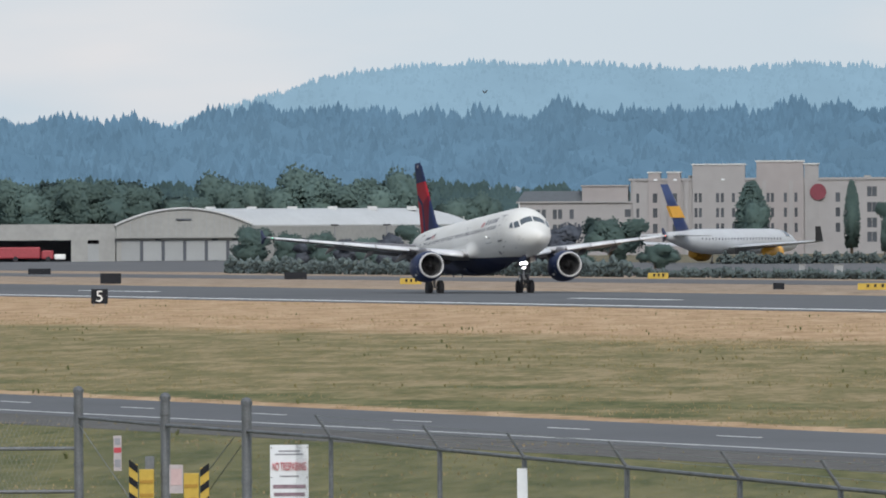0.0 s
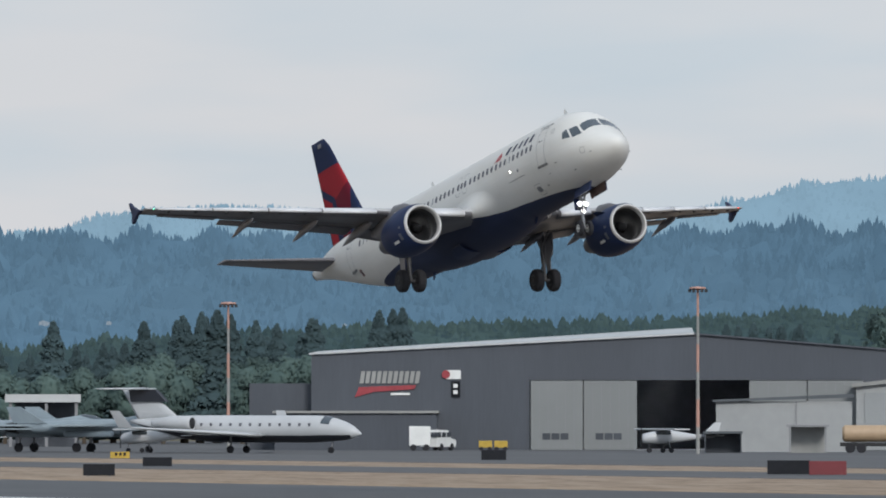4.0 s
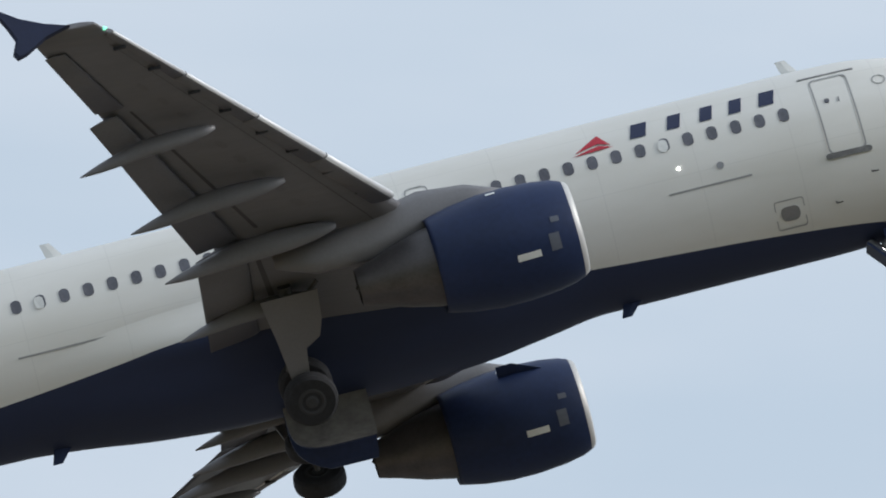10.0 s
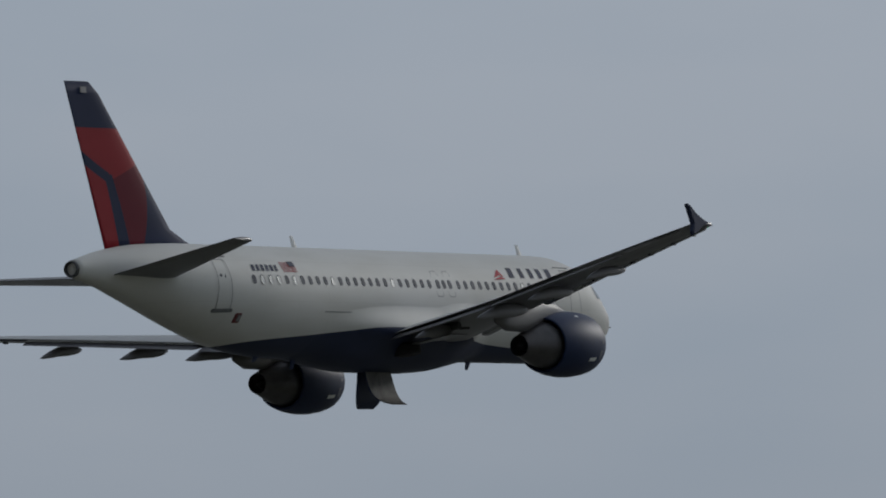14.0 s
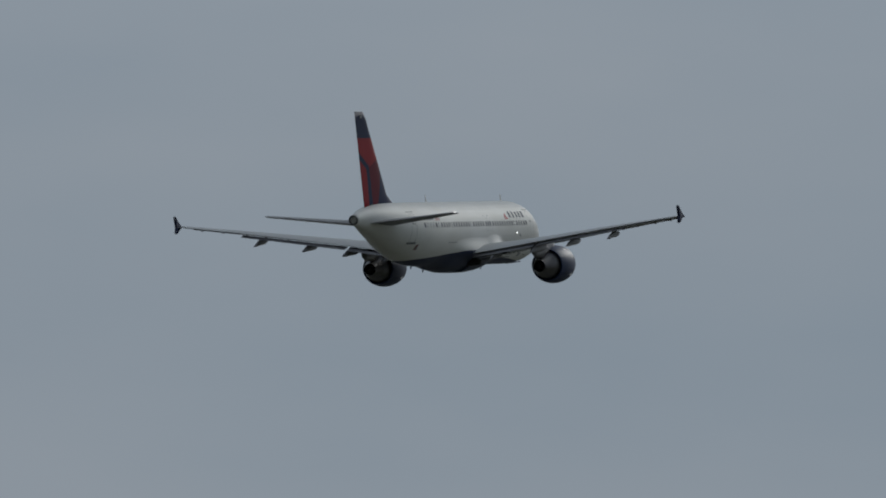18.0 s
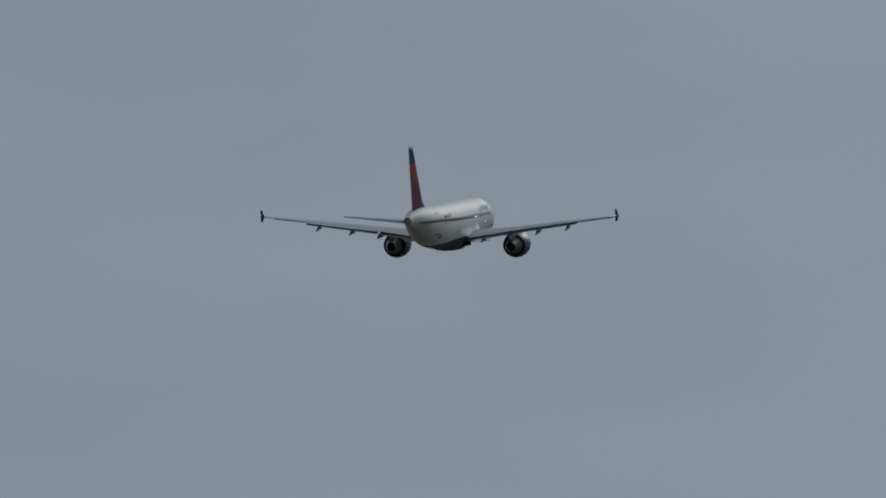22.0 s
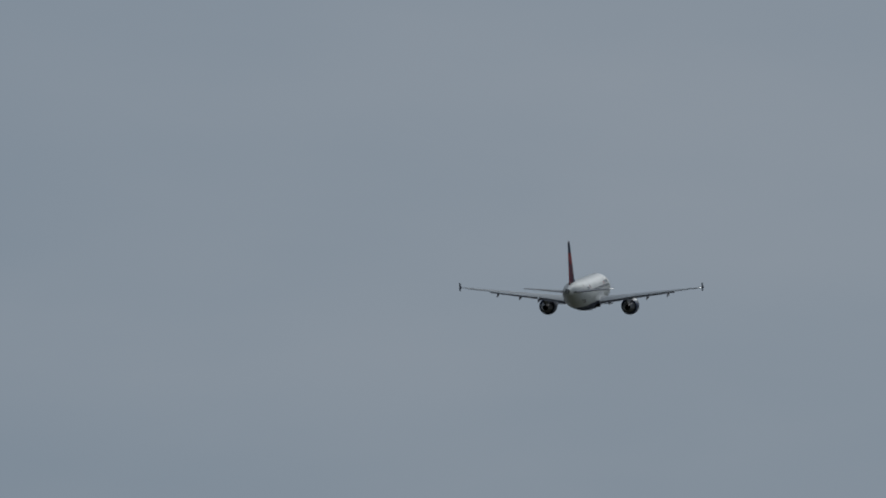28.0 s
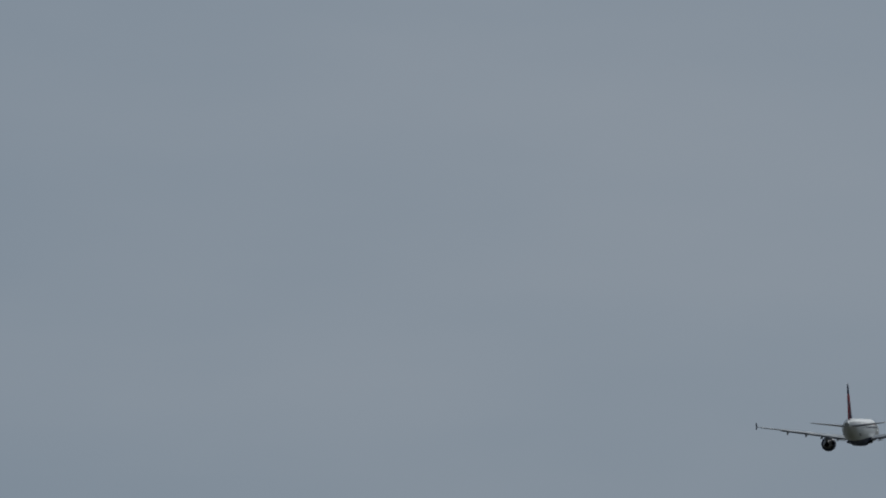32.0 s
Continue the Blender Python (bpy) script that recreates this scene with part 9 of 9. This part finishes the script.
STRAW = leafy("straw_blades", (0.31, 0.24, 0.13), (0.43, 0.33, 0.19))
GREEN_BLADE = leafy("green_blades", (0.22, 0.2, 0.09), (0.36, 0.3, 0.15))
WEED = leafy("weed_leaves", (0.1, 0.115, 0.05), (0.2, 0.2, 0.09))
tufts("grass_tufts", "green and yellow grass tufts along the road", 26000, -480, -110, 20, 140, 0.02, 0.075, GREEN_BLADE, 11, 4, 600)
tufts("straw_tufts", "dry straw tufts in the mown grass", 26000, -620, -110, 24, 150, 0.02, 0.08, STRAW, 12, 4, 520)
tufts("dry_grass_tufts", "dry straw-coloured grass beside the runway", 16000, -1000, -380, 120, 188, 0.03, 0.12, STRAW, 13, 4, 300)
tufts("grass_tussocks", "taller pale tussocks in the mown grass", 1100, -800, -110, 82, 150, 0.05, 0.16, GREEN_BLADE, 15, 9, 160)
tufts("weeds", "scattered green weeds in the grass", 420, -800, -110, 40, 185, 0.05, 0.2, WEED, 14, 9, 120)


# ---- birds ----
def bird(label, size):
    b = thing("bird", label, "bird")
    bm = bmesh.new()
    loft(bm, [[Vector((x * size, r * size * math.cos(a), z * size + r * size * 0.9 * math.sin(a))) for a in (2 * math.pi * k / 10 for k in range(10))] for x, r, z in ((0.5, 0.01, 0.02), (0.42, 0.05, 0.03), (0.34, 0.07, 0.03), (0.24, 0.07, 0.0), (0.0, 0.11, -0.02), (-0.25, 0.07, 0.0), (-0.42, 0.03, 0.0))])
    part("body", bm, BIRD_DARK, b, smooth=True)
    bm = bmesh.new()
    loft(bm, [[Vector((x * size, y * size, z)) for x, y in ((-0.35, 0.03), (-0.35, -0.03), (-0.7, -0.14), (-0.7, 0.14))] for z in (-0.006, 0.006)])
    part("tail", bm, BIRD_DARK, b)
    wings = []
    for s in (-1, 1):
        bm = bmesh.new()
        loft(bm, [[Vector((x * size, s * y * size, z)) for x, y in ((0.2, 0.05), (0.26, 0.4), (0.1, 0.85), (-0.12, 1.0), (-0.2, 0.75), (-0.28, 0.35), (-0.18, 0.05))] for z in (-0.006, 0.006)])
        wings.append(part("wing", bm, BIRD_DARK, b))
    return b, wings


BIRD_DARK = paint("dark_brown_feathers", (0.03, 0.02, 0.018), 0.7, vary=0.2, scale=20)
far_bird, far_wings = bird("small dark bird gliding far off", 0.2)
near_bird, near_wings = bird("dark brown bird flapping past the airliner", 0.23)
# ---- what moves ----
def motions():
    """The airliner's take-off, and the undercarriage drawn in on the way."""
    walk(airliner, [(t, pose(x, y, z) @ Matrix.Rotation(radians(h), 4, "Z") @ Matrix.Rotation(radians(-p), 4, "Y") @ Matrix.Rotation(radians(b), 4, "X")) for t, x, y, z, h, p, b in FLIGHT])
    # nose leg: seconds, degrees drawn forward
    walk(plane_moving["nose_leg"], [(t, pose(NOSE_HINGE[0], 0, NOSE_HINGE[2] - d, 0, -a, 0)) for t, a, d in ((0, 0, 0.24), (1.0, 0, 0.48), (2.0, 0, 0.5), (4.0, 0, 0.45), (7.6, 0, 0.36), (8.0, 6, 0.34), (9.0, 18, 0.3), (10.0, 32, 0.26), (11.0, 46, 0.2), (12.0, 62, 0.12), (12.6, 80, 0.0), (13.2, 96, -0.12), (32, 96, -0.12))])
    for sgn, key in ((-1, "main_leg_r"), (1, "main_leg_l")):
        walk(plane_moving[key], [(t, pose(-MAIN_HINGE_S + 0.0045 * a, sgn * 3.79, MAIN_HINGE_Z - d, -sgn * a, 0, 0)) for t, a, d in ((0, 0, 0.27), (1.2, 0, 0.3), (2.4, 0, 0.44), (4.5, 0, 0.4), (7.3, 0, 0.34), (8.0, 8, 0.34), (9.0, 24, 0.32), (10.0, 40, 0.3), (10.6, 52, 0.28), (11.2, 70, 0.26), (11.8, 86, 0.26), (32, 86, 0.26))])
    for sgn, key in ((-1, "main_door_r"), (1, "main_door_l")):
        walk(plane_moving[key], [(t, pose(-16.9, sgn * 0.12, -2.52, -sgn * a, 0, 0)) for t, a in ((0, 0), (5.2, 0), (5.9, 45), (6.4, 82), (14.6, 82), (15.6, 60), (16.5, 25), (17.4, 0), (32, 0))])
    for sgn, key in ((-1, "nose_door_r"), (1, "nose_door_l")):
        walk(plane_moving[key], [(t, pose(-3.3, sgn * 0.4, BOTTOM(3.3) + 0.06 - d, -sgn * a, -1.5, 0)) for t, a, d in ((0, -8, 0), (12.9, -8, 0), (13.4, 45, 0.03), (13.9, 86, 0.08), (32, 86, 0.08))])
    # birds: one glides far off, one darts down before the airliner
    walk(far_bird, [(t, pose(-503.4 + 3.6 * t, 130.2 - 5.9 * t, 11.5 - 0.7 * min(t, 4) + 0.15 * t, 0, 0, -58)) for t in (0, 1, 2, 4, 8, 16, 32)])
    dart = [(7.7, -64.03, 74.65, 23.04), (7.8, -62.24, 76.09, 23.29), (7.9, -60.49, 77.51, 23.20), (8.0, -58.75, 78.86, 23.11), (8.1, -56.95, 80.14, 23.20), (8.2, -55.23, 81.34, 23.22), (8.3, -53.61, 82.37, 23.42)]
    dart = [(t, 0.6 * x + 0.08, 0.6 * y + 0.06, 4.94 + 0.6 * (z - 4.94)) for t, x, y, z in dart]
    before, after = dart[0], dart[-1]
    rows = [(t, pose(before[1] + 10.6 * (t - 7.7), before[2] + 8.2 * (t - 7.7), before[3] + 0.8 * (7.7 - t), 0, 0, 38)) for t in (0.0, 3.0, 6.5)]
    rows += [(t, pose(x, y, z, 18 * math.sin(9 * t), 0, 38)) for t, x, y, z in dart]
    rows += [(t, pose(after[1] + 9.8 * (t - 8.3), after[2] + 6.5 * (t - 8.3), after[3] - 0.3 * (t - 8.3), 0, 0, 38)) for t in (9.5, 14.0, 32.0)]
    walk(near_bird, rows)
    for wings in (far_wings, near_wings):
        for s, w in zip((-1, 1), wings):
            walk(w, [(0.1 * k, pose(0, 0, 0, s * (12 + 42 * math.sin(2 * math.pi * k / 3.0 + 0.6)), 0, 0)) for k in range(321)])


motions()
